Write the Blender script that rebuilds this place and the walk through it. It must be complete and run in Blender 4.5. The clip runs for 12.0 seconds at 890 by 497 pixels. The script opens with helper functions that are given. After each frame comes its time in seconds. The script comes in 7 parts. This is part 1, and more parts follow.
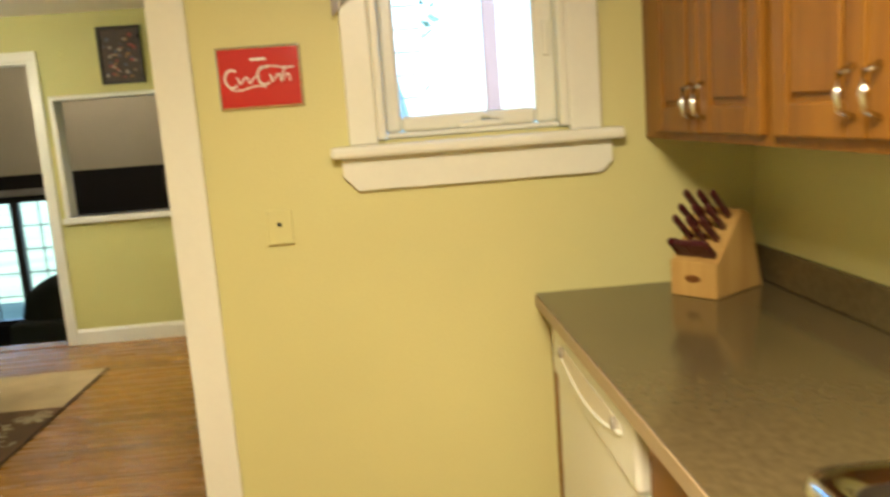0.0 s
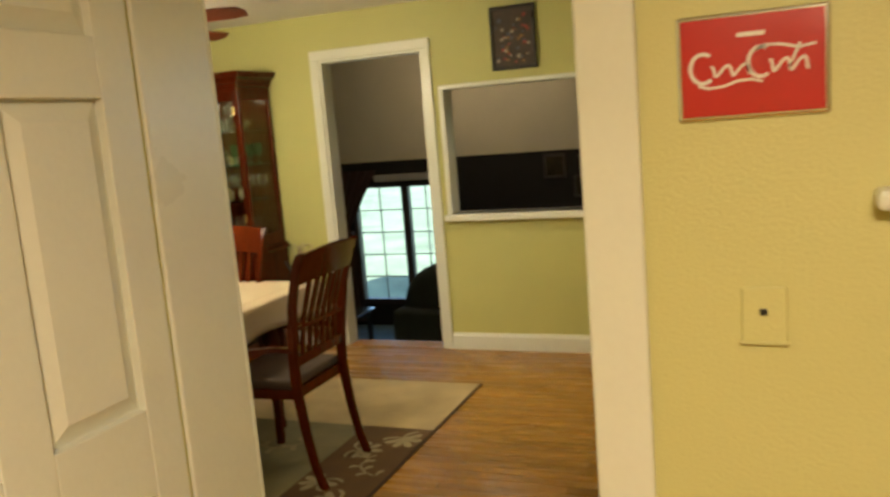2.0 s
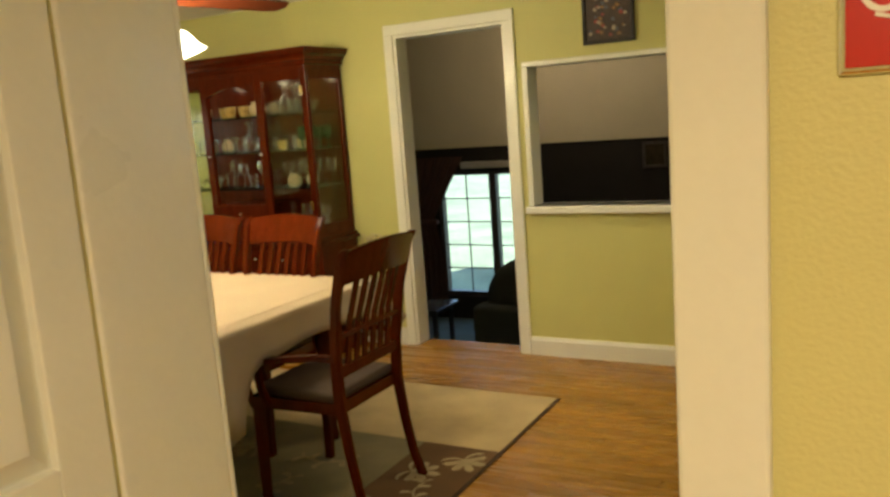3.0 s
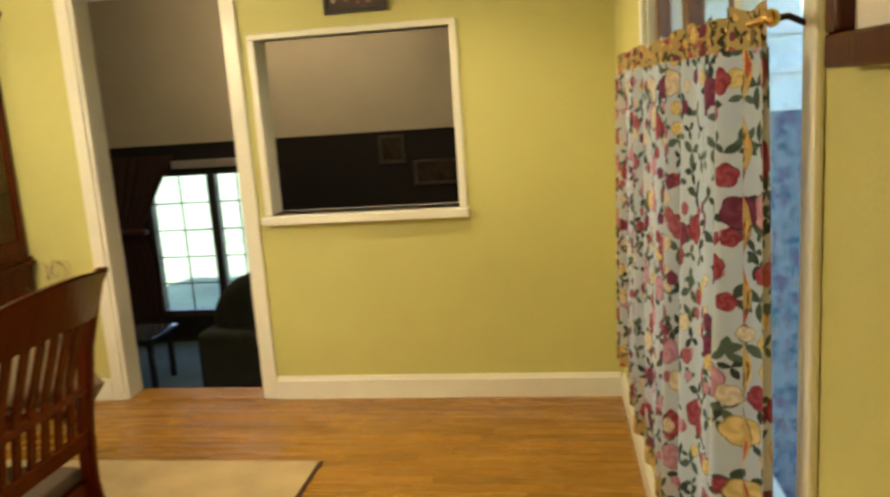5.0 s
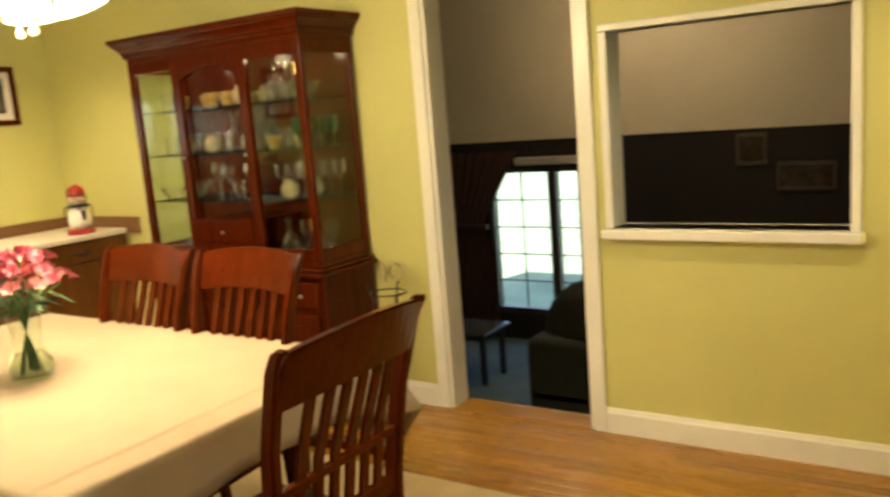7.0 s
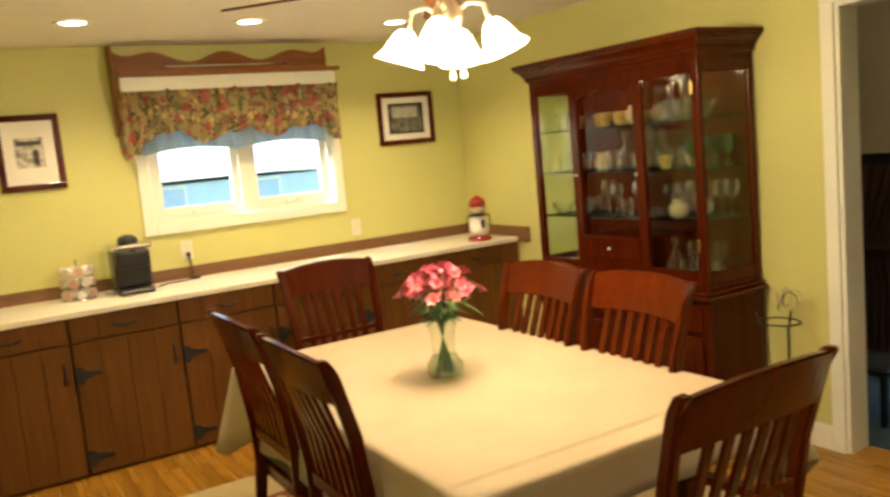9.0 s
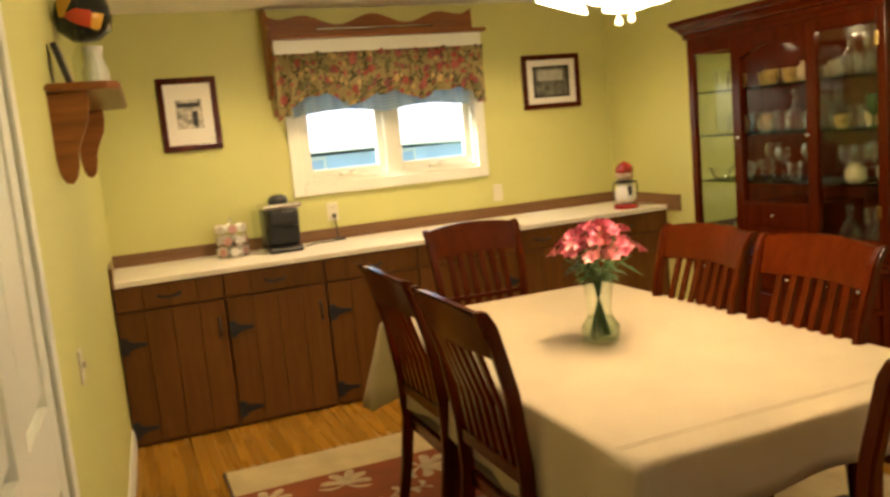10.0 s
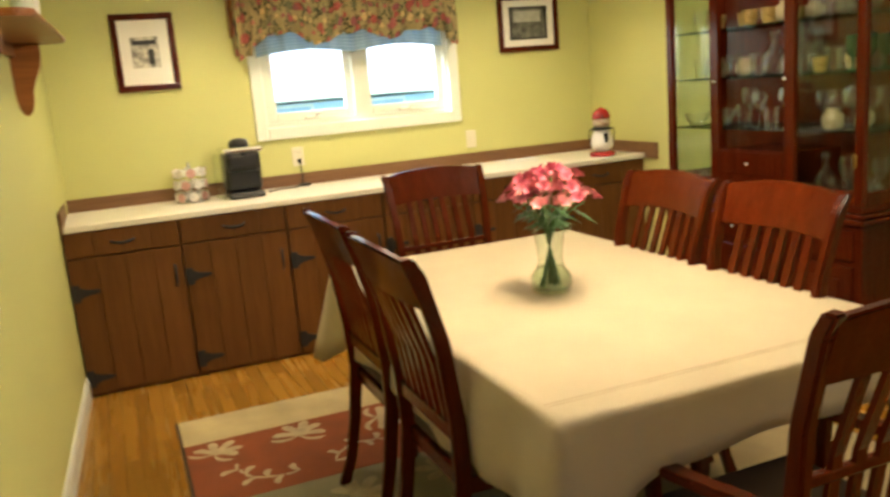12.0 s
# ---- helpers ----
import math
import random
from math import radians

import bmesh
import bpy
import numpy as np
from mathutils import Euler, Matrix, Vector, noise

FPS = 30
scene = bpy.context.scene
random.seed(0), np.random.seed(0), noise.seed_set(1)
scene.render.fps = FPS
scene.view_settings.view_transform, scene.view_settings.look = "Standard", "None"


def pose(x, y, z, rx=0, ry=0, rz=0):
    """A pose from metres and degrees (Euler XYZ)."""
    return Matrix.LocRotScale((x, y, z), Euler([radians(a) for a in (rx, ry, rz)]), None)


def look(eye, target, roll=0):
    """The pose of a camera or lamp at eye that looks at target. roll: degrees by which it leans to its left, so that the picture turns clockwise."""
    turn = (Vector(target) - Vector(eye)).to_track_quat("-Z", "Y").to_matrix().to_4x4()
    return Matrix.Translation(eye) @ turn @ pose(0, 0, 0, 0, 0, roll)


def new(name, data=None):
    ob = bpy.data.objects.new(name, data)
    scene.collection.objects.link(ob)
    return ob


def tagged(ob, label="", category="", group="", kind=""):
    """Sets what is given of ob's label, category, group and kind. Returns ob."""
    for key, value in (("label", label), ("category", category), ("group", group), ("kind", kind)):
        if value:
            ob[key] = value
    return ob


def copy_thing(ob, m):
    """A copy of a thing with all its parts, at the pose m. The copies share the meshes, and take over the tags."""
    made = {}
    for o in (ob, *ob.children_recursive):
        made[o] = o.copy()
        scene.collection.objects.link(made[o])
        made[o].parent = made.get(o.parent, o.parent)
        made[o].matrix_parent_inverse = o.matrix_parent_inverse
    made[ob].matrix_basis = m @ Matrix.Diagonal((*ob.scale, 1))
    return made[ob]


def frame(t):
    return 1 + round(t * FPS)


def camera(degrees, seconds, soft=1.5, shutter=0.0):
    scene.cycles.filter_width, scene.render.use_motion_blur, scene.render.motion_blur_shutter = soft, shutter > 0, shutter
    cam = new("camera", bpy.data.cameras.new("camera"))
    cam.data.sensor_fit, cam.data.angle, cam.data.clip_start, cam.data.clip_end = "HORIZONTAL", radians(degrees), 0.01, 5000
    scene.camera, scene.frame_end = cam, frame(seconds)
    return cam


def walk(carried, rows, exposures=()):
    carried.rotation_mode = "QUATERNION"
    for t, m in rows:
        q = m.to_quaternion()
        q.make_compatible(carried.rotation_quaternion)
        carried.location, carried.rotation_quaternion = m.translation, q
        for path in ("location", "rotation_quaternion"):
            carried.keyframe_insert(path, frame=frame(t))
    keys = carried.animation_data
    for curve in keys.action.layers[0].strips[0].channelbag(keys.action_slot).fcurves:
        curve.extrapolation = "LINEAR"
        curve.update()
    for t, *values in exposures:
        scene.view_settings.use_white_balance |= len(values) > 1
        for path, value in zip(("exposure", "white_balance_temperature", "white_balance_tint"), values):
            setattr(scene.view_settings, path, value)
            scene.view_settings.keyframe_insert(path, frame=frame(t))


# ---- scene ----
cam = camera(57.35, 12.0, 2.8, 0.4)
PATH = [
    (0, (6.224, 0.847, 1.452), (6.341, 2.817, 1.130), -4.28),
    (0.5, (6.216, 1.100, 1.528), (6.063, 3.073, 1.234), -4.82),
    (1, (6.131, 1.329, 1.534), (5.753, 3.275, 1.268), -3.61),
    (1.5, (6.010, 1.543, 1.542), (5.448, 3.443, 1.265), -3.74),
    (2, (5.910, 1.738, 1.542), (5.163, 3.569, 1.236), -4.70),
    (2.5, (5.874, 2.042, 1.518), (4.947, 3.786, 1.198), -3.50),
    (2.7, (5.863, 2.132, 1.505), (4.887, 3.849, 1.188), -4.31),
    (4.3, (5.458, 2.729, 1.484), (4.842, 4.599, 1.133), -3.57),
    (4.5, (5.428, 2.819, 1.478), (4.896, 4.713, 1.116), -3.54),
    (5, (5.382, 3.071, 1.455), (5.057, 5.009, 1.079), -4.00),
    (5.5, (5.308, 3.209, 1.457), (5.147, 5.166, 1.076), -4.11),
    (6, (5.236, 3.267, 1.478), (4.912, 5.205, 1.106), -5.44),
    (6.5, (5.201, 3.394, 1.481), (4.465, 5.223, 1.143), -5.75),
    (7, (5.207, 3.500, 1.482), (4.126, 5.150, 1.149), -4.56),
    (7.3, (5.192, 3.577, 1.485), (3.963, 5.121, 1.160), -5.13),
    (7.5, (5.212, 3.572, 1.495), (3.895, 5.044, 1.178), -4.54),
    (7.7, (5.228, 3.545, 1.509), (3.838, 4.952, 1.208), -4.82),
    (9.3, (5.157, 3.384, 1.581), (3.411, 4.327, 1.327), -5.14),
    (9.5, (5.110, 3.362, 1.565), (3.338, 4.253, 1.308), -5.08),
    (10, (5.072, 3.380, 1.504), (3.232, 4.113, 1.224), -5.23),
    (10.5, (5.049, 3.415, 1.489), (3.166, 4.005, 1.161), -5.27),
    (11, (5.030, 3.407, 1.437), (3.141, 3.957, 1.081), -5.73),
    (11.5, (5.044, 3.459, 1.425), (3.174, 4.057, 1.046), -5.32),
    (12, (5.004, 3.582, 1.451), (3.184, 4.308, 1.051), -4.71),
]
walk(cam, [(t, look(eye, target, roll)) for t, eye, target, roll in PATH], [(0.0, 2.38, 5080, 2), (1.2, 2.18, 5430, 1), (2.5, 2.02, 5700, 1), (4.5, 2.48, 6080, 5), (5.5, 2.58, 6000, 5), (6.5, 2.60, 6270, 6), (7.5, 2.52, 6200, 6), (9.5, 2.26, 6350, 7), (10.2, 2.08, 6600, 9), (12.0, 2.40, 5500, 2)])

# ---- light ----
world = bpy.data.worlds.new("world")
scene.world = world
world.use_nodes = True
wn = world.node_tree
sky = wn.nodes.new("ShaderNodeTexSky")
sky.sky_type, sky.sun_disc, sky.sun_elevation, sky.sun_rotation = "NISHITA", False, radians(46), radians(195)
wn.nodes["Background"].inputs["Strength"].default_value = 0.14
wn.links.new(sky.outputs[0], wn.nodes["Background"].inputs["Color"])


def lamp(name, kind, m, watts, colour=(1, 0.72, 0.42), **more):
    data = bpy.data.lights.new(name, kind)
    data.energy, data.color = watts, colour
    if "size" in more:
        data.size = more["size"]
    if "size_y" in more:
        data.shape, data.size_y = "RECTANGLE", more["size_y"]
    if "radius" in more:
        data.shadow_soft_size = more["radius"]
    if "angle" in more:
        data.angle = radians(more["angle"])
    if "spot" in more:
        data.spot_size, data.spot_blend = radians(more["spot"]), 0.7
    ob = new(name, data)
    ob.matrix_world = m
    return ob


WARM = (1.0, 0.70, 0.40)
lamp("sun", "SUN", look((-8, -30, 33), (0, 0, 0)), 4.0, (1, 0.95, 0.88), angle=0.6)
CANS = [(0.79, 4.07), (0.82, 4.95), (0.79, 5.86), (4.85, 5.92)]
for (x, y), watts, cone in zip(CANS, (15.5, 15.5, 15.5, 14.0), (138, 138, 138, 130)):
    lamp("can_light", "SPOT", look((x, y, 2.325), (x, y, 0)), watts, WARM, radius=0.05, spot=cone)
CHANDELIER = (2.93, 4.87)
for k in range(4):
    a = radians(45 + 90 * k)
    lamp("bulb", "POINT", pose(CHANDELIER[0] + 0.15 * math.cos(a), CHANDELIER[1] + 0.15 * math.sin(a), 1.86), 3.5, WARM, radius=0.045)
lamp("kitchen_ceiling_light", "AREA", look((6.15, 1.1, 2.24), (6.15, 1.1, 0)), 20, (1.0, 0.67, 0.37), size=0.5)

# ---- mesh helpers ----


def box(bm, a, b, bev=0.0, seg=2):
    """A box between two corners, with rounded edges."""
    lo, hi = [min(p, q) for p, q in zip(a, b)], [max(p, q) for p, q in zip(a, b)]
    made = bmesh.ops.create_cube(bm, size=1)["verts"]
    for v in made:
        v.co = Vector([lo[i] + (v.co[i] + 0.5) * (hi[i] - lo[i]) for i in range(3)])
    if bev:
        edges = list({e for v in made for e in v.link_edges})
        bmesh.ops.bevel(bm, geom=edges, offset=min(bev, 0.45 * min(h - l for l, h in zip(lo, hi))), segments=seg, affect="EDGES", profile=0.5)
    return bm


def boxes(*items, bev=0.0):
    bm = bmesh.new()
    for a, b in items:
        box(bm, a, b, bev)
    return bm


def prism(bm, outline, axis, lo, hi):
    """A flat outline pushed along an axis. The outline's two numbers are the other two axes in x, y, z order."""
    def place(p, d):
        c = list(p)
        c.insert("xyz".index(axis), d)
        return bm.verts.new(c)
    a, b = [place(p, lo) for p in outline], [place(p, hi) for p in outline]
    n = len(outline)
    bm.faces.new(a), bm.faces.new(b[::-1])
    for i in range(n):
        bm.faces.new((a[i], b[i], b[(i + 1) % n], a[(i + 1) % n]))
    bmesh.ops.recalc_face_normals(bm, faces=bm.faces[:])
    return bm


def lathe(bm, profile, centre=(0, 0, 0), seg=20, squash=1.0, caps=True):
    """A turned body: profile of (radius, height)."""
    rings = []
    for r, z in profile:
        rings.append([bm.verts.new((centre[0] + r * math.cos(2 * math.pi * k / seg), centre[1] + squash * r * math.sin(2 * math.pi * k / seg), centre[2] + z)) for k in range(seg)])
    for p, q in zip(rings, rings[1:]):
        for k in range(seg):
            bm.faces.new((p[k], p[(k + 1) % seg], q[(k + 1) % seg], q[k]))
    if caps and profile[0][0] > 1e-4:
        bm.faces.new(rings[0][::-1])
    if caps and profile[-1][0] > 1e-4:
        bm.faces.new(rings[-1])
    bmesh.ops.remove_doubles(bm, verts=[v for r in (rings[0], rings[-1]) for v in r], dist=1e-5)
    return bm


def tube(bm, points, radius, seg=8):
    """A round bar along points; radius may be a list."""
    pts = [Vector(p) for p in points]
    radii = radius if isinstance(radius, (list, tuple)) else [radius] * len(pts)
    rings = []
    for i, p in enumerate(pts):
        d = (pts[min(i + 1, len(pts) - 1)] - pts[max(i - 1, 0)]).normalized()
        up = Vector((0, 0, 1)) if abs(d.z) < 0.9 else Vector((1, 0, 0))
        s = d.cross(up).normalized()
        u = s.cross(d)
        rings.append([bm.verts.new(p + radii[i] * (math.cos(2 * math.pi * k / seg) * s + math.sin(2 * math.pi * k / seg) * u)) for k in range(seg)])
    for p, q in zip(rings, rings[1:]):
        for k in range(seg):
            bm.faces.new((p[k], q[k], q[(k + 1) % seg], p[(k + 1) % seg]))
    bm.faces.new(rings[0]), bm.faces.new(rings[-1][::-1])
    return bm


def bar(bm, points, w, d, side=(0, 1, 0)):
    """A flat bar along points, w wide along side and d thick."""
    pts, side = [Vector(p) for p in points], Vector(side).normalized()
    ws = w if isinstance(w, (list, tuple)) else [w] * len(pts)
    rings = []
    for i, p in enumerate(pts):
        t = (pts[min(i + 1, len(pts) - 1)] - pts[max(i - 1, 0)]).normalized()
        n = t.cross(side).normalized()
        rings.append([bm.verts.new(p + a * ws[i] / 2 * side + b * d / 2 * n) for a, b in ((-1, -1), (1, -1), (1, 1), (-1, 1))])
    for p, q in zip(rings, rings[1:]):
        for k in range(4):
            bm.faces.new((p[k], p[(k + 1) % 4], q[(k + 1) % 4], q[k]))
    bm.faces.new(rings[0][::-1]), bm.faces.new(rings[-1])
    bmesh.ops.recalc_face_normals(bm, faces=bm.faces[:])
    return bm


def mesh(name, bm, material, smooth=False):
    data = bpy.data.meshes.new(name)
    bm.to_mesh(data)
    bm.free()
    data.materials.append(material)
    if smooth:
        for p in data.polygons:
            p.use_smooth = True
    return data


def solid(name, bm, material, label, category, kind="", group="", smooth=False):
    """A top-level thing of one mesh."""
    return tagged(new(name, mesh(name, bm, material, smooth)), label, category, group, kind)


def thing(name, at, label, category, group="", kind=""):
    """A top-level thing: an Empty at its base that carries parts."""
    ob = new(name)
    ob.location = at
    ob.empty_display_size = 0.05
    ob["base"] = 1
    del ob["base"]
    return tagged(ob, label, category, group, kind)


def part(name, bm, material, parent, label="", smooth=False, local=False):
    """A part under a thing or a part; its mesh is in the room's own metres unless local."""
    ob = new(name, mesh(name, bm, material, smooth))
    ob.parent = parent
    if not local:
        m = Matrix.Identity(4)
        p = parent
        while p:
            m = Matrix.Translation(-p.location) @ m if p.type == "EMPTY" else m
            p = p.parent
        if parent.type == "EMPTY":
            ob.matrix_parent_inverse = Matrix.Translation(-parent.location)
    return tagged(ob, label)


# ---- materials ----


def surface(name, colour, rough=0.5, metal=0.0, vary=0.12, scale=6.0, fine=90.0, bump=0.02, dark=None, rand=0.0, coat=0.0, rough_vary=0.1, stretch=(1, 1, 1), sheen=0.0):
    """Paint or plain stuff: large blotches and fine grain in colour, gloss and relief."""
    mat = bpy.data.materials.new(name)
    mat.use_nodes = True
    n, l = mat.node_tree.nodes, mat.node_tree.links
    p = n["Principled BSDF"]
    tc = n.new("ShaderNodeTexCoord")
    mp = n.new("ShaderNodeMapping")
    mp.inputs["Scale"].default_value = stretch
    l.new(tc.outputs["Object"], mp.inputs["Vector"])
    big, small = n.new("ShaderNodeTexNoise"), n.new("ShaderNodeTexNoise")
    for t, sc in ((big, scale), (small, fine)):
        t.inputs["Scale"].default_value, t.inputs["Detail"].default_value = sc, 5
        l.new(mp.outputs[0], t.inputs["Vector"])
    add = n.new("ShaderNodeMath")
    add.operation = "MULTIPLY_ADD"
    add.inputs[1].default_value = 0.45
    l.new(small.outputs["Fac"], add.inputs[0])
    l.new(big.outputs["Fac"], add.inputs[2])
    ramp = n.new("ShaderNodeValToRGB")
    ramp.color_ramp.elements[0].position, ramp.color_ramp.elements[1].position = 0.5, 0.95
    low = dark or [c * (1 - vary) for c in colour]
    high = [min(1, c * (1 + vary * 0.6)) for c in colour]
    ramp.color_ramp.elements[0].color, ramp.color_ramp.elements[1].color = (*low, 1), (*high, 1)
    l.new(add.outputs[0], ramp.inputs[0])
    out = ramp.outputs[0]
    if rand:
        info, hsv = n.new("ShaderNodeObjectInfo"), n.new("ShaderNodeHueSaturation")
        m2 = n.new("ShaderNodeMapRange")
        m2.inputs["To Min"].default_value, m2.inputs["To Max"].default_value = 1 - rand, 1 + rand
        l.new(info.outputs["Random"], m2.inputs["Value"])
        l.new(m2.outputs[0], hsv.inputs["Value"])
        l.new(out, hsv.inputs["Color"])
        out = hsv.outputs[0]
    l.new(out, p.inputs["Base Color"])
    mr = n.new("ShaderNodeMapRange")
    mr.inputs["To Min"].default_value, mr.inputs["To Max"].default_value = max(0.02, rough - rough_vary), min(1, rough + rough_vary)
    l.new(big.outputs["Fac"], mr.inputs["Value"])
    l.new(mr.outputs[0], p.inputs["Roughness"])
    p.inputs["Metallic"].default_value = metal
    p.inputs["Coat Weight"].default_value = coat
    p.inputs["Coat Roughness"].default_value = 0.12
    if bump:
        b = n.new("ShaderNodeBump")
        b.inputs["Strength"].default_value, b.inputs["Distance"].default_value = 0.35, bump
        l.new(small.outputs["Fac"], b.inputs["Height"])
        l.new(b.outputs[0], p.inputs["Normal"])
    return mat


def wood(name, colour, dark, rough=0.3, along="x", coat=0.3, rand=0.15, scale=3.0, contrast=1.0, spec=0.3):
    """Grain drawn out along one axis, with a varied tone from piece to piece."""
    mat = bpy.data.materials.new(name)
    mat.use_nodes = True
    n, l = mat.node_tree.nodes, mat.node_tree.links
    p = n["Principled BSDF"]
    tc, mp = n.new("ShaderNodeTexCoord"), n.new("ShaderNodeMapping")
    mp.inputs["Scale"].default_value = {"x": (1, 14, 14), "y": (14, 1, 14), "z": (14, 14, 1)}[along]
    info, vadd = n.new("ShaderNodeObjectInfo"), n.new("ShaderNodeVectorMath")
    mul = n.new("ShaderNodeMath")
    mul.operation = "MULTIPLY"
    mul.inputs[1].default_value = 37.0
    l.new(info.outputs["Random"], mul.inputs[0])
    l.new(tc.outputs["Object"], mp.inputs["Vector"])
    l.new(mp.outputs[0], vadd.inputs[0])
    l.new(mul.outputs[0], vadd.inputs[1])
    grain, broad = n.new("ShaderNodeTexNoise"), n.new("ShaderNodeTexNoise")
    grain.inputs["Scale"].default_value, grain.inputs["Detail"].default_value, grain.inputs["Distortion"].default_value = scale * 3, 7, 0.6
    broad.inputs["Scale"].default_value, broad.inputs["Detail"].default_value = scale * 0.6, 3
    for t in (grain, broad):
        l.new(vadd.outputs[0], t.inputs["Vector"])
    mix = n.new("ShaderNodeMath")
    mix.operation = "MULTIPLY_ADD"
    mix.inputs[1].default_value = 0.6
    l.new(broad.outputs["Fac"], mix.inputs[0])
    half = n.new("ShaderNodeMath")
    half.operation = "MULTIPLY"
    half.inputs[1].default_value = 0.4
    l.new(grain.outputs["Fac"], half.inputs[0])
    l.new(half.outputs[0], mix.inputs[2])
    ramp = n.new("ShaderNodeValToRGB")
    ramp.color_ramp.elements[0].position, ramp.color_ramp.elements[1].position = 0.5 - 0.16 / contrast, 0.5 + 0.16 / contrast
    ramp.color_ramp.elements[0].color, ramp.color_ramp.elements[1].color = (*dark, 1), (*colour, 1)
    l.new(mix.outputs[0], ramp.inputs[0])
    hsv, mr = n.new("ShaderNodeHueSaturation"), n.new("ShaderNodeMapRange")
    mr.inputs["To Min"].default_value, mr.inputs["To Max"].default_value = 1 - rand, 1 + rand
    l.new(info.outputs["Random"], mr.inputs["Value"])
    l.new(mr.outputs[0], hsv.inputs["Value"])
    l.new(ramp.outputs[0], hsv.inputs["Color"])
    l.new(hsv.outputs[0], p.inputs["Base Color"])
    r2 = n.new("ShaderNodeMapRange")
    r2.inputs["To Min"].default_value, r2.inputs["To Max"].default_value = rough - 0.08, rough + 0.12
    l.new(broad.outputs["Fac"], r2.inputs["Value"])
    l.new(r2.outputs[0], p.inputs["Roughness"])
    p.inputs["Coat Weight"].default_value, p.inputs["Coat Roughness"].default_value = coat, 0.15
    p.inputs["Specular IOR Level"].default_value = spec
    b = n.new("ShaderNodeBump")
    b.inputs["Strength"].default_value, b.inputs["Distance"].default_value = 0.2, 0.002
    l.new(grain.outputs["Fac"], b.inputs["Height"])
    l.new(b.outputs[0], p.inputs["Normal"])
    return mat


def glow(name, colour, strength):
    mat = bpy.data.materials.new(name)
    mat.use_nodes = True
    p = mat.node_tree.nodes["Principled BSDF"]
    p.inputs["Base Color"].default_value = (*colour, 1)
    p.inputs["Emission Color"].default_value = (*colour, 1)
    p.inputs["Emission Strength"].default_value = strength
    return mat


def glass(name, colour=(1, 1, 1), rough=0.0, ior=1.45):
    mat = bpy.data.materials.new(name)
    mat.use_nodes = True
    p = mat.node_tree.nodes["Principled BSDF"]
    p.inputs["Base Color"].default_value = (*colour, 1)
    p.inputs["Transmission Weight"].default_value = 1
    p.inputs["Roughness"].default_value, p.inputs["IOR"].default_value = rough, ior
    return mat


def pane_glass(name, tint=(1, 1, 1), grazing=0.6):
    """Thin flat glass: clear, with a mirror gloss that grows at grazing angles."""
    mat = bpy.data.materials.new(name)
    mat.use_nodes = True
    n, l = mat.node_tree.nodes, mat.node_tree.links
    n.remove(n["Principled BSDF"])
    clear, gloss, mix, fres = n.new("ShaderNodeBsdfTransparent"), n.new("ShaderNodeBsdfGlossy"), n.new("ShaderNodeMixShader"), n.new("ShaderNodeMath")
    face, power = n.new("ShaderNodeLayerWeight"), n.new("ShaderNodeMath")
    face.inputs["Blend"].default_value = 0.5
    power.operation, power.inputs[1].default_value = "POWER", 4.0
    l.new(face.outputs["Facing"], power.inputs[0])
    l.new(power.outputs[0], fres.inputs[0])
    clear.inputs["Color"].default_value = (*tint, 1)
    gloss.inputs["Roughness"].default_value = 0.02
    fres.operation, fres.inputs[1].default_value, fres.inputs[2].default_value = "MULTIPLY_ADD", grazing, 0.03
    l.new(fres.outputs[0], mix.inputs[0])
    l.new(clear.outputs[0], mix.inputs[1])
    l.new(gloss.outputs[0], mix.inputs[2])
    l.new(mix.outputs[0], n["Material Output"].inputs["Surface"])
    return mat


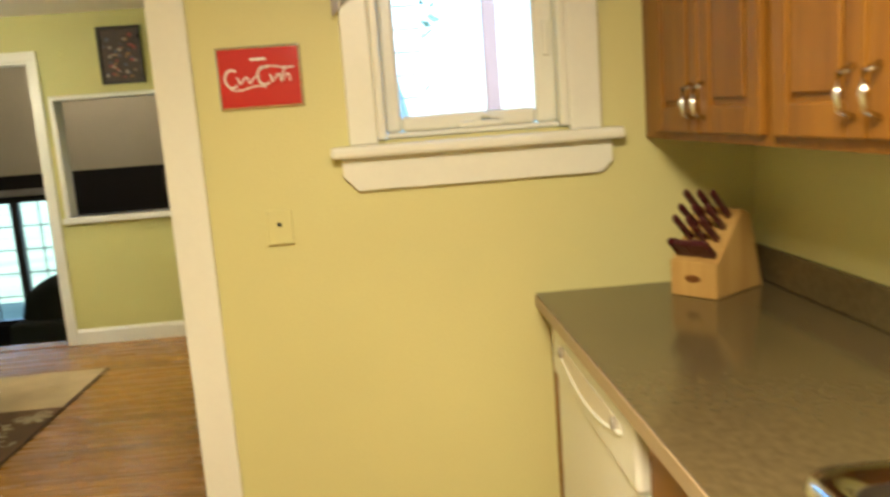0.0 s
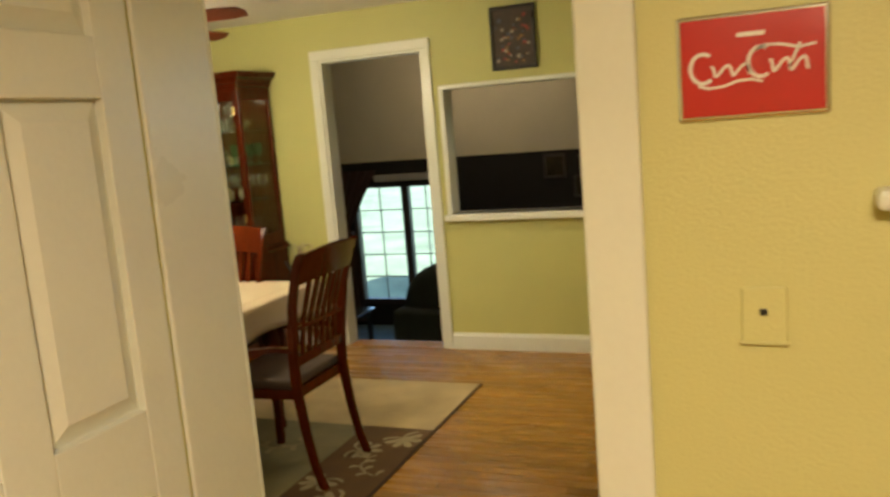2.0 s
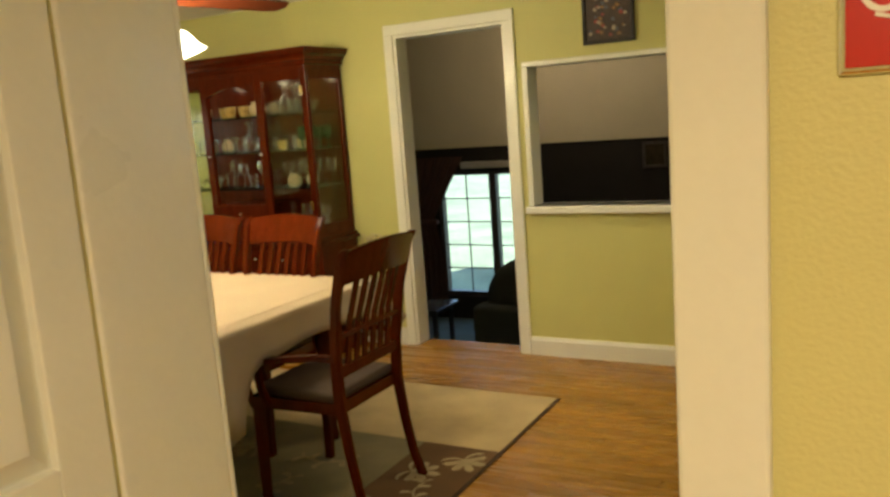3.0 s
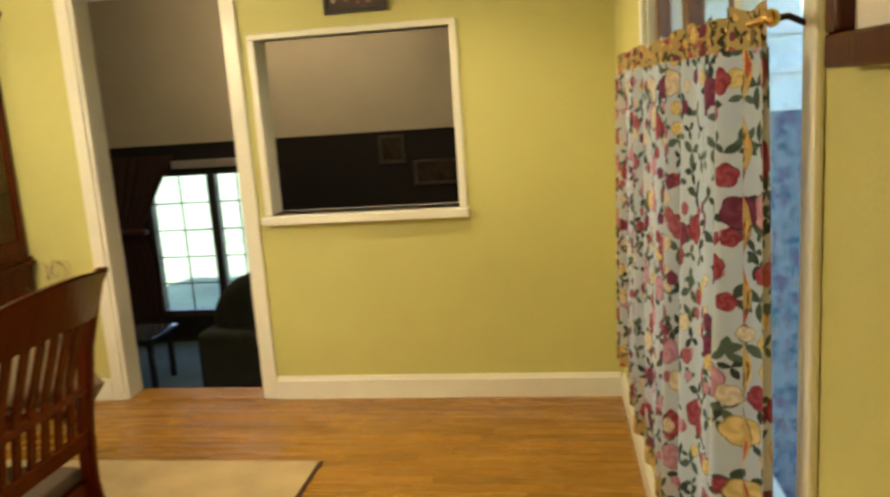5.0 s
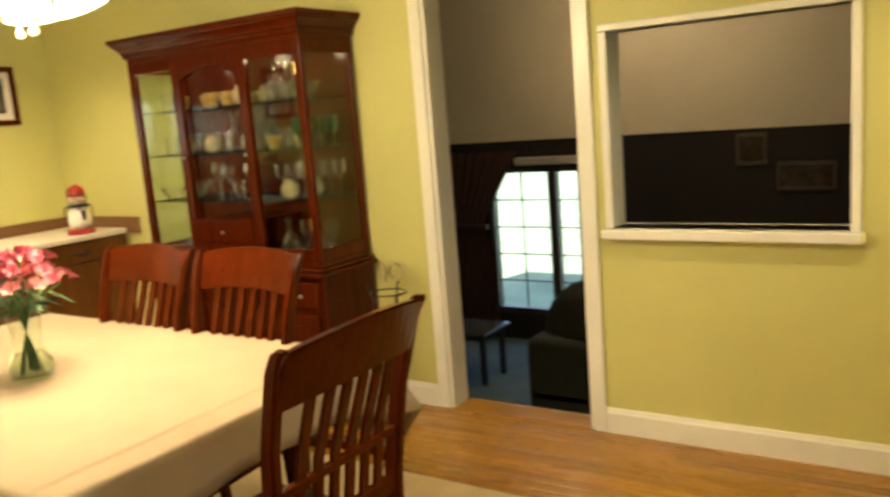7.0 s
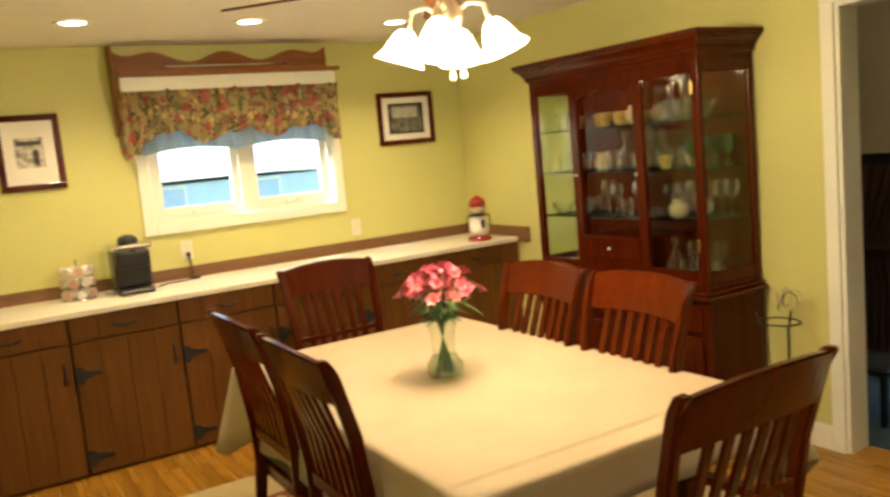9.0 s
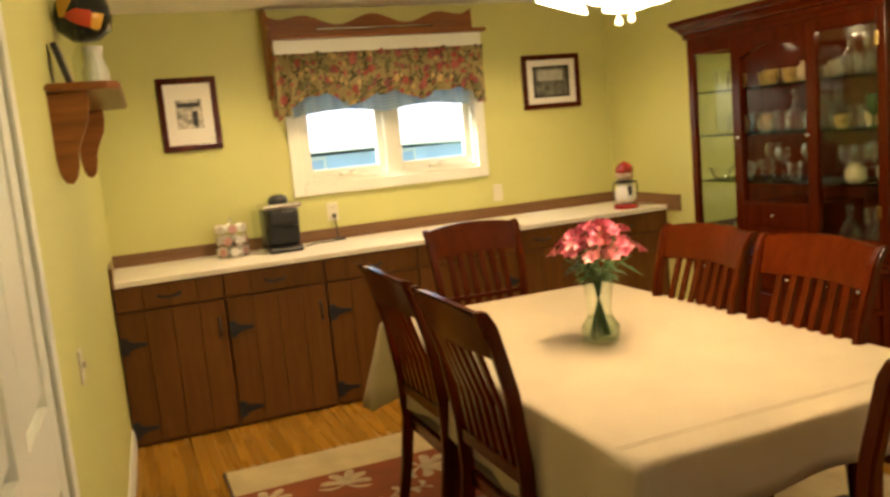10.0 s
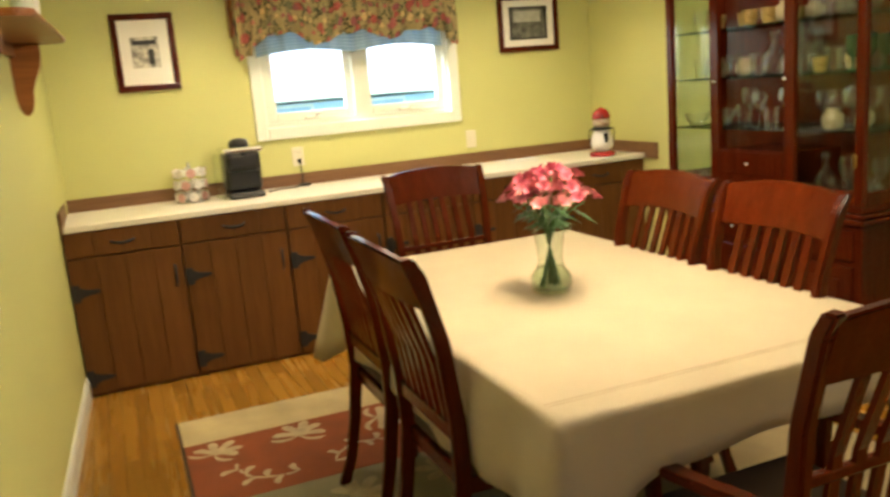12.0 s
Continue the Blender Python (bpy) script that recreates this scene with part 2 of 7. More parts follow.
def floral(name, ground, spots, scale, leaf=(0.10, 0.13, 0.06), cover=0.5, trans=0.0, rough=0.85):
    """Printed cloth: sprays of pointed leaves and petalled blooms scattered on a ground colour, scale blooms to the metre."""
    mat = bpy.data.materials.new(name)
    mat.use_nodes = True
    n, l = mat.node_tree.nodes, mat.node_tree.links
    p, tc = n["Principled BSDF"], n.new("ShaderNodeTexCoord")

    def put_in(socket, v):
        if hasattr(v, "is_linked"):
            l.new(v, socket)
        else:
            socket.default_value = v

    def m(op, a, b=0.0, c=0.0):
        q = n.new("ShaderNodeMath")
        q.operation = op
        for k, v in enumerate((a, b, c)):
            put_in(q.inputs[k], v)
        return q.outputs[0]

    def mixed(fac, a, b):
        q = n.new("ShaderNodeMixRGB")
        put_in(q.inputs[0], fac)
        for k, v in ((1, a), (2, b)):
            put_in(q.inputs[k], v if hasattr(v, "is_linked") else (*v, 1))
        return q.outputs[0]

    def cells(sc, seed):
        mp, v, sub, turn, sep, rnd = n.new("ShaderNodeMapping"), n.new("ShaderNodeTexVoronoi"), n.new("ShaderNodeVectorMath"), n.new("ShaderNodeVectorRotate"), n.new("ShaderNodeSeparateXYZ"), n.new("ShaderNodeSeparateColor")
        mp.inputs["Location"].default_value = (seed * 1.73, seed * 2.31, 0)
        l.new(tc.outputs["UV"], mp.inputs["Vector"])
        v.voronoi_dimensions = "2D"
        v.inputs["Scale"].default_value, v.inputs["Randomness"].default_value = sc, 0.8
        l.new(mp.outputs[0], v.inputs["Vector"])
        sub.operation = "SUBTRACT"
        l.new(mp.outputs[0], sub.inputs[0]), l.new(v.outputs["Position"], sub.inputs[1])
        l.new(v.outputs["Color"], rnd.inputs[0])
        turn.rotation_type = "Z_AXIS"
        l.new(sub.outputs[0], turn.inputs["Vector"])
        l.new(m("MULTIPLY", rnd.outputs[2], 6.28), turn.inputs["Angle"])
        l.new(turn.outputs[0], sep.inputs[0])
        return m("MULTIPLY", sep.outputs[0], sc), m("MULTIPLY", sep.outputs[1], sc), rnd

    def pick(value, colours):
        ramp = n.new("ShaderNodeValToRGB")
        ramp.color_ramp.interpolation = "CONSTANT"
        for i, c in enumerate(colours):
            e = ramp.color_ramp.elements[i] if i < 2 else ramp.color_ramp.elements.new(i / len(colours))
            e.position, e.color = i / len(colours), (*c, 1)
        l.new(value, ramp.inputs[0])
        return ramp.outputs[0]

    tone = n.new("ShaderNodeTexNoise")
    tone.inputs["Scale"].default_value = 60
    l.new(tc.outputs["UV"], tone.inputs["Vector"])
    current = mixed(m("MULTIPLY", tone.outputs["Fac"], 0.35), ground, [c * 0.75 for c in ground])

    def leaves(sc, seed, share):
        nonlocal current
        x, y, rnd = cells(sc, seed)
        shape = None
        for dx, dy, ca, sa in ((0.16, 0.0, 1.0, 0.0), (-0.08, 0.15, -0.5, 0.87), (-0.10, -0.14, -0.6, -0.8)):
            ux, uy = m("SUBTRACT", x, dx), m("SUBTRACT", y, dy)
            a = m("ADD", m("MULTIPLY", ux, ca), m("MULTIPLY", uy, sa))
            b = m("ABSOLUTE", m("SUBTRACT", m("MULTIPLY", uy, ca), m("MULTIPLY", ux, sa)))
            w = m("MULTIPLY_ADD", m("MULTIPLY", a, a), -2.9, 0.085)
            one = m("LESS_THAN", b, w)
            shape = one if shape is None else m("MAXIMUM", shape, one)
        shape = m("MULTIPLY", shape, m("LESS_THAN", rnd.outputs[1], share))
        current = mixed(shape, current, pick(rnd.outputs[0], [leaf, [c * 1.6 for c in leaf], [c * 0.6 for c in leaf]]))

    def blooms(sc, seed, size, colours, share):
        nonlocal current
        x, y, rnd = cells(sc, seed)
        r = m("SQRT", m("ADD", m("MULTIPLY", x, x), m("MULTIPLY", y, y)))
        th = m("ARCTAN2", y, x)
        edge = m("MULTIPLY", m("MULTIPLY_ADD", m("ABSOLUTE", m("COSINE", m("MULTIPLY", th, 2.5))), 0.14, 0.86), m("MULTIPLY_ADD", rnd.outputs[0], 0.3 * size, 0.8 * size))
        inside = m("MULTIPLY", m("LESS_THAN", r, edge), m("LESS_THAN", rnd.outputs[1], share))
        swirl = m("MULTIPLY_ADD", m("SINE", m("ADD", m("MULTIPLY", r, 17.0 / (size * 3)), m("MULTIPLY", th, 3.0))), 0.5, 0.5)
        col = pick(rnd.outputs[0], colours)
        light = n.new("ShaderNodeHueSaturation")
        light.inputs["Value"].default_value, light.inputs["Saturation"].default_value = 1.5, 0.85
        l.new(col, light.inputs["Color"])
        petals = mixed(m("MULTIPLY", swirl, 0.6), col, light.outputs[0])
        shade = n.new("ShaderNodeHueSaturation")
        shade.inputs["Value"].default_value = 0.5
        l.new(col, shade.inputs["Color"])
        petals = mixed(m("LESS_THAN", m("SUBTRACT", edge, r), size * 0.07), petals, shade.outputs[0])
        current = mixed(inside, current, petals)

    leaves(scale * 0.9, 3, cover), leaves(scale * 1.15, 5, cover), leaves(scale * 1.5, 9, cover * 0.7)
    blooms(scale * 1.9, 8, 0.30, spots[::-1], cover * 0.55)
    blooms(scale, 1, 0.32, spots, cover * 0.55), blooms(scale * 1.35, 6, 0.29, spots[1:] + spots[:1], cover * 0.35)
    l.new(current, p.inputs["Base Color"])
    p.inputs["Roughness"].default_value = rough
    weave, b = n.new("ShaderNodeTexNoise"), n.new("ShaderNodeBump")
    weave.inputs["Scale"].default_value = 400
    l.new(tc.outputs["UV"], weave.inputs["Vector"])
    b.inputs["Strength"].default_value, b.inputs["Distance"].default_value = 0.2, 0.001
    l.new(weave.outputs["Fac"], b.inputs["Height"])
    l.new(b.outputs[0], p.inputs["Normal"])
    if trans:
        t, mix = n.new("ShaderNodeBsdfTranslucent"), n.new("ShaderNodeMixShader")
        l.new(current, t.inputs["Color"])
        mix.inputs[0].default_value = trans
        l.new(p.outputs[0], mix.inputs[1])
        l.new(t.outputs[0], mix.inputs[2])
        l.new(mix.outputs[0], n["Material Output"].inputs["Surface"])
    return mat


M_WALL = surface("green_wall_paint", (0.555, 0.550, 0.200), 0.55, vary=0.05, scale=1.5, fine=140, bump=0.004)
M_KWALL = surface("pale_kitchen_paint", (0.62, 0.60, 0.265), 0.5, vary=0.05, scale=1.5, fine=140, bump=0.004)
M_WHITE = surface("white_gloss_paint", (0.76, 0.775, 0.69), 0.32, vary=0.04, scale=3, fine=60, bump=0.002)
M_CEIL = surface("ceiling_paint", (0.80, 0.77, 0.70), 0.8, vary=0.04, scale=2, fine=200, bump=0.004)
M_OAKF = wood("oak_floor", (0.35, 0.178, 0.019), (0.245, 0.116, 0.012), 0.25, "x", 0.2, 0.15, 2.2, 0.55)
M_CHERRY = wood("cherry_wood", (0.082, 0.0100, 0.001), (0.034, 0.0040, 0.0006), 0.16, "z", 0.03, 0.05, 2.5, 0.7, 0.2)
M_CHAIR = wood("chair_wood", (0.088, 0.0118, 0.0010), (0.034, 0.0042, 0.0006), 0.16, "z", 0.05, 0.08, 2.5, 0.6, 0.2)
M_OAKCAB = wood("oak_cabinet", (0.27, 0.125, 0.010), (0.155, 0.066, 0.005), 0.36, "z", 0.03, 0.06, 2.2, 0.8, 0.12)
M_HONEY = wood("honey_pine", (0.27, 0.095, 0.018), (0.155, 0.048, 0.009), 0.4, "y", 0.2, 0.08, 2.5)
M_BROWN = wood("brown_stained_board", (0.158, 0.065, 0.015), (0.108, 0.043, 0.009), 0.5, "z", 0.02, 0.1, 3.0, 1.0, 0.15)
M_SPLASH = wood("brown_edge_board", (0.20, 0.105, 0.045), (0.13, 0.065, 0.028), 0.45, "y", 0.05, 0.08, 3.0)
M_CREAM = surface("cream_laminate", (0.74, 0.70, 0.60), 0.38, vary=0.05, scale=8, fine=250, bump=0.001)
M_COUNTER = surface("grey_brown_laminate", (0.105, 0.082, 0.036), 0.15, vary=0.22, scale=55, fine=300, bump=0.0, rough_vary=0.03)
M_CLOTH = surface("cream_tablecloth", (0.40, 0.335, 0.225), 0.85, vary=0.07, scale=5, fine=500, bump=0.002)
M_BLACKIRON = surface("black_iron", (0.008, 0.008, 0.008), 0.6, 0.0, bump=0.003)
M_BLACK = surface("black_plastic", (0.012, 0.012, 0.013), 0.3, bump=0.0)
M_CHROME = surface("chrome", (0.75, 0.74, 0.72), 0.15, 1.0, vary=0.03, bump=0.0, rough_vary=0.05)
M_BRASS = surface("brass", (0.72, 0.50, 0.20), 0.25, 1.0, vary=0.08, bump=0.0)
M_NICKEL = surface("antique_nickel", (0.55, 0.46, 0.34), 0.3, 1.0, vary=0.08, bump=0.0)
M_PLATE = surface("cream_plastic", (0.70, 0.66, 0.52), 0.4, vary=0.03, bump=0.0)
M_PANE = pane_glass("window_glass")
M_CABGLASS = pane_glass("cabinet_glass", (0.88, 0.92, 0.88), 0.22)
M_GLASS = pane_glass("clear_glass", (0.95, 0.98, 0.95))
M_SHELFGLASS = pane_glass("shelf_glass", (0.40, 0.50, 0.43), 0.3)
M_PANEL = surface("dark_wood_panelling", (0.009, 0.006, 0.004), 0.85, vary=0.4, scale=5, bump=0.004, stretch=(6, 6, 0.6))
M_CARPET = surface("teal_carpet", (0.10, 0.16, 0.17), 0.95, vary=0.25, scale=4, fine=300, bump=0.01)

# ---- the rooms ----
CEIL = 2.335
WX, FY, NY = 5.57, 6.78, 3.305   # dining room: right wall, far wall, near wall


def slab(axis, lo, hi, u0, u1, z0, z1, holes=()):
    """A wall of real thickness lo..hi across, u0..u1 along axis, with openings (ua, ub, za, zb)."""
    us = sorted({u0, u1, *[h[0] for h in holes], *[h[1] for h in holes]})
    zs = sorted({z0, z1, *[h[2] for h in holes], *[h[3] for h in holes]})
    bm = bmesh.new()
    for ua, ub in zip(us, us[1:]):
        z = z0
        runs = []
        for za, zb in zip(zs, zs[1:]):
            inside = any(h[0] <= ua and ub <= h[1] and h[2] <= za and zb <= h[3] for h in holes)
            if not inside:
                if runs and abs(runs[-1][1] - za) < 1e-6:
                    runs[-1][1] = zb
                else:
                    runs.append([za, zb])
        for za, zb in runs:
            a, b = ((ua, lo, za), (ub, hi, zb)) if axis == "x" else ((lo, ua, za), (hi, ub, zb))
            box(bm, a, b)
    return bm


def setting(name, bm, material, label, category):
    return solid(name, bm, material, label, category, "structure")


wall_far = setting("wall_far", slab("x", FY, FY + 0.13, -0.12, WX + 0.12, -1.1, CEIL, [(3.025, 3.80, -0.02, 2.03), (3.93, 4.85, 0.93, 1.75)]), M_WALL, "olive green painted dining room wall with a doorway and a pass-through", "wall")
wall_left = setting("wall_left", slab("y", -0.12, 0, 3.2, FY, 0, CEIL, [(4.49, 5.70, 1.26, 2.12)]), M_WALL, "olive green painted wall with a twin casement window", "wall")
wall_right = setting("wall_right", slab("y", WX, WX + 0.12, NY, FY, 0, CEIL, [(4.10, 5.70, 0.62, 2.10)]), M_WALL, "olive green painted wall with a wide window", "wall")
wall_near = setting("wall_near", slab("x", 3.2, NY, -0.1, 4.64, 0, CEIL, [(3.14, 4.05, 0, 2.03)]), M_WALL, "olive green painted wall with a white closet door", "wall")
ASKEW = Matrix.Translation((0, 3.325, 0)) @ Matrix.Rotation(radians(-2.3), 4, "Z") @ Matrix.Translation((0, -NY, 0))


def askew(ob):
    """Turns a thing with the near wall, which is not square to the room."""
    ob.matrix_basis = ASKEW @ ob.matrix_basis
    return ob


RIGHT = Matrix.Translation((WX, FY, 0)) @ Matrix.Rotation(radians(1.9), 4, "Z") @ Matrix.Translation((-WX, -FY, 0))


def skew_right(ob):
    """Turns a thing with the right wall, which opens slightly towards the kitchen."""
    ob.matrix_basis = RIGHT @ ob.matrix_basis
    return ob


askew(wall_near), skew_right(wall_right)
wall_sign = setting("wall_sign", slab("x", 3.2, NY, 5.612, 7.42, 0, CEIL, [(6.195, 6.75, 1.395, 2.15)]), M_KWALL, "pale yellow-green kitchen wall with a small window", "wall")
setting("wall_header", boxes(((4.74, 3.2, 2.07), (5.612, NY, CEIL))), M_WALL, "green wall above the cased opening", "wall")
setting("wall_kitchen_left", slab("y", 4.64, 4.73, -1.3, 3.2, 0, CEIL, [(2.30, 3.06, 0, 2.04)]), M_KWALL, "green kitchen wall with a white panel door", "wall")
setting("wall_kitchen_right", boxes(((7.30, -1.3, 0), (7.42, 3.2, CEIL))), M_KWALL, "pale yellow-green kitchen wall behind the counter", "wall")
setting("wall_kitchen_back", boxes(((4.64, -1.42, 0), (7.42, -1.3, CEIL))), M_KWALL, "plain green kitchen wall", "wall")
setting("wall_closet_back", boxes(((2.7, 2.1, 0), (4.64, 2.2, CEIL)), ((2.6, 2.1, 0), (2.7, 3.1, CEIL))), M_WALL, "plain closet wall", "wall")
setting("ceiling_dining", boxes(((-0.12, 3.2, CEIL), (WX + 0.26, FY + 0.13, CEIL + 0.1)), ((-0.12, 3.0, CEIL), (4.64, 3.2, CEIL + 0.1))), M_CEIL, "off-white painted dining room ceiling", "ceiling")
setting("ceiling_kitchen", boxes(((4.64, -1.42, CEIL), (7.42, 3.2, CEIL + 0.1)), ((2.6, 2.1, CEIL), (4.64, 3.0, CEIL + 0.1))), M_CEIL, "off-white painted kitchen ceiling", "ceiling")

# baseboards and corner trim
def base(x0, y0, x1, y1, side):
    """A baseboard along a wall, its rounded top edge towards the room."""
    t, h = 0.016, 0.115
    prof = [(0, 0), (t, 0), (t, h - 0.022), (t * 0.7, h - 0.012), (t * 0.45, h), (0, h)]
    bm = bmesh.new()
    if side in "ns":
        s = -1 if side == "n" else 1
        return prism(bm, [(y0 + s * a, b) for a, b in prof], "x", x0, x1)
    s = -1 if side == "e" else 1
    bm2 = prism(bm, [(x0 + s * a, b) for a, b in prof], "y", y0, y1)
    return bm2


setting("baseboard_far_right", base(3.863, FY, WX - 0.016, FY, "n"), M_WHITE, "white painted baseboard along the far wall", "baseboard")
setting("baseboard_far_left", base(2.62, FY, 2.96, FY, "n"), M_WHITE, "white painted baseboard between cabinet and doorway", "baseboard")
skew_right(setting("baseboard_right", base(WX, NY + 0.02, WX, FY - 0.016, "e"), M_WHITE, "white painted baseboard under the window", "baseboard"))
askew(setting("baseboard_near", base(0.60, NY, 3.072, NY, "s"), M_WHITE, "white painted baseboard beside the buffet", "baseboard"))
askew(setting("baseboard_near_end", base(4.118, NY, 4.62, NY, "s"), M_WHITE, "white painted baseboard beside the closet door", "baseboard"))


def casing(name, outline, axis, face, proud, width, label, sill=None):
    """Flat trim round an opening: u0, u1, z0, z1 of the opening; left, right and head boards, mitre-less."""
    u0, u1, z0, z1 = outline
    t = thing(name, (0, 0, 0), label, "trim", kind="structure")
    def b(a, c, q, r):
        lo, hi = sorted((face, face + proud))
        return ((a, lo, q), (c, hi, r)) if axis == "x" else ((lo, a, q), (hi, c, r))
    for nm, it in (("side_board", b(u0 - width, u0, z0, z1)), ("side_board", b(u1, u1 + width, z0, z1)), ("head_board", b(u0 - width, u1 + width, z1, z1 + width))):
        bm = bmesh.new()
        box(bm, *it, 0.005)
        part(nm, bm, M_WHITE, t)
    return t


casing("trim_doorway", (3.027, 3.797, 0, 2.03), "x", FY, -0.02, 0.064, "white painted casing of the doorway to the lower room")
tj = thing("trim_doorway_jamb", (3.4, 6.85, 0), "white painted jamb lining of the doorway", "trim", kind="structure")
for it in (((3.025, FY - 0.004, 0), (3.045, FY + 0.134, 2.01)), ((3.78, FY - 0.004, 0), (3.80, FY + 0.134, 2.01)), ((3.025, FY - 0.004, 2.01), (3.80, FY + 0.134, 2.03))):
    part("jamb_board", boxes(it, bev=0.003), M_WHITE, tj)
tp = thing("trim_pass_through", (4.39, FY, 0.93), "white painted frame and ledge of the pass-through", "trim", kind="structure")
for nm, it in (("side_board", ((3.899, FY - 0.018, 0.93), (3.935, FY + 0.134, 1.75))), ("side_board", ((4.845, FY - 0.018, 0.93), (4.881, FY + 0.134, 1.75))), ("head_board", ((3.899, FY - 0.018, 1.75), (4.881, FY + 0.134, 1.78))), ("ledge", ((3.89, FY - 0.055, 0.888), (4.89, FY + 0.16, 0.93)))):
    part(nm, boxes(it, bev=0.006), M_WHITE, tp)

# the cased opening between kitchen and dining room
to = thing("trim_cased_opening", (5.2, 3.25, 0), "white painted lining and casing of the wide opening", "trim", kind="structure")
for nm, it in (
    ("jamb_board", ((5.592, 3.19, 0), (5.612, NY, 2.05))),
    ("jamb_board", ((4.731, 3.062, 0), (4.743, NY - 0.012, 2.05))),
    ("head_board", ((4.732, 3.19, 2.05), (5.612, 3.315, 2.07))),
    ("casing_board", ((5.594, 3.182, 0), (5.700, 3.20, 2.16))),
    ("casing_board", ((4.665, NY - 0.012, 0), (4.743, NY, 2.10)))):
    part(nm, boxes(it, bev=0.006), M_WHITE, to)


def panel_door(name, axis, face, out, u0, u1, label):
    """A six-panel door, closed in its opening; out is the side that shows (+1 or -1)."""
    t = thing(name, ((u0 + u1) / 2, face, 0.0) if axis == "x" else (face, (u0 + u1) / 2, 0.0), label, "door", kind="structure")
    w, z1 = u1 - u0, 2.02
    def P(u, d, z):
        return (u, face + out * d, z) if axis == "x" else (face + out * d, u, z)
    slabm = bmesh.new()
    box(slabm, P(u0 + 0.003, -0.038, 0.008), P(u1 - 0.003, -0.022, z1))
    stile = 0.097
    mid = w * 0.14
    cols = [(u0 + stile, u0 + w / 2 - mid / 2), (u0 + w / 2 + mid / 2, u1 - stile)]
    rows = [(0.22, 0.84), (1.02, 1.64), (1.755, 1.92)]
    us = [u0 + 0.003, cols[0][0], cols[0][1], cols[1][0], cols[1][1], u1 - 0.003]
    for a, b in ((us[0], us[1]), (us[2], us[3]), (us[4], us[5])):
        box(slabm, P(a, -0.022, 0.008), P(b, 0, z1), 0.003)
    zz = [0.008, *[q for r in rows for q in r], z1]
    for a, b in cols:
        for q, r in zip(zz[0::2], zz[1::2]):
            box(slabm, P(a, -0.022, q), P(b, -0.0005, r), 0.002)
    leaf = part("door_leaf", slabm, M_WHITE, t)
    for a, b in cols:
        for q, r in rows:
            bm = bmesh.new()
            m = 0.040
            ring0 = [P(a + 0.004, -0.021, q + 0.004), P(b - 0.004, -0.021, q + 0.004), P(b - 0.004, -0.021, r - 0.004), P(a + 0.004, -0.021, r - 0.004)]
            ring1 = [P(a + m, -0.003, q + m), P(b - m, -0.003, q + m), P(b - m, -0.003, r - m), P(a + m, -0.003, r - m)]
            v0, v1 = [bm.verts.new(c) for c in ring0], [bm.verts.new(c) for c in ring1]
            for k in range(4):
                bm.faces.new((v0[k], v0[(k + 1) % 4], v1[(k + 1) % 4], v1[k]))
            bm.faces.new(v1)
            bmesh.ops.recalc_face_normals(bm, faces=bm.faces[:])
            part("raised_panel", bm, M_WHITE, t)
    return t


panel_door("door_1", "y", 4.735, 1, 2.30, 3.06, "white painted six-panel door, closed, beside the opening")
tc_ = thing("trim_closet", (3.52, NY, 0), "white painted casing round the closet door", "trim", kind="structure")
for nm, it in (("side_board", ((3.072, NY, 0), (3.14, NY + 0.014, 2.03))), ("side_board", ((4.05, NY, 0), (4.118, NY + 0.014, 2.03))), ("head_board", ((3.072, NY, 2.03), (4.118, NY + 0.014, 2.098)))):
    part(nm, boxes(it, bev=0.004), M_WHITE, tc_)
askew(tc_)
askew(panel_door("door_2", "x", NY + 0.002, 1, 3.144, 4.046, "white painted six-panel closet door, closed, in the green wall"))

# floors, with the strips of oak laid last in the file
floor = setting("floor", boxes(((-0.12, 3.2, -0.12), (WX + 0.26, FY + 0.13, -0.014)), ((2.6, 2.1, -0.12), (4.64, 3.2, -0.014)), ((-0.12, 3.0, -0.12), (2.6, 3.2, -0.014)), ((4.64, -1.42, -0.12), (7.42, 3.2, -0.014))), M_OAKF, "honey-coloured oak strip floor", "floor")

# the lower room beyond the far wall
LOW, BACK = -1.0, 11.0
M_PLASTER = surface("beige_plaster", (0.52, 0.46, 0.33), 0.7, vary=0.06, scale=2, bump=0.003)
setting("lower_floor", boxes(((-1.5, FY + 0.13, LOW - 0.1), (6.5, BACK + 0.12, LOW))), M_CARPET, "teal grey carpet of the lower room", "floor")
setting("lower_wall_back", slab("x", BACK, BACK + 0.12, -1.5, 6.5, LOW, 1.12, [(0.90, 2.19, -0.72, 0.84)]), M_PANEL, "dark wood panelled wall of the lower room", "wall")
setting("lower_wall_back_upper", boxes(((-1.5, BACK - 0.02, 1.12), (6.5, BACK + 0.12, 2.75))), M_PLASTER, "beige plaster above the dark panelling", "wall")
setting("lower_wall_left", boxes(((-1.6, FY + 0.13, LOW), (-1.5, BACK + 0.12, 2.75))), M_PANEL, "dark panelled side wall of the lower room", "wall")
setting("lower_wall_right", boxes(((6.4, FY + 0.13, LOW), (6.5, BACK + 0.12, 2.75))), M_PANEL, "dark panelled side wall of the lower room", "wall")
setting("lower_wall_near", slab("x", FY + 0.134, FY + 0.16, -1.5, 6.4, CEIL, 2.75), M_PLASTER, "beige plaster above the dining room wall", "wall")
setting("lower_wall_near_ends", boxes(((-1.5, FY + 0.02, LOW), (-0.13, FY + 0.13, 2.75)), ((WX + 0.26, FY + 0.04, LOW), (6.5, FY + 0.13, 2.75))), M_PLASTER, "beige plaster beside the dining room wall", "wall")
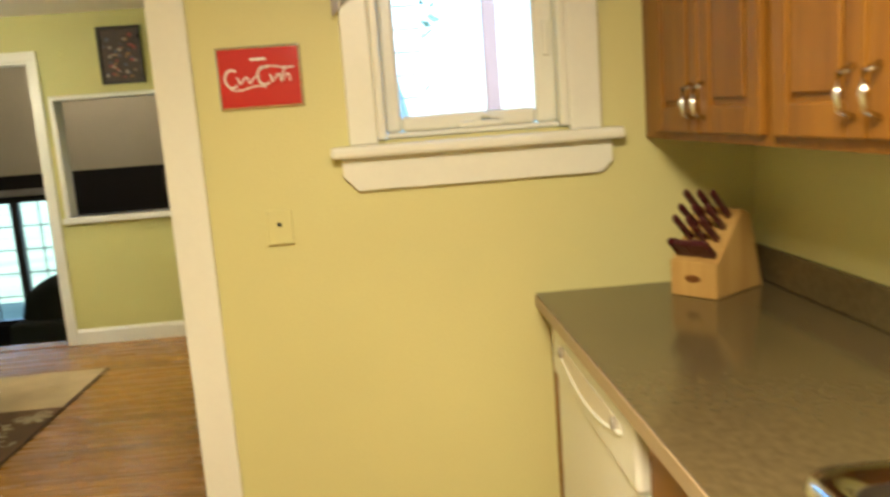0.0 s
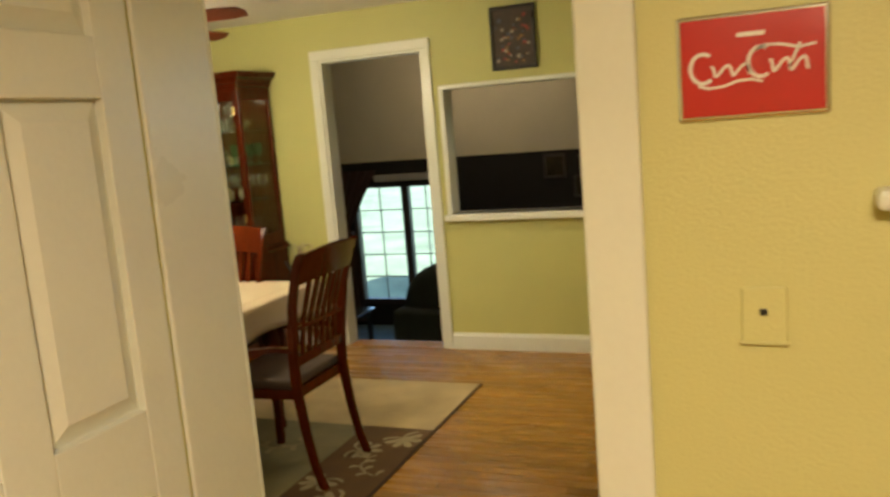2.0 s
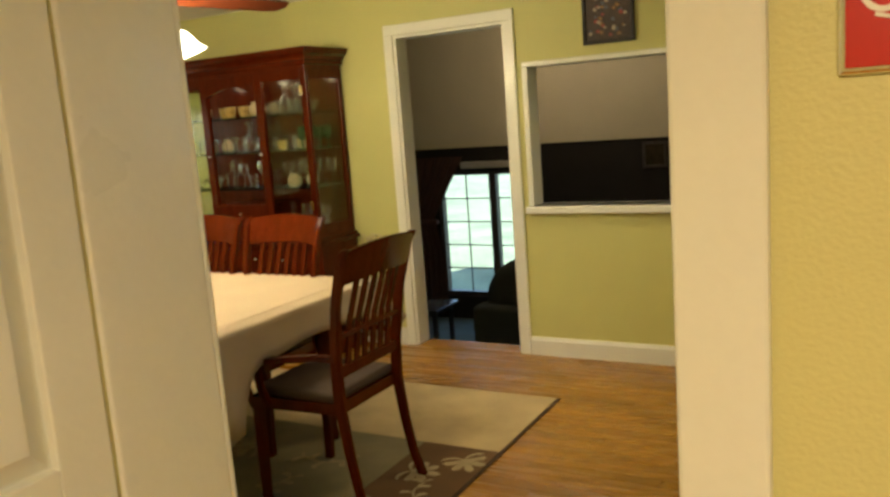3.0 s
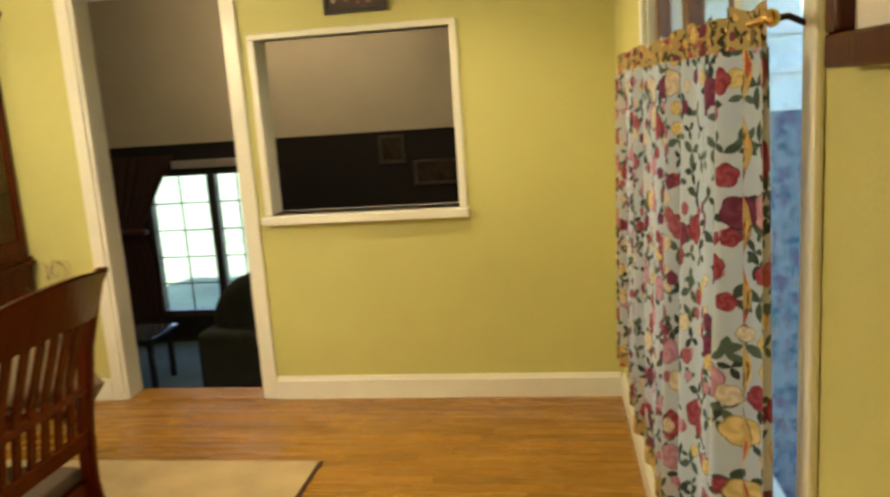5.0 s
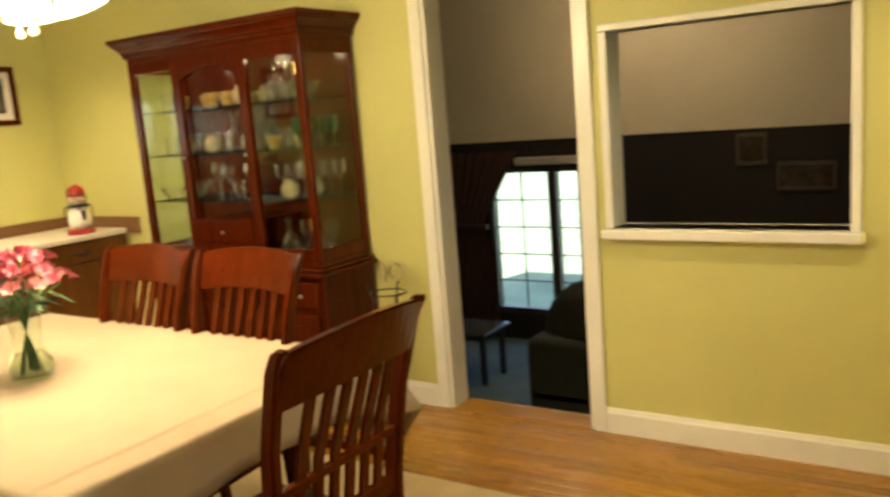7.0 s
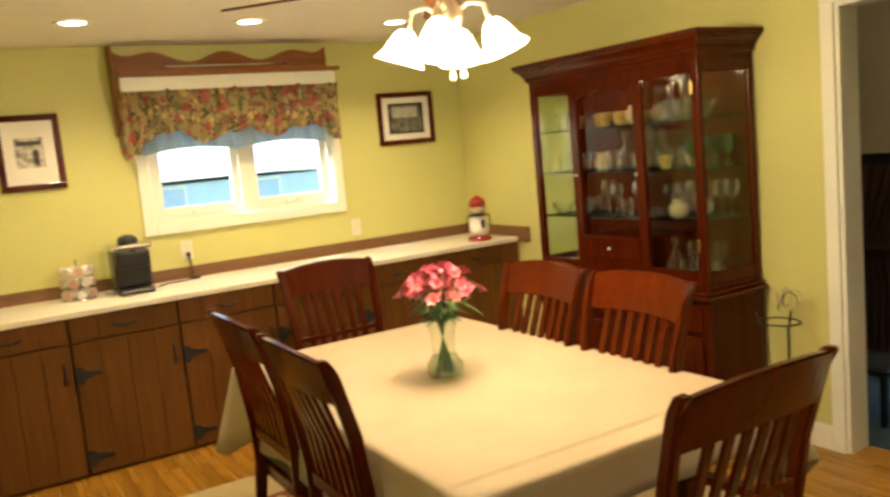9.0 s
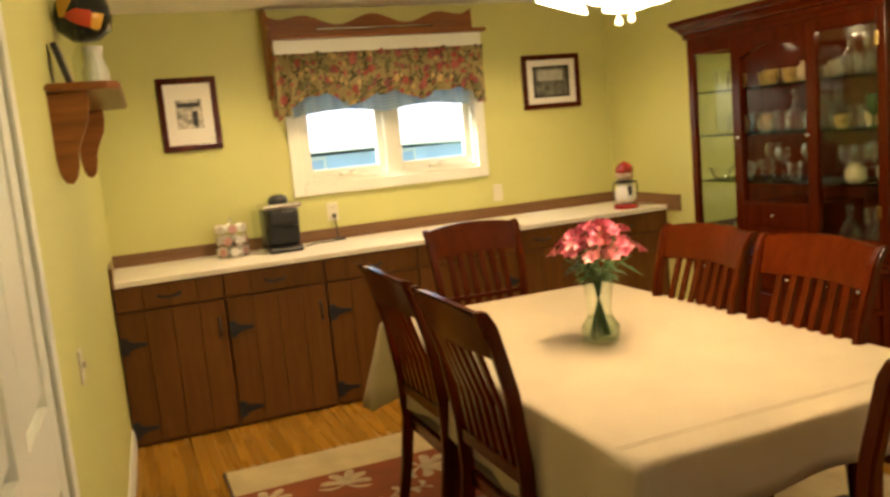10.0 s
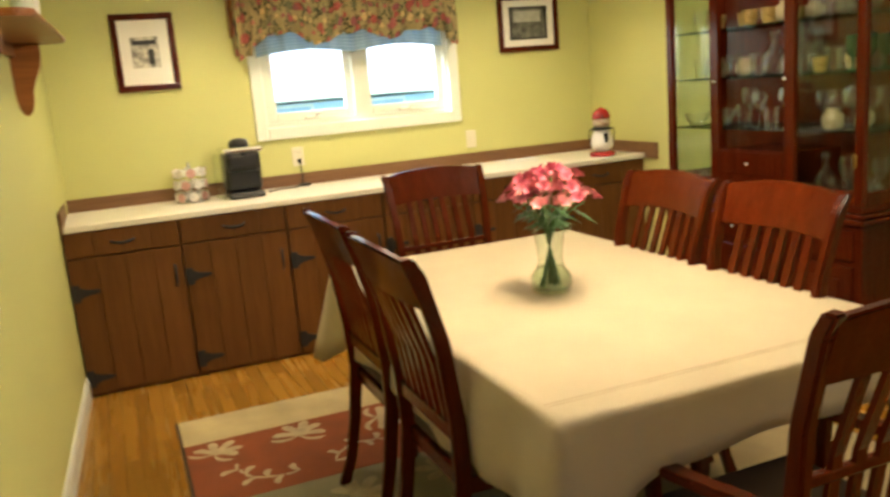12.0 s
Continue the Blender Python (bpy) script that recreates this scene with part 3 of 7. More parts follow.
setting("lower_ceiling", boxes(((-1.6, FY + 0.13, 2.75), (6.5, BACK + 0.12, 2.85))), M_CEIL, "pale ceiling of the lower room", "ceiling")
steps = thing("steps", (3.385, 7.2, LOW), "carpeted steps down into the lower room", "steps", kind="structure")
for k in range(4):
    part("step", boxes(((2.95, FY + 0.13 + 0.24 * k, LOW), (3.82, FY + 0.13 + 0.24 * (k + 1), LOW + 0.2 * (4 - k))), bev=0.01), M_CARPET, steps)
setting("threshold", boxes(((3.045, FY - 0.02, -0.014), (3.78, FY + 0.15, 0.004)), bev=0.004), M_OAKF, "oak threshold strip in the doorway", "threshold")

# ---- dining room: large furniture ----
RUG = (1.24, 4.30, 3.69, 6.05)
TABLE = (1.93, 3.68, 4.325, 5.405)

# table and cloth
table = thing("dining_table", (2.8, 4.865, 0), "cherry-stained dining table under a cream cloth", "table")
part("tabletop", boxes(((2.0, 4.39, 0.715), (3.61, 5.34, 0.752)), bev=0.008), M_CHAIR, table)
part("apron", boxes(((2.1, 4.47, 0.62), (3.51, 4.495, 0.715)), ((2.1, 5.235, 0.62), (3.51, 5.26, 0.715)), ((2.1, 4.495, 0.62), (2.125, 5.235, 0.715)), ((3.485, 4.495, 0.62), (3.51, 5.235, 0.715)), bev=0.003), M_CHAIR, table)
for x in (2.14, 3.47):
    for y in (4.51, 5.22):
        bm = lathe(bmesh.new(), [(0.026, 0), (0.030, 0.03), (0.024, 0.08), (0.036, 0.35), (0.044, 0.5), (0.036, 0.54), (0.046, 0.56), (0.046, 0.715)], (x, y, 0.0), 16)
        part("leg", bm, M_CHAIR, table, smooth=True)


def cloth_mesh():
    """A cloth over the table: flat top, soft edge, a hanging skirt with folds, deeper at the corners."""
    bm = bmesh.new()
    x0, x1, y0, y1 = TABLE
    top = 0.770
    n = 26
    per = []
    def edge(ax, ay, bx, by, k):
        for i in range(k):
            f = i / k
            per.append((ax + (bx - ax) * f, ay + (by - ay) * f))
    edge(x0, y0, x1, y0, 60), edge(x1, y0, x1, y1, 40), edge(x1, y1, x0, y1, 60), edge(x0, y1, x0, y0, 40)
    cx, cy = (x0 + x1) / 2, (y0 + y1) / 2
    rings = []
    drop = [(-0.03, 0.0), (-0.008, 0.0), (0.0, -0.004), (0.006, -0.014), (0.008, -0.05), (0.012, -0.12), (0.018, -0.20), (0.022, -0.27)]
    for out, dz in drop:
        ring = []
        for j, (px, py) in enumerate(per):
            corner = 0.0
            for qx in (x0, x1):
                for qy in (y0, y1):
                    corner = max(corner, 1 - math.hypot(px - qx, py - qy) / 0.16)
            nx = -1 if px <= x0 + 1e-6 else (1 if px >= x1 - 1e-6 else 0)
            ny = -1 if py <= y0 + 1e-6 else (1 if py >= y1 - 1e-6 else 0)
            deep = max(0.0, -dz) / 0.27
            fold = 0.010 * deep * math.sin(j * 0.55 + 1.5 * math.sin(j * 0.13)) + 0.075 * deep * corner ** 1.5
            w = out + (fold if dz < -0.01 else 0)
            along = min(1.0, max(0.0, (py - y0 - 0.02) / 0.22))
            short = 1 - 0.48 * along * along * (3 - 2 * along) if nx == 1 else 1.0
            hang = dz * short * (1 + 0.40 * corner) * (1 + 0.05 * math.sin(j * 0.21))
            ring.append(bm.verts.new((px + nx * w, py + ny * w, top + hang)))
        rings.append(ring)
    for p, q in zip(rings, rings[1:]):
        for j in range(len(per)):
            bm.faces.new((p[j], p[(j + 1) % len(per)], q[(j + 1) % len(per)], q[j]))
    bm.faces.new(rings[0])
    bmesh.ops.recalc_face_normals(bm, faces=bm.faces[:])
    bmesh.ops.solidify(bm, geom=bm.faces[:], thickness=0.003)
    return bm


tablecloth = solid("tablecloth", cloth_mesh(), M_CLOTH, "cream woven tablecloth hanging over the dining table", "tablecloth", smooth=True)
for face in tablecloth.data.polygons:
    face.use_smooth = len(face.vertices) < 20

M_CLOTHBAND = surface("tablecloth_woven_band", (0.345, 0.285, 0.19), 0.85, vary=0.08, scale=8, fine=500, bump=0.001)
for x, w in ((3.575, 0.006), (3.590, 0.003)):
    part("woven_band", boxes(((x, 4.345, 0.7698), (x + w, 5.385, 0.7706))), M_CLOTHBAND, tablecloth, "slightly darker woven stripe")

# chairs
def chair(arms=False):
    """A dining chair at the origin that faces -y; its back is at +y."""
    name, label = ("dining_armchair", "dark cherry-stained slat-back armchair with scrolled arms and a padded seat darkened for shade") if arms else ("dining_chair", "dark cherry-stained slat-back dining chair with a padded seat darkened for shade")
    t = thing(name, (0, 0, 0), label, "chair", "chairs round the table")
    bm = bmesh.new()
    prism(bm, [(-0.235, -0.22), (0.235, -0.22), (0.205, 0.20), (-0.205, 0.20)], "z", 0.40, 0.445)
    part("seat_frame", bm, M_CHAIR, t, local=True)
    bm = bmesh.new()
    box(bm, (-0.21, -0.215, 0.44), (0.21, 0.185, 0.485), 0.02, 3)
    part("seat", bm, M_SEATPAD, t, "upholstered seat pad, shade under the table put into its colour", True, True)
    for s in (-1, 1):
        pts = [(s * 0.205, 0.288, 0.0), (s * 0.204, 0.252, 0.10), (s * 0.203, 0.225, 0.24), (s * 0.203, 0.20, 0.44), (s * 0.210, 0.205, 0.60), (s * 0.222, 0.235, 0.82), (s * 0.232, 0.285, 1.0), (s * 0.236, 0.312, 1.045)]
        bm = bar(bmesh.new(), pts, [0.042, 0.036, 0.040, 0.046, 0.044, 0.040, 0.038, 0.034], 0.030, (0, 1, 0))
        bmesh.ops.bevel(bm, geom=bm.edges[:], offset=0.006, segments=2, affect="EDGES")
        part("back_post", bm, M_CHAIR, t, local=True)
        bm = bar(bmesh.new(), [(s * 0.215, -0.195, 0.40), (s * 0.215, -0.20, 0.2), (s * 0.213, -0.205, 0.0)], [0.044, 0.038, 0.030], 0.040, (1, 0, 0))
        bmesh.ops.bevel(bm, geom=bm.edges[:], offset=0.005, segments=2, affect="EDGES")
        part("leg", bm, M_CHAIR, t, local=True)
        if arms:
            bm = bar(bmesh.new(), [(s * 0.212, 0.212, 0.622), (s * 0.232, 0.12, 0.630), (s * 0.246, 0.0, 0.618), (s * 0.250, -0.11, 0.606), (s * 0.250, -0.19, 0.612), (s * 0.248, -0.235, 0.596), (s * 0.246, -0.245, 0.572)], [0.034, 0.038, 0.044, 0.050, 0.054, 0.050, 0.040], 0.024, (1, 0, 0))
            bmesh.ops.bevel(bm, geom=bm.edges[:], offset=0.005, segments=2, affect="EDGES")
            part("arm", bm, M_CHAIR, t, local=True)
            bm = bar(bmesh.new(), [(s * 0.228, -0.13, 0.41), (s * 0.246, -0.15, 0.50), (s * 0.249, -0.155, 0.60)], [0.034, 0.028, 0.036], 0.028, (0, 1, 0))
            bmesh.ops.bevel(bm, geom=bm.edges[:], offset=0.004, segments=2, affect="EDGES")
            part("arm_post", bm, M_CHAIR, t, local=True)
    if arms:
        part("middle_rail", boxes(((-0.20, 0.214, 0.700), (0.20, 0.234, 0.722)), bev=0.004), M_CHAIR, t, local=True)
    # crest rail: bowed back, arched top
    bm = bmesh.new()
    n = 14
    rows = []
    for i in range(n + 1):
        f = i / n * 2 - 1
        x = f * 0.238
        y = 0.262 + 0.030 * (1 - f * f)
        top, low = 1.035 + 0.022 * (1 - f * f) , 0.905 + 0.012 * (1 - f * f)
        lean = 0.045
        rows.append([bm.verts.new(c) for c in ((x, y - 0.012, low), (x, y + 0.012, low), (x, y + lean + 0.014, top), (x, y + lean - 0.014, top))])
    for p, q in zip(rows, rows[1:]):
        for k in range(4):
            bm.faces.new((p[k], p[(k + 1) % 4], q[(k + 1) % 4], q[k]))
    bm.faces.new(rows[0][::-1]), bm.faces.new(rows[-1])
    bmesh.ops.recalc_face_normals(bm, faces=bm.faces[:])
    sharp = [e for e in bm.edges if e.calc_face_angle(0) > 0.6]
    bmesh.ops.bevel(bm, geom=sharp, offset=0.006, segments=2, affect="EDGES")
    part("crest_rail", bm, M_CHAIR, t, local=True)
    part("lower_rail", boxes(((-0.20, 0.196, 0.545), (0.20, 0.218, 0.59)), bev=0.004), M_CHAIR, t, local=True)
    for k in range(6):
        x = -0.138 + 0.0552 * k
        b = 1 - (x / 0.238) ** 2
        bm = bar(bmesh.new(), [(x, 0.207, 0.585), (x, 0.222 + 0.012 * b, 0.75), (x, 0.262 + 0.03 * b, 0.915)], 0.026, 0.012, (1, 0, 0))
        part("slat", bm, M_CHAIR, t, local=True)
    return t


# Cream pads coloured dark brown to stand for the shade under the table.
M_SEATPAD = surface("shade_darkened_seat_fabric", (0.050, 0.031, 0.017), 0.8, vary=0.1, scale=12, fine=300, bump=0.003)
first = chair()
# back post tops lie 0.31 behind the origin
SEATS = [(2.575, 5.15, 0), (3.11, 5.15, 0), (3.02, 4.49, 180), (2.43, 4.50, 180)]
ENDS = [(3.80, 4.81, -90), (1.80, 4.95, 90)]
first.matrix_basis = pose(SEATS[0][0], SEATS[0][1], 0.012, 0, 0, SEATS[0][2])
for x, y, a in SEATS[1:]:
    copy_thing(first, pose(x, y, 0.012, 0, 0, a))

host = chair(True)
host.matrix_basis = pose(ENDS[0][0], ENDS[0][1], 0.012, 0, 0, ENDS[0][2])
copy_thing(host, pose(ENDS[1][0], ENDS[1][1], 0.012, 0, 0, ENDS[1][2]))

# buffet along the left wall
BUF = 0.60
BY = NY
buffet_y = [BY, 3.86, 4.42, 4.98, 5.54, 6.10, FY]
for k, (ya, yb) in enumerate(zip(buffet_y, buffet_y[1:])):
    t = thing("base_cabinet", (0.3, (ya + yb) / 2, 0), "brown-stained plank base cabinet with black iron strap hinges", "cabinet", "buffet cabinets")
    part("body", boxes(((0.004, ya + 0.001, 0.0), (BUF - 0.022, yb - 0.001, 0.868))), M_BROWN, t)
    n = 4
    for nm, z0, z1 in (("drawer_front", 0.735, 0.862), ("door", 0.02, 0.728)):
        w = (yb - ya - 0.012) / n
        front = part(nm, boxes(((BUF - 0.022, ya + 0.006, z0), (BUF - 0.006, yb - 0.006, z1))), M_BROWN, t)
        for i in range(n):
            bm = bmesh.new()
            box(bm, (BUF - 0.006, ya + 0.006 + i * w + 0.001, z0), (BUF, ya + 0.006 + (i + 1) * w - 0.001, z1), 0.0025, 1)
            part("plank", bm, M_BROWN, front)
        ym = (ya + yb) / 2
        if nm == "drawer_front":
            hb = tube(bmesh.new(), [(BUF, ym - 0.055, 0.800), (BUF + 0.022, ym - 0.045, 0.795), (BUF + 0.026, ym, 0.788), (BUF + 0.022, ym + 0.045, 0.795), (BUF, ym + 0.055, 0.800)], 0.006)
            part("handle", hb, M_BLACKIRON, front, "black iron pull", True)
        else:
            hinge_y, s = (ya + 0.012, 1)
            for hz in (0.555, 0.10):
                hb = bmesh.new()
                box(hb, (BUF, hinge_y - 0.010, hz - 0.045), (BUF + 0.007, hinge_y + 0.030, hz + 0.045), 0.003, 1)
                prism(hb, [(hinge_y + 0.028, hz - 0.030), (hinge_y + 0.060, hz - 0.016), (hinge_y + 0.115, hz - 0.009), (hinge_y + 0.128, hz), (hinge_y + 0.115, hz + 0.009), (hinge_y + 0.060, hz + 0.016), (hinge_y + 0.028, hz + 0.030)], "x", BUF, BUF + 0.006)
                part("hinge", hb, M_BLACKIRON, front, "black iron strap hinge")
            hb = tube(bmesh.new(), [(BUF, yb - 0.045, 0.52), (BUF + 0.022, yb - 0.045, 0.535), (BUF + 0.024, yb - 0.045, 0.575), (BUF + 0.022, yb - 0.045, 0.615), (BUF, yb - 0.045, 0.63)], 0.006)
            part("handle", hb, M_BLACKIRON, front, "black iron pull", True)
solid("buffet_worktop", boxes(((0.016, BY + 0.016, 0.868), (BUF + 0.028, FY - 0.016, 0.900)), bev=0.004), M_CREAM, "cream laminate worktop on the buffet cabinets", "worktop")
bs = thing("worktop_upstand", (0.01, 5.0, 0.868), "brown wood upstand along the buffet worktop", "upstand")
part("back_board", boxes(((0.0, BY + 0.016, 0.868), (0.016, FY - 0.016, 0.972)), bev=0.003), M_SPLASH, bs)
part("end_board", boxes(((0.0, BY, 0.868), (BUF + 0.02, BY + 0.016, 0.972)), bev=0.003), M_SPLASH, bs)
part("end_board", boxes(((0.0, FY - 0.016, 0.868), (0.75, FY, 0.972)), bev=0.003), M_SPLASH, bs)

# china cabinet
HX0, HX1, HY0, HY1 = 1.37, 2.61, 6.38, FY - 0.012
hutch = thing("china_cabinet", ((HX0 + HX1) / 2, (HY0 + HY1) / 2, 0), "tall cherry wood china cabinet with lit glass doors and glassware", "cabinet")
X0, X1, Y0, Y1 = HX0, HX1, HY0, HY1
part("lower_body", boxes(((X0 - 0.03, Y0 - 0.03, 0.0), (X1 + 0.03, Y1, 0.10)), ((X0 - 0.015, Y0 - 0.015, 0.10), (X1 + 0.015, Y1, 0.74)), bev=0.006), M_CHERRY, hutch)
part("waist_moulding", boxes(((X0 - 0.04, Y0 - 0.045, 0.74), (X1 + 0.04, Y1, 0.765)), ((X0 - 0.025, Y0 - 0.03, 0.765), (X1 + 0.025, Y1, 0.785)), bev=0.008), M_CHERRY, hutch)
part("back_panel", boxes(((X0 + 0.02, Y1 - 0.02, 0.785), (X1 - 0.02, Y1, 1.90))), M_CHERRY, hutch)
part("upper_floor", boxes(((X0, Y0, 0.785), (X1, Y1, 0.81)), bev=0.003), M_CHERRY, hutch)
part("upper_top", boxes(((X0, Y0, 1.86), (X1, Y1, 1.90)), bev=0.003), M_CHERRY, hutch)
def moulding(profile):
    """One run of moulding round the cabinet's front and sides: (overhang, height) from the bottom up."""
    bm = bmesh.new()
    rings = [[bm.verts.new(c) for c in ((X0 - d, Y1, z), (X0 - d, Y0 - d, z), (X1 + d, Y0 - d, z), (X1 + d, Y1, z))] for d, z in profile]
    for p, q in zip(rings, rings[1:]):
        for k in range(4):
            bm.faces.new((p[k], p[(k + 1) % 4], q[(k + 1) % 4], q[k]))
    bm.faces.new(rings[0][::-1]), bm.faces.new(rings[-1])
    bmesh.ops.recalc_face_normals(bm, faces=bm.faces[:])
    return bm


part("cornice", moulding([(0.008, 1.885), (0.014, 1.890), (0.014, 1.910), (0.022, 1.914), (0.024, 1.922), (0.034, 1.936), (0.050, 1.950), (0.056, 1.953), (0.058, 1.962), (0.066, 1.966), (0.066, 1.984), (0.062, 1.988)]), M_CHERRY, hutch)
# posts: corners and between the bays
BAYS = [X0 + 0.045, X0 + 0.335, X0 + 0.395, X0 + 0.815, X0 + 0.875, X1 - 0.045]
for a, b in ((X0, BAYS[0]), (BAYS[1], BAYS[2]), (BAYS[3], BAYS[4]), (BAYS[5], X1)):
    part("post", boxes(((a, Y0, 0.81), (b, Y0 + 0.03, 1.86)), bev=0.004), M_CHERRY, hutch)
for a, b in ((X0, X0 + 0.03), (X1 - 0.03, X1)):
    part("rear_post", boxes(((a, Y1 - 0.04, 0.81), (b, Y1, 1.86)), bev=0.004), M_CHERRY, hutch)
for a, b, zz in ((BAYS[0], BAYS[1], 0.875), (BAYS[2], BAYS[3], 1.02), (BAYS[4], BAYS[5], 0.875)):
    part("bottom_rail", boxes(((a, Y0, 0.81), (b, Y0 + 0.022, zz)), bev=0.003), M_CHERRY, hutch)
    part("top_rail", boxes(((a, Y0, 1.80), (b, Y0 + 0.022, 1.86)), bev=0.003), M_CHERRY, hutch)
for a, b in ((X0, X0 + 0.022), (X1 - 0.022, X1)):
    part("side_rail", boxes(((a, Y0 + 0.03, 0.81), (b, Y1 - 0.04, 0.87)), bev=0.003), M_CHERRY, hutch)
    part("side_rail", boxes(((a, Y0 + 0.03, 1.80), (b, Y1 - 0.04, 1.86)), bev=0.003), M_CHERRY, hutch)
    part("side_glass", boxes(((a + 0.008, Y0 + 0.032, 0.872), (a + 0.012, Y1 - 0.042, 1.798))), M_CABGLASS, hutch, "clear side glass").visible_shadow = False
for a, b, zz in ((BAYS[0], BAYS[1], 0.877), (BAYS[4], BAYS[5], 0.877)):
    part("door_glass", boxes(((a + 0.002, Y0 + 0.010, zz), (b - 0.002, Y0 + 0.014, 1.798))), M_CABGLASS, hutch, "clear door glass").visible_shadow = False
arch = [(BAYS[2], 1.80), (BAYS[2], 1.735)] + [(BAYS[2] + (BAYS[3] - BAYS[2]) * k / 12, 1.735 + 0.055 * math.sin(math.pi * k / 12)) for k in range(1, 12)] + [(BAYS[3], 1.735), (BAYS[3], 1.80)]
bm = prism(bmesh.new(), arch, "y", Y0, Y0 + 0.022)
part("arched_rail", bm, M_CHERRY, hutch)
SHELVES = [1.115, 1.36, 1.595]
for z in SHELVES:
    part("shelf", boxes(((X0 + 0.03, Y0 + 0.035, z - 0.008), (X1 - 0.03, Y1 - 0.025, z))), M_SHELFGLASS, hutch, "greenish glass shelf").visible_shadow = False
for a, b in ((BAYS[2], BAYS[3]),):
    dr = part("drawer_front", boxes(((a + 0.006, Y0 - 0.008, 0.90), (b - 0.006, Y0, 1.01)), bev=0.004), M_CHERRY, hutch)
    part("knob", lathe(bmesh.new(), [(0.0, -0.012), (0.010, -0.008), (0.012, 0.0), (0.008, 0.006), (0.0, 0.01)], ((a + b) / 2, Y0 - 0.016, 0.955), 12), M_CHROME, dr, "chrome knob", True)
    part("drawer_box", boxes(((a, Y0 + 0.002, 0.81), (b, Y1 - 0.03, 1.012))), M_CHERRY, hutch)
for a, b in ((X0 + 0.02, X0 + 0.40), (X0 + 0.43, X0 + 0.81), (X0 + 0.84, X1 - 0.02)):
    d = part("lower_door", boxes(((a, Y0 - 0.032, 0.14), (b, Y0 - 0.014, 0.56)), ((a + 0.06, Y0 - 0.038, 0.2), (b - 0.06, Y0 - 0.030, 0.5)), bev=0.006), M_CHERRY, hutch)
    w = part("lower_drawer", boxes(((a, Y0 - 0.032, 0.585), (b, Y0 - 0.014, 0.715)), bev=0.006), M_CHERRY, hutch)
    for kx in (a + 0.1, b - 0.1):
        part("knob", lathe(bmesh.new(), [(0.0, -0.012), (0.010, -0.008), (0.012, 0.0), (0.008, 0.006), (0.0, 0.01)], (kx, Y0 - 0.040, 0.65), 12), M_CHROME, w, "chrome knob", True)
for z in (1.73, 1.0):
    part("hinge", boxes(((BAYS[5] - 0.004, Y0 - 0.006, z - 0.028), (BAYS[5] + 0.014, Y0, z + 0.028)), bev=0.002), M_BRASS, hutch, "brass hinge")
for kx in (BAYS[2] - 0.016, BAYS[3] + 0.018):
    part("knob", lathe(bmesh.new(), [(0.0, -0.012), (0.010, -0.008), (0.012, 0.0), (0.008, 0.006), (0.0, 0.01)], (kx, Y0 - 0.010, 1.345), 12), M_CHROME, hutch, "chrome knob", True)

# ---- dining room: windows, drapery, pictures, small things ----
def sheet(nu, nv, at, cloth_u, cloth_v, thick=0.0015):
    """A cloth: at(u, v) gives a place for u, v in 0..1; UVs in metres of cloth."""
    bm = bmesh.new()
    uv = bm.loops.layers.uv.new("UVMap")
    grid = [[bm.verts.new(at(i / nu, j / nv)) for j in range(nv + 1)] for i in range(nu + 1)]
    for i in range(nu):
        for j in range(nv):
            f = bm.faces.new((grid[i][j], grid[i + 1][j], grid[i + 1][j + 1], grid[i][j + 1]))
            for lp, (a, b) in zip(f.loops, ((i, j), (i + 1, j), (i + 1, j + 1), (i, j + 1))):
                lp[uv].uv = (a / nu * cloth_u, b / nv * cloth_v)
    return bm


RED, GOLD, WINE = (0.34, 0.035, 0.03), (0.62, 0.42, 0.10), (0.15, 0.02, 0.04)
M_CURTAIN = floral("curtain_print", (0.56, 0.57, 0.50), [(0.26, 0.025, 0.03), GOLD, WINE, (0.34, 0.07, 0.07), (0.60, 0.46, 0.24), (0.26, 0.025, 0.03), (0.46, 0.20, 0.20)], 12, leaf=(0.055, 0.072, 0.042), cover=0.95, trans=0.30)
M_CURTRIM = floral("curtain_trim_print", (0.46, 0.34, 0.11), [RED, (0.55, 0.32, 0.08), WINE, GOLD], 16, leaf=(0.06, 0.06, 0.025), cover=0.85, trans=0.1)
M_VALANCE = floral("valance_print", (0.30, 0.235, 0.095), [(0.26, 0.045, 0.03), (0.45, 0.30, 0.10), (0.20, 0.05, 0.05), (0.12, 0.11, 0.04), (0.30, 0.07, 0.05)], 6, leaf=(0.07, 0.065, 0.022), cover=0.95, trans=0.08)


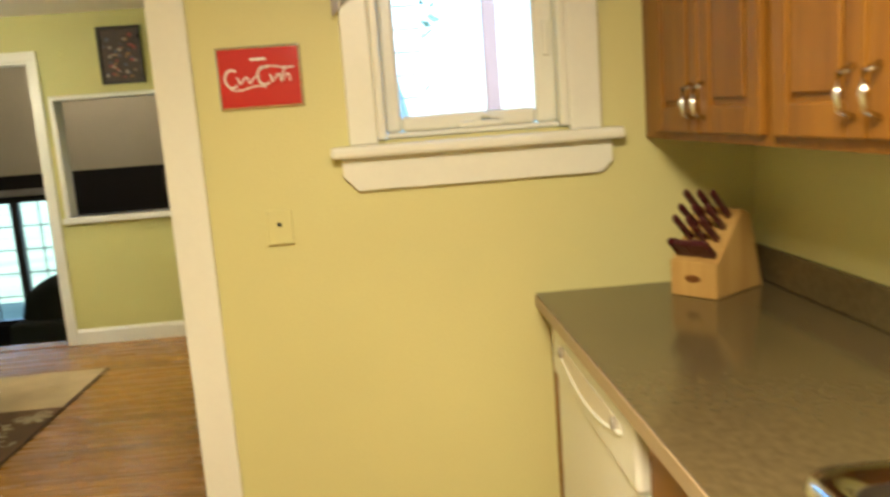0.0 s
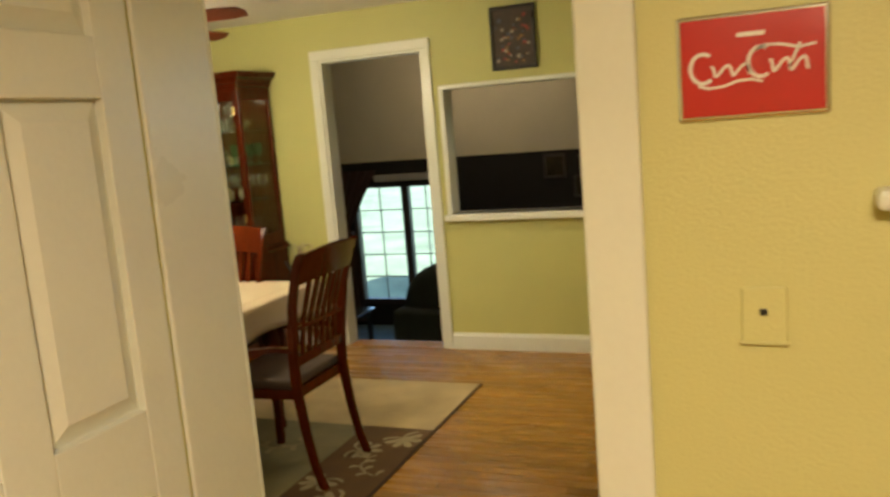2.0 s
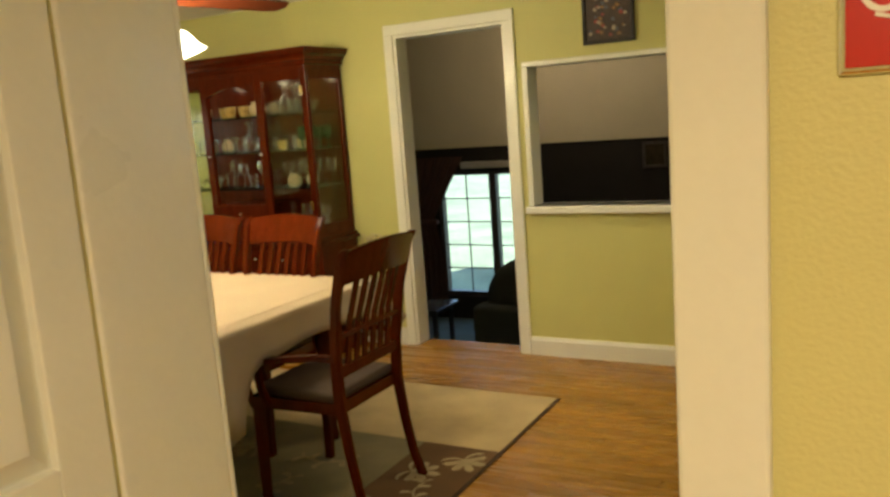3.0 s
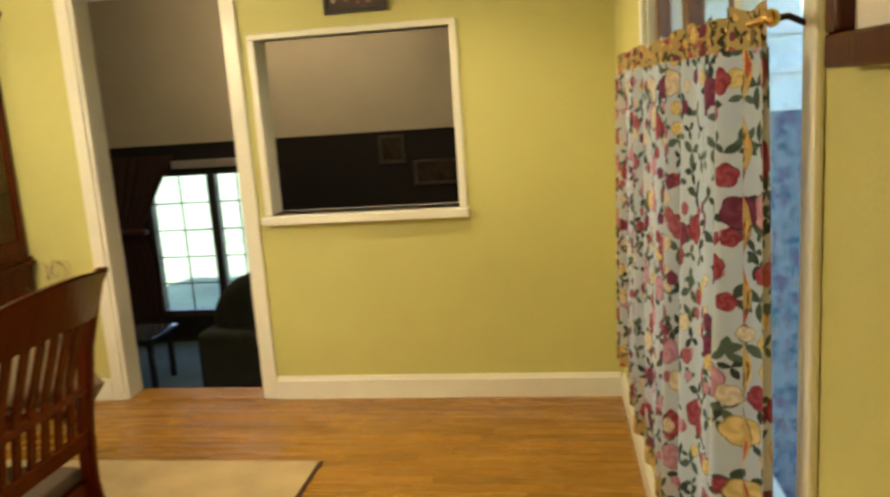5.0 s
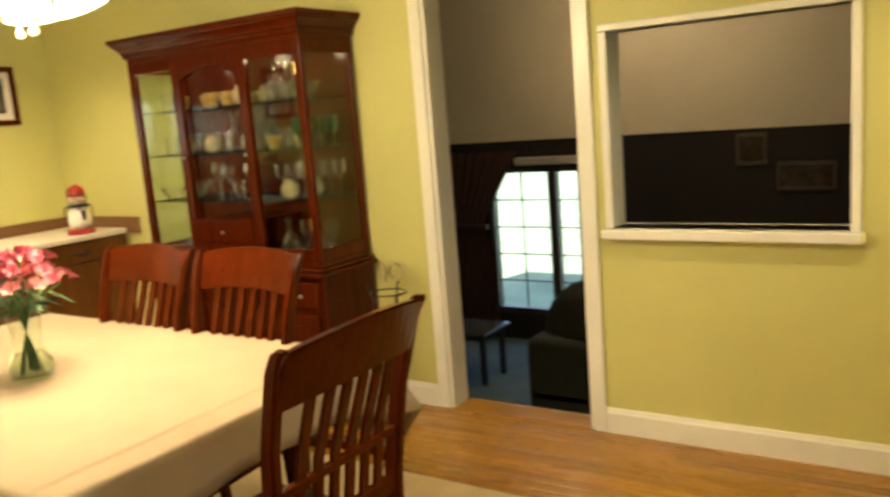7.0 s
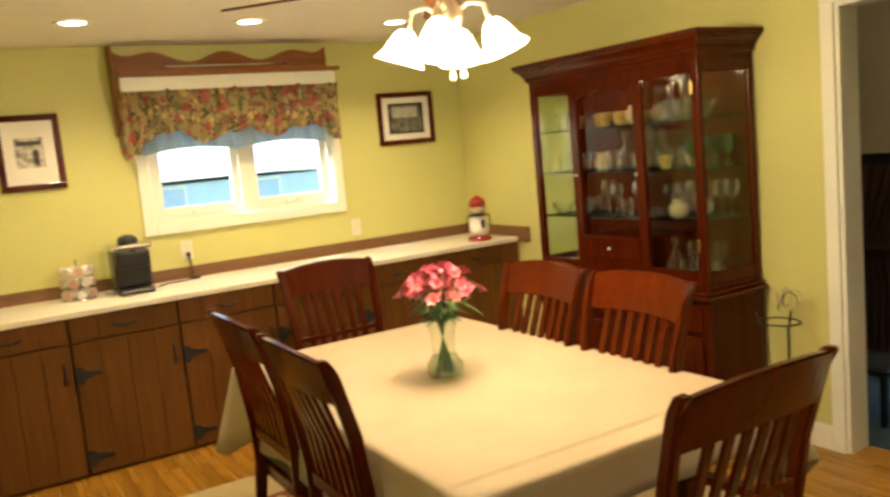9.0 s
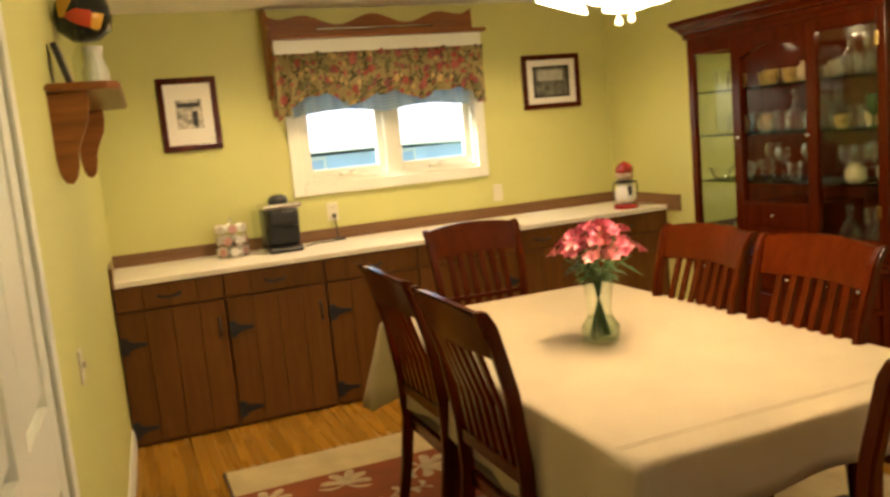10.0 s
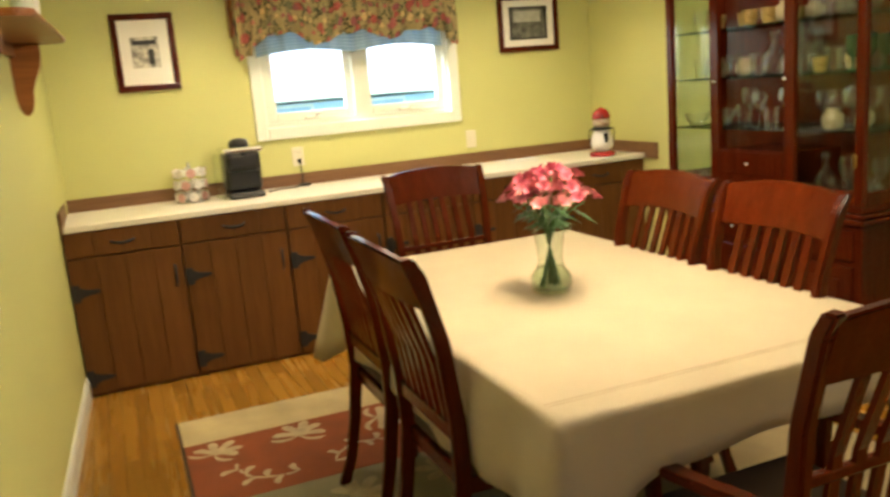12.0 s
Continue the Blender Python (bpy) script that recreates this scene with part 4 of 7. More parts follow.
def check(name, a, b, scale):
    mat = bpy.data.materials.new(name)
    mat.use_nodes = True
    n, l = mat.node_tree.nodes, mat.node_tree.links
    p, tc = n["Principled BSDF"], n.new("ShaderNodeTexCoord")
    w1, w2, mx = n.new("ShaderNodeTexWave"), n.new("ShaderNodeTexWave"), n.new("ShaderNodeMixRGB")
    w1.bands_direction, w2.bands_direction = "X", "Y"
    for w in (w1, w2):
        w.inputs["Scale"].default_value = scale
        l.new(tc.outputs["UV"], w.inputs["Vector"])
    add = n.new("ShaderNodeMath")
    l.new(w1.outputs["Fac"], add.inputs[0])
    l.new(w2.outputs["Fac"], add.inputs[1])
    half = n.new("ShaderNodeMath")
    half.operation = "MULTIPLY"
    half.inputs[1].default_value = 0.5
    l.new(add.outputs[0], half.inputs[0])
    l.new(half.outputs[0], mx.inputs[0])
    mx.inputs[1].default_value, mx.inputs[2].default_value = (*a, 1), (*b, 1)
    l.new(mx.outputs[0], p.inputs["Base Color"])
    p.inputs["Roughness"].default_value = 0.9
    t, mix = n.new("ShaderNodeBsdfTranslucent"), n.new("ShaderNodeMixShader")
    l.new(mx.outputs[0], t.inputs["Color"])
    mix.inputs[0].default_value = 0.4
    l.new(p.outputs[0], mix.inputs[1])
    l.new(t.outputs[0], mix.inputs[2])
    l.new(mix.outputs[0], n["Material Output"].inputs["Surface"])
    return mat


M_CHECK = check("blue_check", (0.10, 0.17, 0.24), (0.30, 0.36, 0.38), 14)

# right-hand window: white frame, two mullions, four lights
W1 = thing("window_1", (WX + 0.06, 4.87, 0.62), "white painted wide window behind café curtains", "window", kind="structure")
ya, yb, za, zb = 4.10, 5.70, 0.62, 2.10
part("window_frame", boxes(((WX + 0.005, ya, za), (WX + 0.115, ya + 0.025, zb)), ((WX + 0.005, yb - 0.025, za), (WX + 0.115, yb, zb)), ((WX + 0.005, ya + 0.025, zb - 0.025), (WX + 0.115, yb - 0.025, zb)), ((WX + 0.005, ya + 0.025, za), (WX + 0.115, yb - 0.025, za + 0.025))), M_WHITE, W1)
for a, b in ((ya - 0.052, ya), (yb, yb + 0.052)):
    part("casing_board", boxes(((WX - 0.012, a, za - 0.075), (WX, b, zb + 0.075)), bev=0.005), M_WHITE, W1)
part("head_casing", boxes(((WX - 0.02, ya, zb), (WX, yb, zb + 0.075)), bev=0.005), M_WHITE, W1)
part("window_sill", boxes(((WX - 0.03, ya - 0.001, za - 0.03), (WX + 0.004, yb + 0.001, za)), bev=0.006), M_WHITE, W1)
span = (yb - ya - 0.05) / 3
M_BROWNPAINT = surface("brown_sash_paint", (0.16, 0.07, 0.035), 0.4, vary=0.15)
for k in range(3):
    a, b = ya + 0.025 + span * k, ya + 0.025 + span * (k + 1)
    sash = part("sash", boxes(((WX + 0.03, a, za + 0.025), (WX + 0.07, a + 0.045, zb - 0.025)), ((WX + 0.03, b - 0.045, za + 0.025), (WX + 0.07, b, zb - 0.025)), ((WX + 0.03, a + 0.045, za + 0.025), (WX + 0.07, b - 0.045, za + 0.07)), ((WX + 0.03, a + 0.045, zb - 0.07), (WX + 0.07, b - 0.045, zb - 0.025)), bev=0.004), M_BROWNPAINT if k else M_WHITE, W1)
    g = part("pane", boxes(((WX + 0.048, a + 0.045, za + 0.07), (WX + 0.052, b - 0.045, zb - 0.07))), M_PANE, W1)
    g.visible_shadow = False

skew_right(W1)
C0, C1 = 4.10, 5.80
rod = thing("curtain_rod", (WX - 0.055, 4.87, 1.51), "brass café curtain rod on wall brackets", "curtain rod")
part("rod", tube(bmesh.new(), [(WX - 0.055, C0 - 0.03, 1.512), (WX - 0.055, 5.83, 1.512)], 0.005, 10), M_BRASS, rod, smooth=True)
for y in (C0 - 0.012, 5.815):
    part("bracket", tube(bmesh.new(), [(WX, y, 1.50), (WX - 0.03, y, 1.514), (WX - 0.055, y, 1.512)], 0.004, 8), M_BLACKIRON, rod, "dark iron bracket", True)
    part("bracket_plate", boxes(((WX - 0.004, y - 0.008, 1.475), (WX, y + 0.008, 1.525)), bev=0.002), M_BLACKIRON, rod)
for y in (C0 - 0.036, 5.836):
    part("finial", lathe(bmesh.new(), [(0.0, -0.011), (0.007, -0.008), (0.010, 0.0), (0.007, 0.008), (0.0, 0.011)], (WX - 0.055, y, 1.512), 14), M_BRASS, rod, "round brass finial", True)
skew_right(rod)

def fold(u, v):
    ph = 2 * math.pi * (11 * u + 0.35 * math.sin(7 * u) + 0.10 * v * math.sin(13 * u))
    return math.sin(ph) + 0.35 * math.sin(2.3 * ph + 1)
def curtain_at(u, v):
    z = 1.482 - v * (0.88 - 0.03 * math.sin(9 * u)) - 0.05 * u * v
    return (WX - 0.062 + (0.022 + 0.016 * v) * fold(u, v), C0 + (C1 - C0) * u, z)
curt = thing("cafe_curtain", (WX - 0.062, 4.9, 0.6), "gathered floral café curtain, red roses on pale blue grey", "curtain")
part("cloth", sheet(220, 24, curtain_at, 3.2, 0.9), M_CURTAIN, curt, smooth=True)
part("header", sheet(220, 5, lambda u, v: (WX - 0.062 + 0.014 * fold(u, 0) + 0.004 * math.sin(150 * u), C0 + (C1 - C0) * u, 1.532 - 0.050 * v + 0.005 * math.sin(150 * u) * (1 - v)), 3.2, 0.075), M_CURTRIM, curt, "gold floral gathered header", True)
for u0 in (0.0, 1.0):
    part("edge_trim", sheet(4, 60, lambda u, v: (WX - 0.075 + 0.006 * math.sin(60 * v) * u, C0 + (C1 - C0) * u0 + (-0.012 + 0.024 * u) * (1 if u0 else -1), 1.48 - 0.88 * v), 0.05, 0.86), M_CURTRIM, curt, "gold floral edging", True)
part("hem_trim", sheet(220, 3, lambda u, v: (curtain_at(u, 1)[0] - 0.002, curtain_at(u, 1)[1], curtain_at(u, 1)[2] + 0.015 - 0.05 * v), 3.2, 0.05), M_CURTRIM, curt, "gold floral hem", True)
skew_right(curt)
val1 = thing("window_valance", (WX - 0.05, 4.87, 1.8), "pale floral valance above the wide window", "valance")
part("cloth", sheet(160, 10, lambda u, v: (WX - 0.055 + 0.014 * math.sin(60 * u), 4.12 + 1.7 * u, 2.14 - v * (0.28 + 0.04 * math.cos(4 * math.pi * u))), 3.0, 0.4), M_CURTAIN, val1, smooth=True)

skew_right(val1)
pic = thing("framed_picture", (WX - 0.012, 3.80, 1.46), "dark wood framed print with a pale mat on the green wall", "picture")
PA, PB, PZ0, PZ1 = 3.60, 3.96, 1.452, 1.92
for it in (((WX - 0.032, PA, PZ0), (WX, PB, PZ0 + 0.034)), ((WX - 0.032, PA, PZ1 - 0.034), (WX, PB, PZ1)), ((WX - 0.032, PA, PZ0 + 0.034), (WX, PA + 0.034, PZ1 - 0.034)), ((WX - 0.032, PB - 0.034, PZ0 + 0.034), (WX, PB, PZ1 - 0.034))):
    part("frame_bar", boxes(it, bev=0.004), M_CHERRY, pic)
M_MAT = surface("white_mat_board", (0.78, 0.76, 0.70), 0.8, vary=0.03, bump=0.0)
part("mat_board", boxes(((WX - 0.014, PA + 0.034, PZ0 + 0.034), (WX - 0.004, PB - 0.034, PZ1 - 0.034))), M_MAT, pic, "white mat board")


def print_ink(name, light, dark, scale):
    return surface(name, light, 0.6, vary=0.5, scale=scale, fine=scale * 6, dark=dark, bump=0.0)


part("print", boxes(((WX - 0.017, PA + 0.10, PZ0 + 0.11), (WX - 0.014, PB - 0.10, PZ1 - 0.11))), print_ink("picture_ink_a", (0.3, 0.33, 0.25), (0.08, 0.10, 0.08), 18), pic, "greenish grey print")


skew_right(pic)


def wall_picture(name, y0, y1, z0, z1, ink, inner, label):
    """A framed print on the left wall (x = 0)."""
    t = thing(name, (0.012, (y0 + y1) / 2, z0), label, "picture", "framed prints")
    w = 0.036
    for it in (((0, y0, z0), (0.024, y1, z0 + w)), ((0, y0, z1 - w), (0.024, y1, z1)), ((0, y0, z0 + w), (0.024, y0 + w, z1 - w)), ((0, y1 - w, z0 + w), (0.024, y1, z1 - w))):
        part("frame_bar", boxes(it, bev=0.006), M_CHERRY, t)
    part("mat_board", boxes(((0.002, y0 + w, z0 + w), (0.010, y1 - w, z1 - w))), M_MAT, t, "white mat board")
    cy, cz = (y0 + y1) / 2, (z0 + z1) / 2
    iy, iz = inner
    part("print", boxes(((0.010, cy - iy, cz - iz), (0.012, cy + iy, cz + iz))), ink, t, "small grey print")
    return t


INK1 = print_ink("picture_ink_b", (0.55, 0.52, 0.45), (0.10, 0.09, 0.08), 30)
INK2 = print_ink("picture_ink_c", (0.16, 0.16, 0.13), (0.015, 0.018, 0.016), 22)
p1 = wall_picture("framed_print", 3.69, 4.03, 1.535, 1.962, INK1, (0.075, 0.085), "dark red wood framed black and white print with white mat")
part("title_bar", boxes(((0.012, 3.795, 1.79), (0.0135, 3.925, 1.815))), M_BLACK, p1, "dark lettering bar")
part("drawn_tower", boxes(((0.012, 3.875, 1.68), (0.0135, 3.905, 1.765))), M_BLACK, p1, "dark drawn figure of a building")
p2 = wall_picture("framed_print", 6.08, 6.535, 1.607, 1.978, INK2, (0.125, 0.095), "dark red wood framed dark landscape print with white mat")
part("inner_line", boxes(((0.0105, 6.165, 1.685), (0.0115, 6.45, 1.90))), M_BLACK, p2, "black inner border")
part("skyline", boxes(((0.012, 6.20, 1.80), (0.0135, 6.40, 1.872))), surface("pale_print_sky", (0.42, 0.42, 0.38), 0.6, vary=0.2, scale=20, bump=0.0), p2, "pale sky of the print")

# left window: casing, mullion, two casements with cranks
W2 = thing("window_2", (-0.05, 5.09, 1.2), "white painted twin casement window above the buffet", "window", kind="structure")
for nm, it in (("casing_board", ((0, 4.42, 1.19), (0.02, 4.492, 2.15))), ("casing_board", ((0, 5.696, 1.19), (0.02, 5.768, 2.15))), ("head_casing", ((0, 4.492, 2.09), (0.02, 5.696, 2.15))), ("window_sill", ((-0.002, 4.492, 1.19), (0.026, 5.696, 1.262)))):
    part(nm, boxes(it, bev=0.005), M_WHITE, W2)
part("window_frame", boxes(((-0.115, 4.491, 1.263), (-0.002, 4.515, 2.089)), ((-0.115, 5.675, 1.263), (-0.002, 5.699, 2.089)), ((-0.115, 4.515, 1.263), (-0.002, 5.675, 1.29)), ((-0.115, 4.515, 2.06), (-0.002, 5.675, 2.089)), ((-0.115, 5.055, 1.29), (-0.006, 5.125, 2.06))), M_WHITE, W2)
for a, b in ((4.515, 5.055), (5.125, 5.675)):
    s = part("sash", boxes(((-0.075, a, 1.29), (-0.03, a + 0.05, 2.06)), ((-0.075, b - 0.05, 1.29), (-0.03, b, 2.06)), ((-0.075, a + 0.05, 1.29), (-0.03, b - 0.05, 1.345)), ((-0.075, a + 0.05, 2.01), (-0.03, b - 0.05, 2.06)), bev=0.005), M_WHITE, W2)
    g = part("pane", boxes(((-0.055, a + 0.05, 1.345), (-0.051, b - 0.05, 2.01))), M_PANE, W2)
    g.visible_shadow = False
    m = (a + b) / 2
    cr = bmesh.new()
    box(cr, (-0.03, m - 0.05, 1.292), (0.0, m + 0.05, 1.318), 0.008)
    tube(cr, [(-0.005, m + 0.01, 1.312), (0.02, m + 0.03, 1.325), (0.03, m + 0.055, 1.322)], 0.006)
    part("crank", cr, M_WHITE, W2, "white window crank")

# pine shelf box with valance above it
vb = thing("valance_shelf", (0.09, 5.04, 2.1), "honey pine valance shelf with scalloped back over the window", "shelf")
V0, V1 = 4.335, 5.745
part("shelf_board", boxes(((0.0, V0, 2.135), (0.20, V1, 2.157)), bev=0.004), M_HONEY, vb)
bm = bmesh.new()
top = []
n = 60
for k in range(n + 1):
    y = V0 + 0.02 + (V1 - V0 - 0.04) * k / n
    f = abs(2 * k / n - 1)
    top.append((y, 2.262 + 0.030 * math.cos(6 * math.pi * (k / n - 0.5)) * (1 - f ** 6) + 0.045 * f ** 8))
prism(bm, [(top[0][0], 2.157)] + top + [(top[-1][0], 2.157)], "x", 0.012, 0.028)
part("scalloped_back", bm, M_HONEY, vb)
side = [(0.0, 1.80), (0.04, 1.80), (0.10, 1.86), (0.075, 1.96), (0.15, 2.03), (0.20, 2.13), (0.20, 2.19), (0.15, 2.22), (0.13, 2.29), (0.09, 2.325), (0.0, 2.325)]
for y in (V0, V1 - 0.018):
    part("side_bracket", prism(bmesh.new(), side, "y", y, y + 0.018), M_HONEY, vb)
part("plate_rail", tube(bmesh.new(), [(0.17, V0 + 0.30, 2.185), (0.17, V1 - 0.36, 2.185)], 0.006), M_CHROME, vb, "thin metal plate rail", True)
for k in range(3):
    part("cutout", lathe(bmesh.new(), [(0.0, -0.002), (0.030, -0.002), (0.030, 0.002), (0.0, 0.002)], (0, 0, 0), 16), M_WALL, vb, "heart-shaped cut-out showing the wall")
    ob = vb.children[-1]
    ob.matrix_parent_inverse = Matrix.Translation(-vb.location)
    ob.matrix_basis = pose(0.0295, 4.70 + 0.34 * k, 2.255, 0, 90, 0)
part("front_panel", boxes(((0.155, V0 + 0.03, 2.05), (0.17, V1 - 0.03, 2.132)), bev=0.004), M_WHITE, vb, "white painted front panel")

def valance_at(u, v):
    sw = abs(math.sin(3 * math.pi * u))
    low = 0.26 + 0.10 * (1 - sw) + 0.02 * math.sin(17 * u) + (0.05 if u < 0.06 or u > 0.94 else 0)
    puff = math.sin(math.pi * min(1, v * 1.02)) ** 0.8
    return (0.135 + 0.055 * puff * (0.7 + 0.3 * sw) + 0.018 * math.sin(95 * u + 2 * math.sin(11 * u)) + 0.014 * math.sin(41 * u + 5 * v), V0 + 0.02 + (V1 - V0 - 0.04) * u, 2.065 - v * low + 0.008 * math.sin(60 * u) * v)
bv = thing("balloon_valance", (0.15, 5.04, 1.75), "gathered floral balloon valance in tan and red", "valance")
part("cloth", sheet(200, 22, valance_at, 3.0, 0.5), M_VALANCE, bv, smooth=True)
part("under_layer", sheet(160, 8, lambda u, v: (0.105 + 0.010 * math.sin(70 * u), V0 + 0.12 + (V1 - V0 - 0.24) * u, 1.86 - v * (0.185 - 0.03 * abs(math.sin(2 * math.pi * u)))), 2.4, 0.2), M_CHECK, bv, "blue checked under-layer", True)
for y in (V0 + 0.02, V1 - 0.02):
    part("side_return", sheet(6, 14, lambda u, v: (0.015 + 0.13 * u, y + 0.008 * math.sin(20 * u + 6 * v), 2.06 - 0.37 * v), 0.15, 0.37), M_VALANCE, bv, smooth=True)

# outlets and switches
def plate(name, axis, at, label, kind, w=0.07, h=0.115):
    """A wall plate: axis is the outward direction, x or y."""
    t = thing(name, at, label, "outlet" if kind == "outlet" else "switch")
    x, y, z = at
    def bx(u0, u1, d0, d1, q0, q1):
        return ((x + d0, y + u0, z + q0), (x + d1, y + u1, z + q1)) if axis == "x" else ((x + u0, y + d0, z + q0), (x + u1, y + d1, z + q1))
    part("cover_plate", boxes(bx(-w / 2, w / 2, 0, 0.006, -h / 2, h / 2), bev=0.003), M_PLATE, t)
    if kind == "outlet":
        for dz in (-0.027, 0.027):
            s = part("socket", boxes(bx(-0.016, 0.016, 0.006, 0.008, dz - 0.013, dz + 0.013), bev=0.002), M_PLATE, t)
            for du in (-0.006, 0.006):
                part("slot", boxes(bx(du - 0.001, du + 0.001, 0.008, 0.0086, dz - 0.005, dz + 0.005)), M_BLACK, s)
    else:
        part("toggle", boxes(bx(-0.005, 0.005, 0.006, 0.018, -0.006, 0.012), bev=0.002), M_PLATE, t)
    return t


plate("wall_outlet", "x", (0.0, 4.655, 1.075), "cream double outlet above the worktop with a plug", "outlet")
plate("light_switch", "x", (0.0, 5.83, 1.065), "cream wall plate beside the window", "switch")
askew(plate("light_switch", "y", (2.52, NY, 0.93), "cream wall switch on the green wall", "switch", 0.07, 0.10))
cord = thing("power_cord", (0.06, 4.66, 0.9), "black plug and cord hanging to the worktop", "cord")
part("plug", boxes(((0.009, 4.645, 1.035), (0.035, 4.668, 1.062)), bev=0.005), M_BLACK, cord)
part("cable", tube(bmesh.new(), [(0.03, 4.657, 1.04), (0.045, 4.657, 1.0), (0.05, 4.66, 0.93), (0.08, 4.65, 0.905), (0.14, 4.60, 0.904), (0.13, 4.5, 0.904), (0.2, 4.42, 0.904)], 0.004), M_BLACK, cord, smooth=True)
part("adapter", boxes(((0.06, 4.63, 0.9), (0.12, 4.69, 0.915)), bev=0.005), M_BLACK, cord)

# coffee maker
cm = thing("coffee_maker", (0.25, 4.28, 0.9), "black single-cup coffee maker with a chrome-trimmed lid", "coffee maker")
K = (0.25, 4.27)
bm = bmesh.new()
box(bm, (K[0] - 0.13, K[1] - 0.10, 0.9), (K[0] + 0.13, K[1] + 0.10, 0.935), 0.02, 3)
part("base", bm, M_BLACK, cm)
bm = bmesh.new()
box(bm, (K[0] - 0.13, K[1] - 0.10, 0.935), (K[0] + 0.085, K[1] + 0.10, 1.17), 0.03, 3)
part("body", bm, M_BLACK, cm)
bm = bmesh.new()
box(bm, (K[0] - 0.12, K[1] - 0.095, 1.05), (K[0] + 0.12, K[1] + 0.095, 1.165), 0.03, 3)
part("brew_head", bm, M_BLACK, cm)
bm = bmesh.new()
box(bm, (K[0] - 0.13, K[1] - 0.112, 1.155), (K[0] + 0.125, K[1] + 0.112, 1.185), 0.012, 3)
part("lid_band", bm, M_CHROME, cm, "silver lid band")
part("lid_handle", lathe(bmesh.new(), [(0.055, 0.0), (0.06, 0.015), (0.05, 0.04), (0.025, 0.05), (0, 0.052)], (K[0], K[1], 1.183), 20), M_BLACK, cm, smooth=True)
bm = bmesh.new()
box(bm, (K[0] - 0.10, K[1] - 0.150, 0.9), (K[0] + 0.08, K[1] - 0.103, 1.15), 0.015, 3)
part("water_tank", bm, M_GLASS, cm, "clear water tank")

# pod carousel
pc = thing("pod_carousel", (0.2, 3.98, 0.9), "chrome wire carousel stacked with foil-topped coffee pods", "pod holder")
PC = (0.2, 3.985)
part("base", lathe(bmesh.new(), [(0.085, 0), (0.085, 0.008), (0.02, 0.012), (0, 0.012)], (PC[0], PC[1], 0.9), 24), M_CHROME, pc, smooth=True)
part("pole", tube(bmesh.new(), [(PC[0], PC[1], 0.905), (PC[0], PC[1], 1.13)], 0.006), M_CHROME, pc, smooth=True)
M_FOIL = [surface("pod_foil_" + c, col, 0.4, 0.3, vary=0.3, scale=60, bump=0.0) for c, col in (("white", (0.75, 0.72, 0.68)), ("pink", (0.62, 0.36, 0.33)), ("tan", (0.6, 0.52, 0.40)))]
M_PODW = surface("white_plastic", (0.78, 0.76, 0.72), 0.4, vary=0.03, bump=0.0)
for lev in range(3):
    z = 0.935 + 0.066 * lev
    for k in range(8):
        a = 2 * math.pi * (k + 0.5 * lev) / 8
        d = Vector((math.cos(a), math.sin(a), 0))
        pod = thing("coffee_pod", Vector((PC[0], PC[1], z)) + d * 0.045, "white coffee pod with a coloured foil lid", "coffee pod", "pods in the carousel")
        pod.rotation_euler = (radians(90), 0, a + radians(90))
        part("cup", lathe(bmesh.new(), [(0.017, 0), (0.018, 0.002), (0.0225, 0.043)], (0, 0, 0), 12), M_PODW, pod, smooth=True, local=True)
        part("foil_lid", lathe(bmesh.new(), [(0.0255, 0.043), (0.0255, 0.0455), (0, 0.046)], (0, 0, 0), 12), M_FOIL[(k * 7 + lev * 3) % 3], pod, "coloured foil lid", local=True)
    ring = [(PC[0] + 0.088 * math.cos(2 * math.pi * k / 20), PC[1] + 0.088 * math.sin(2 * math.pi * k / 20), z - 0.029) for k in range(21)]
    part("wire_ring", tube(bmesh.new(), ring, 0.002, 6), M_CHROME, pc, smooth=True)

# candy machine
cd = thing("candy_machine", (0.5, 6.53, 0.9), "small red and white candy dispenser with a glass globe", "candy dispenser")
G = (0.5, 6.53)
M_REDENAMEL = surface("red_enamel", (0.30, 0.018, 0.015), 0.2, vary=0.08, bump=0.0, coat=0.4)
part("foot", lathe(bmesh.new(), [(0.092, 0), (0.096, 0.008), (0.094, 0.028), (0.075, 0.036), (0.05, 0.038)], (*G, 0.9), 28), M_REDENAMEL, cd, smooth=True)
part("body", lathe(bmesh.new(), [(0.045, 0.036), (0.075, 0.060), (0.083, 0.090), (0.080, 0.125), (0.068, 0.175), (0.055, 0.200)], (*G, 0.9), 28), M_PODW, cd, "white rounded body", True)
part("chute", boxes(((G[0] + 0.05, G[1] - 0.028, 1.0), (G[0] + 0.082, G[1] + 0.004, 1.075)), bev=0.008), M_BLACK, cd, "dark dispensing chute")
part("collar", lathe(bmesh.new(), [(0.055, 0.196), (0.082, 0.200), (0.084, 0.208), (0.05, 0.214)], (*G, 0.9), 28), M_BLACK, cd, "dark collar ring", True)
for sy in (-1, 1):
    part("handle", tube(bmesh.new(), [(G[0], G[1] + sy * 0.07, 1.105), (G[0], G[1] + sy * 0.108, 1.100), (G[0], G[1] + sy * 0.112, 1.06), (G[0], G[1] + sy * 0.100, 0.99)], 0.004, 8), M_BLACK, cd, "thin black wire handle", True)
part("sweets", lathe(bmesh.new(), [(0.04, 0.214), (0.060, 0.228), (0.066, 0.25), (0.062, 0.275), (0, 0.278)], (*G, 0.9), 20), surface("mixed_sweets", (0.62, 0.52, 0.42), 0.4, vary=0.8, scale=70, dark=(0.30, 0.04, 0.03), bump=0.006), cd, "pale and red sweets", True)
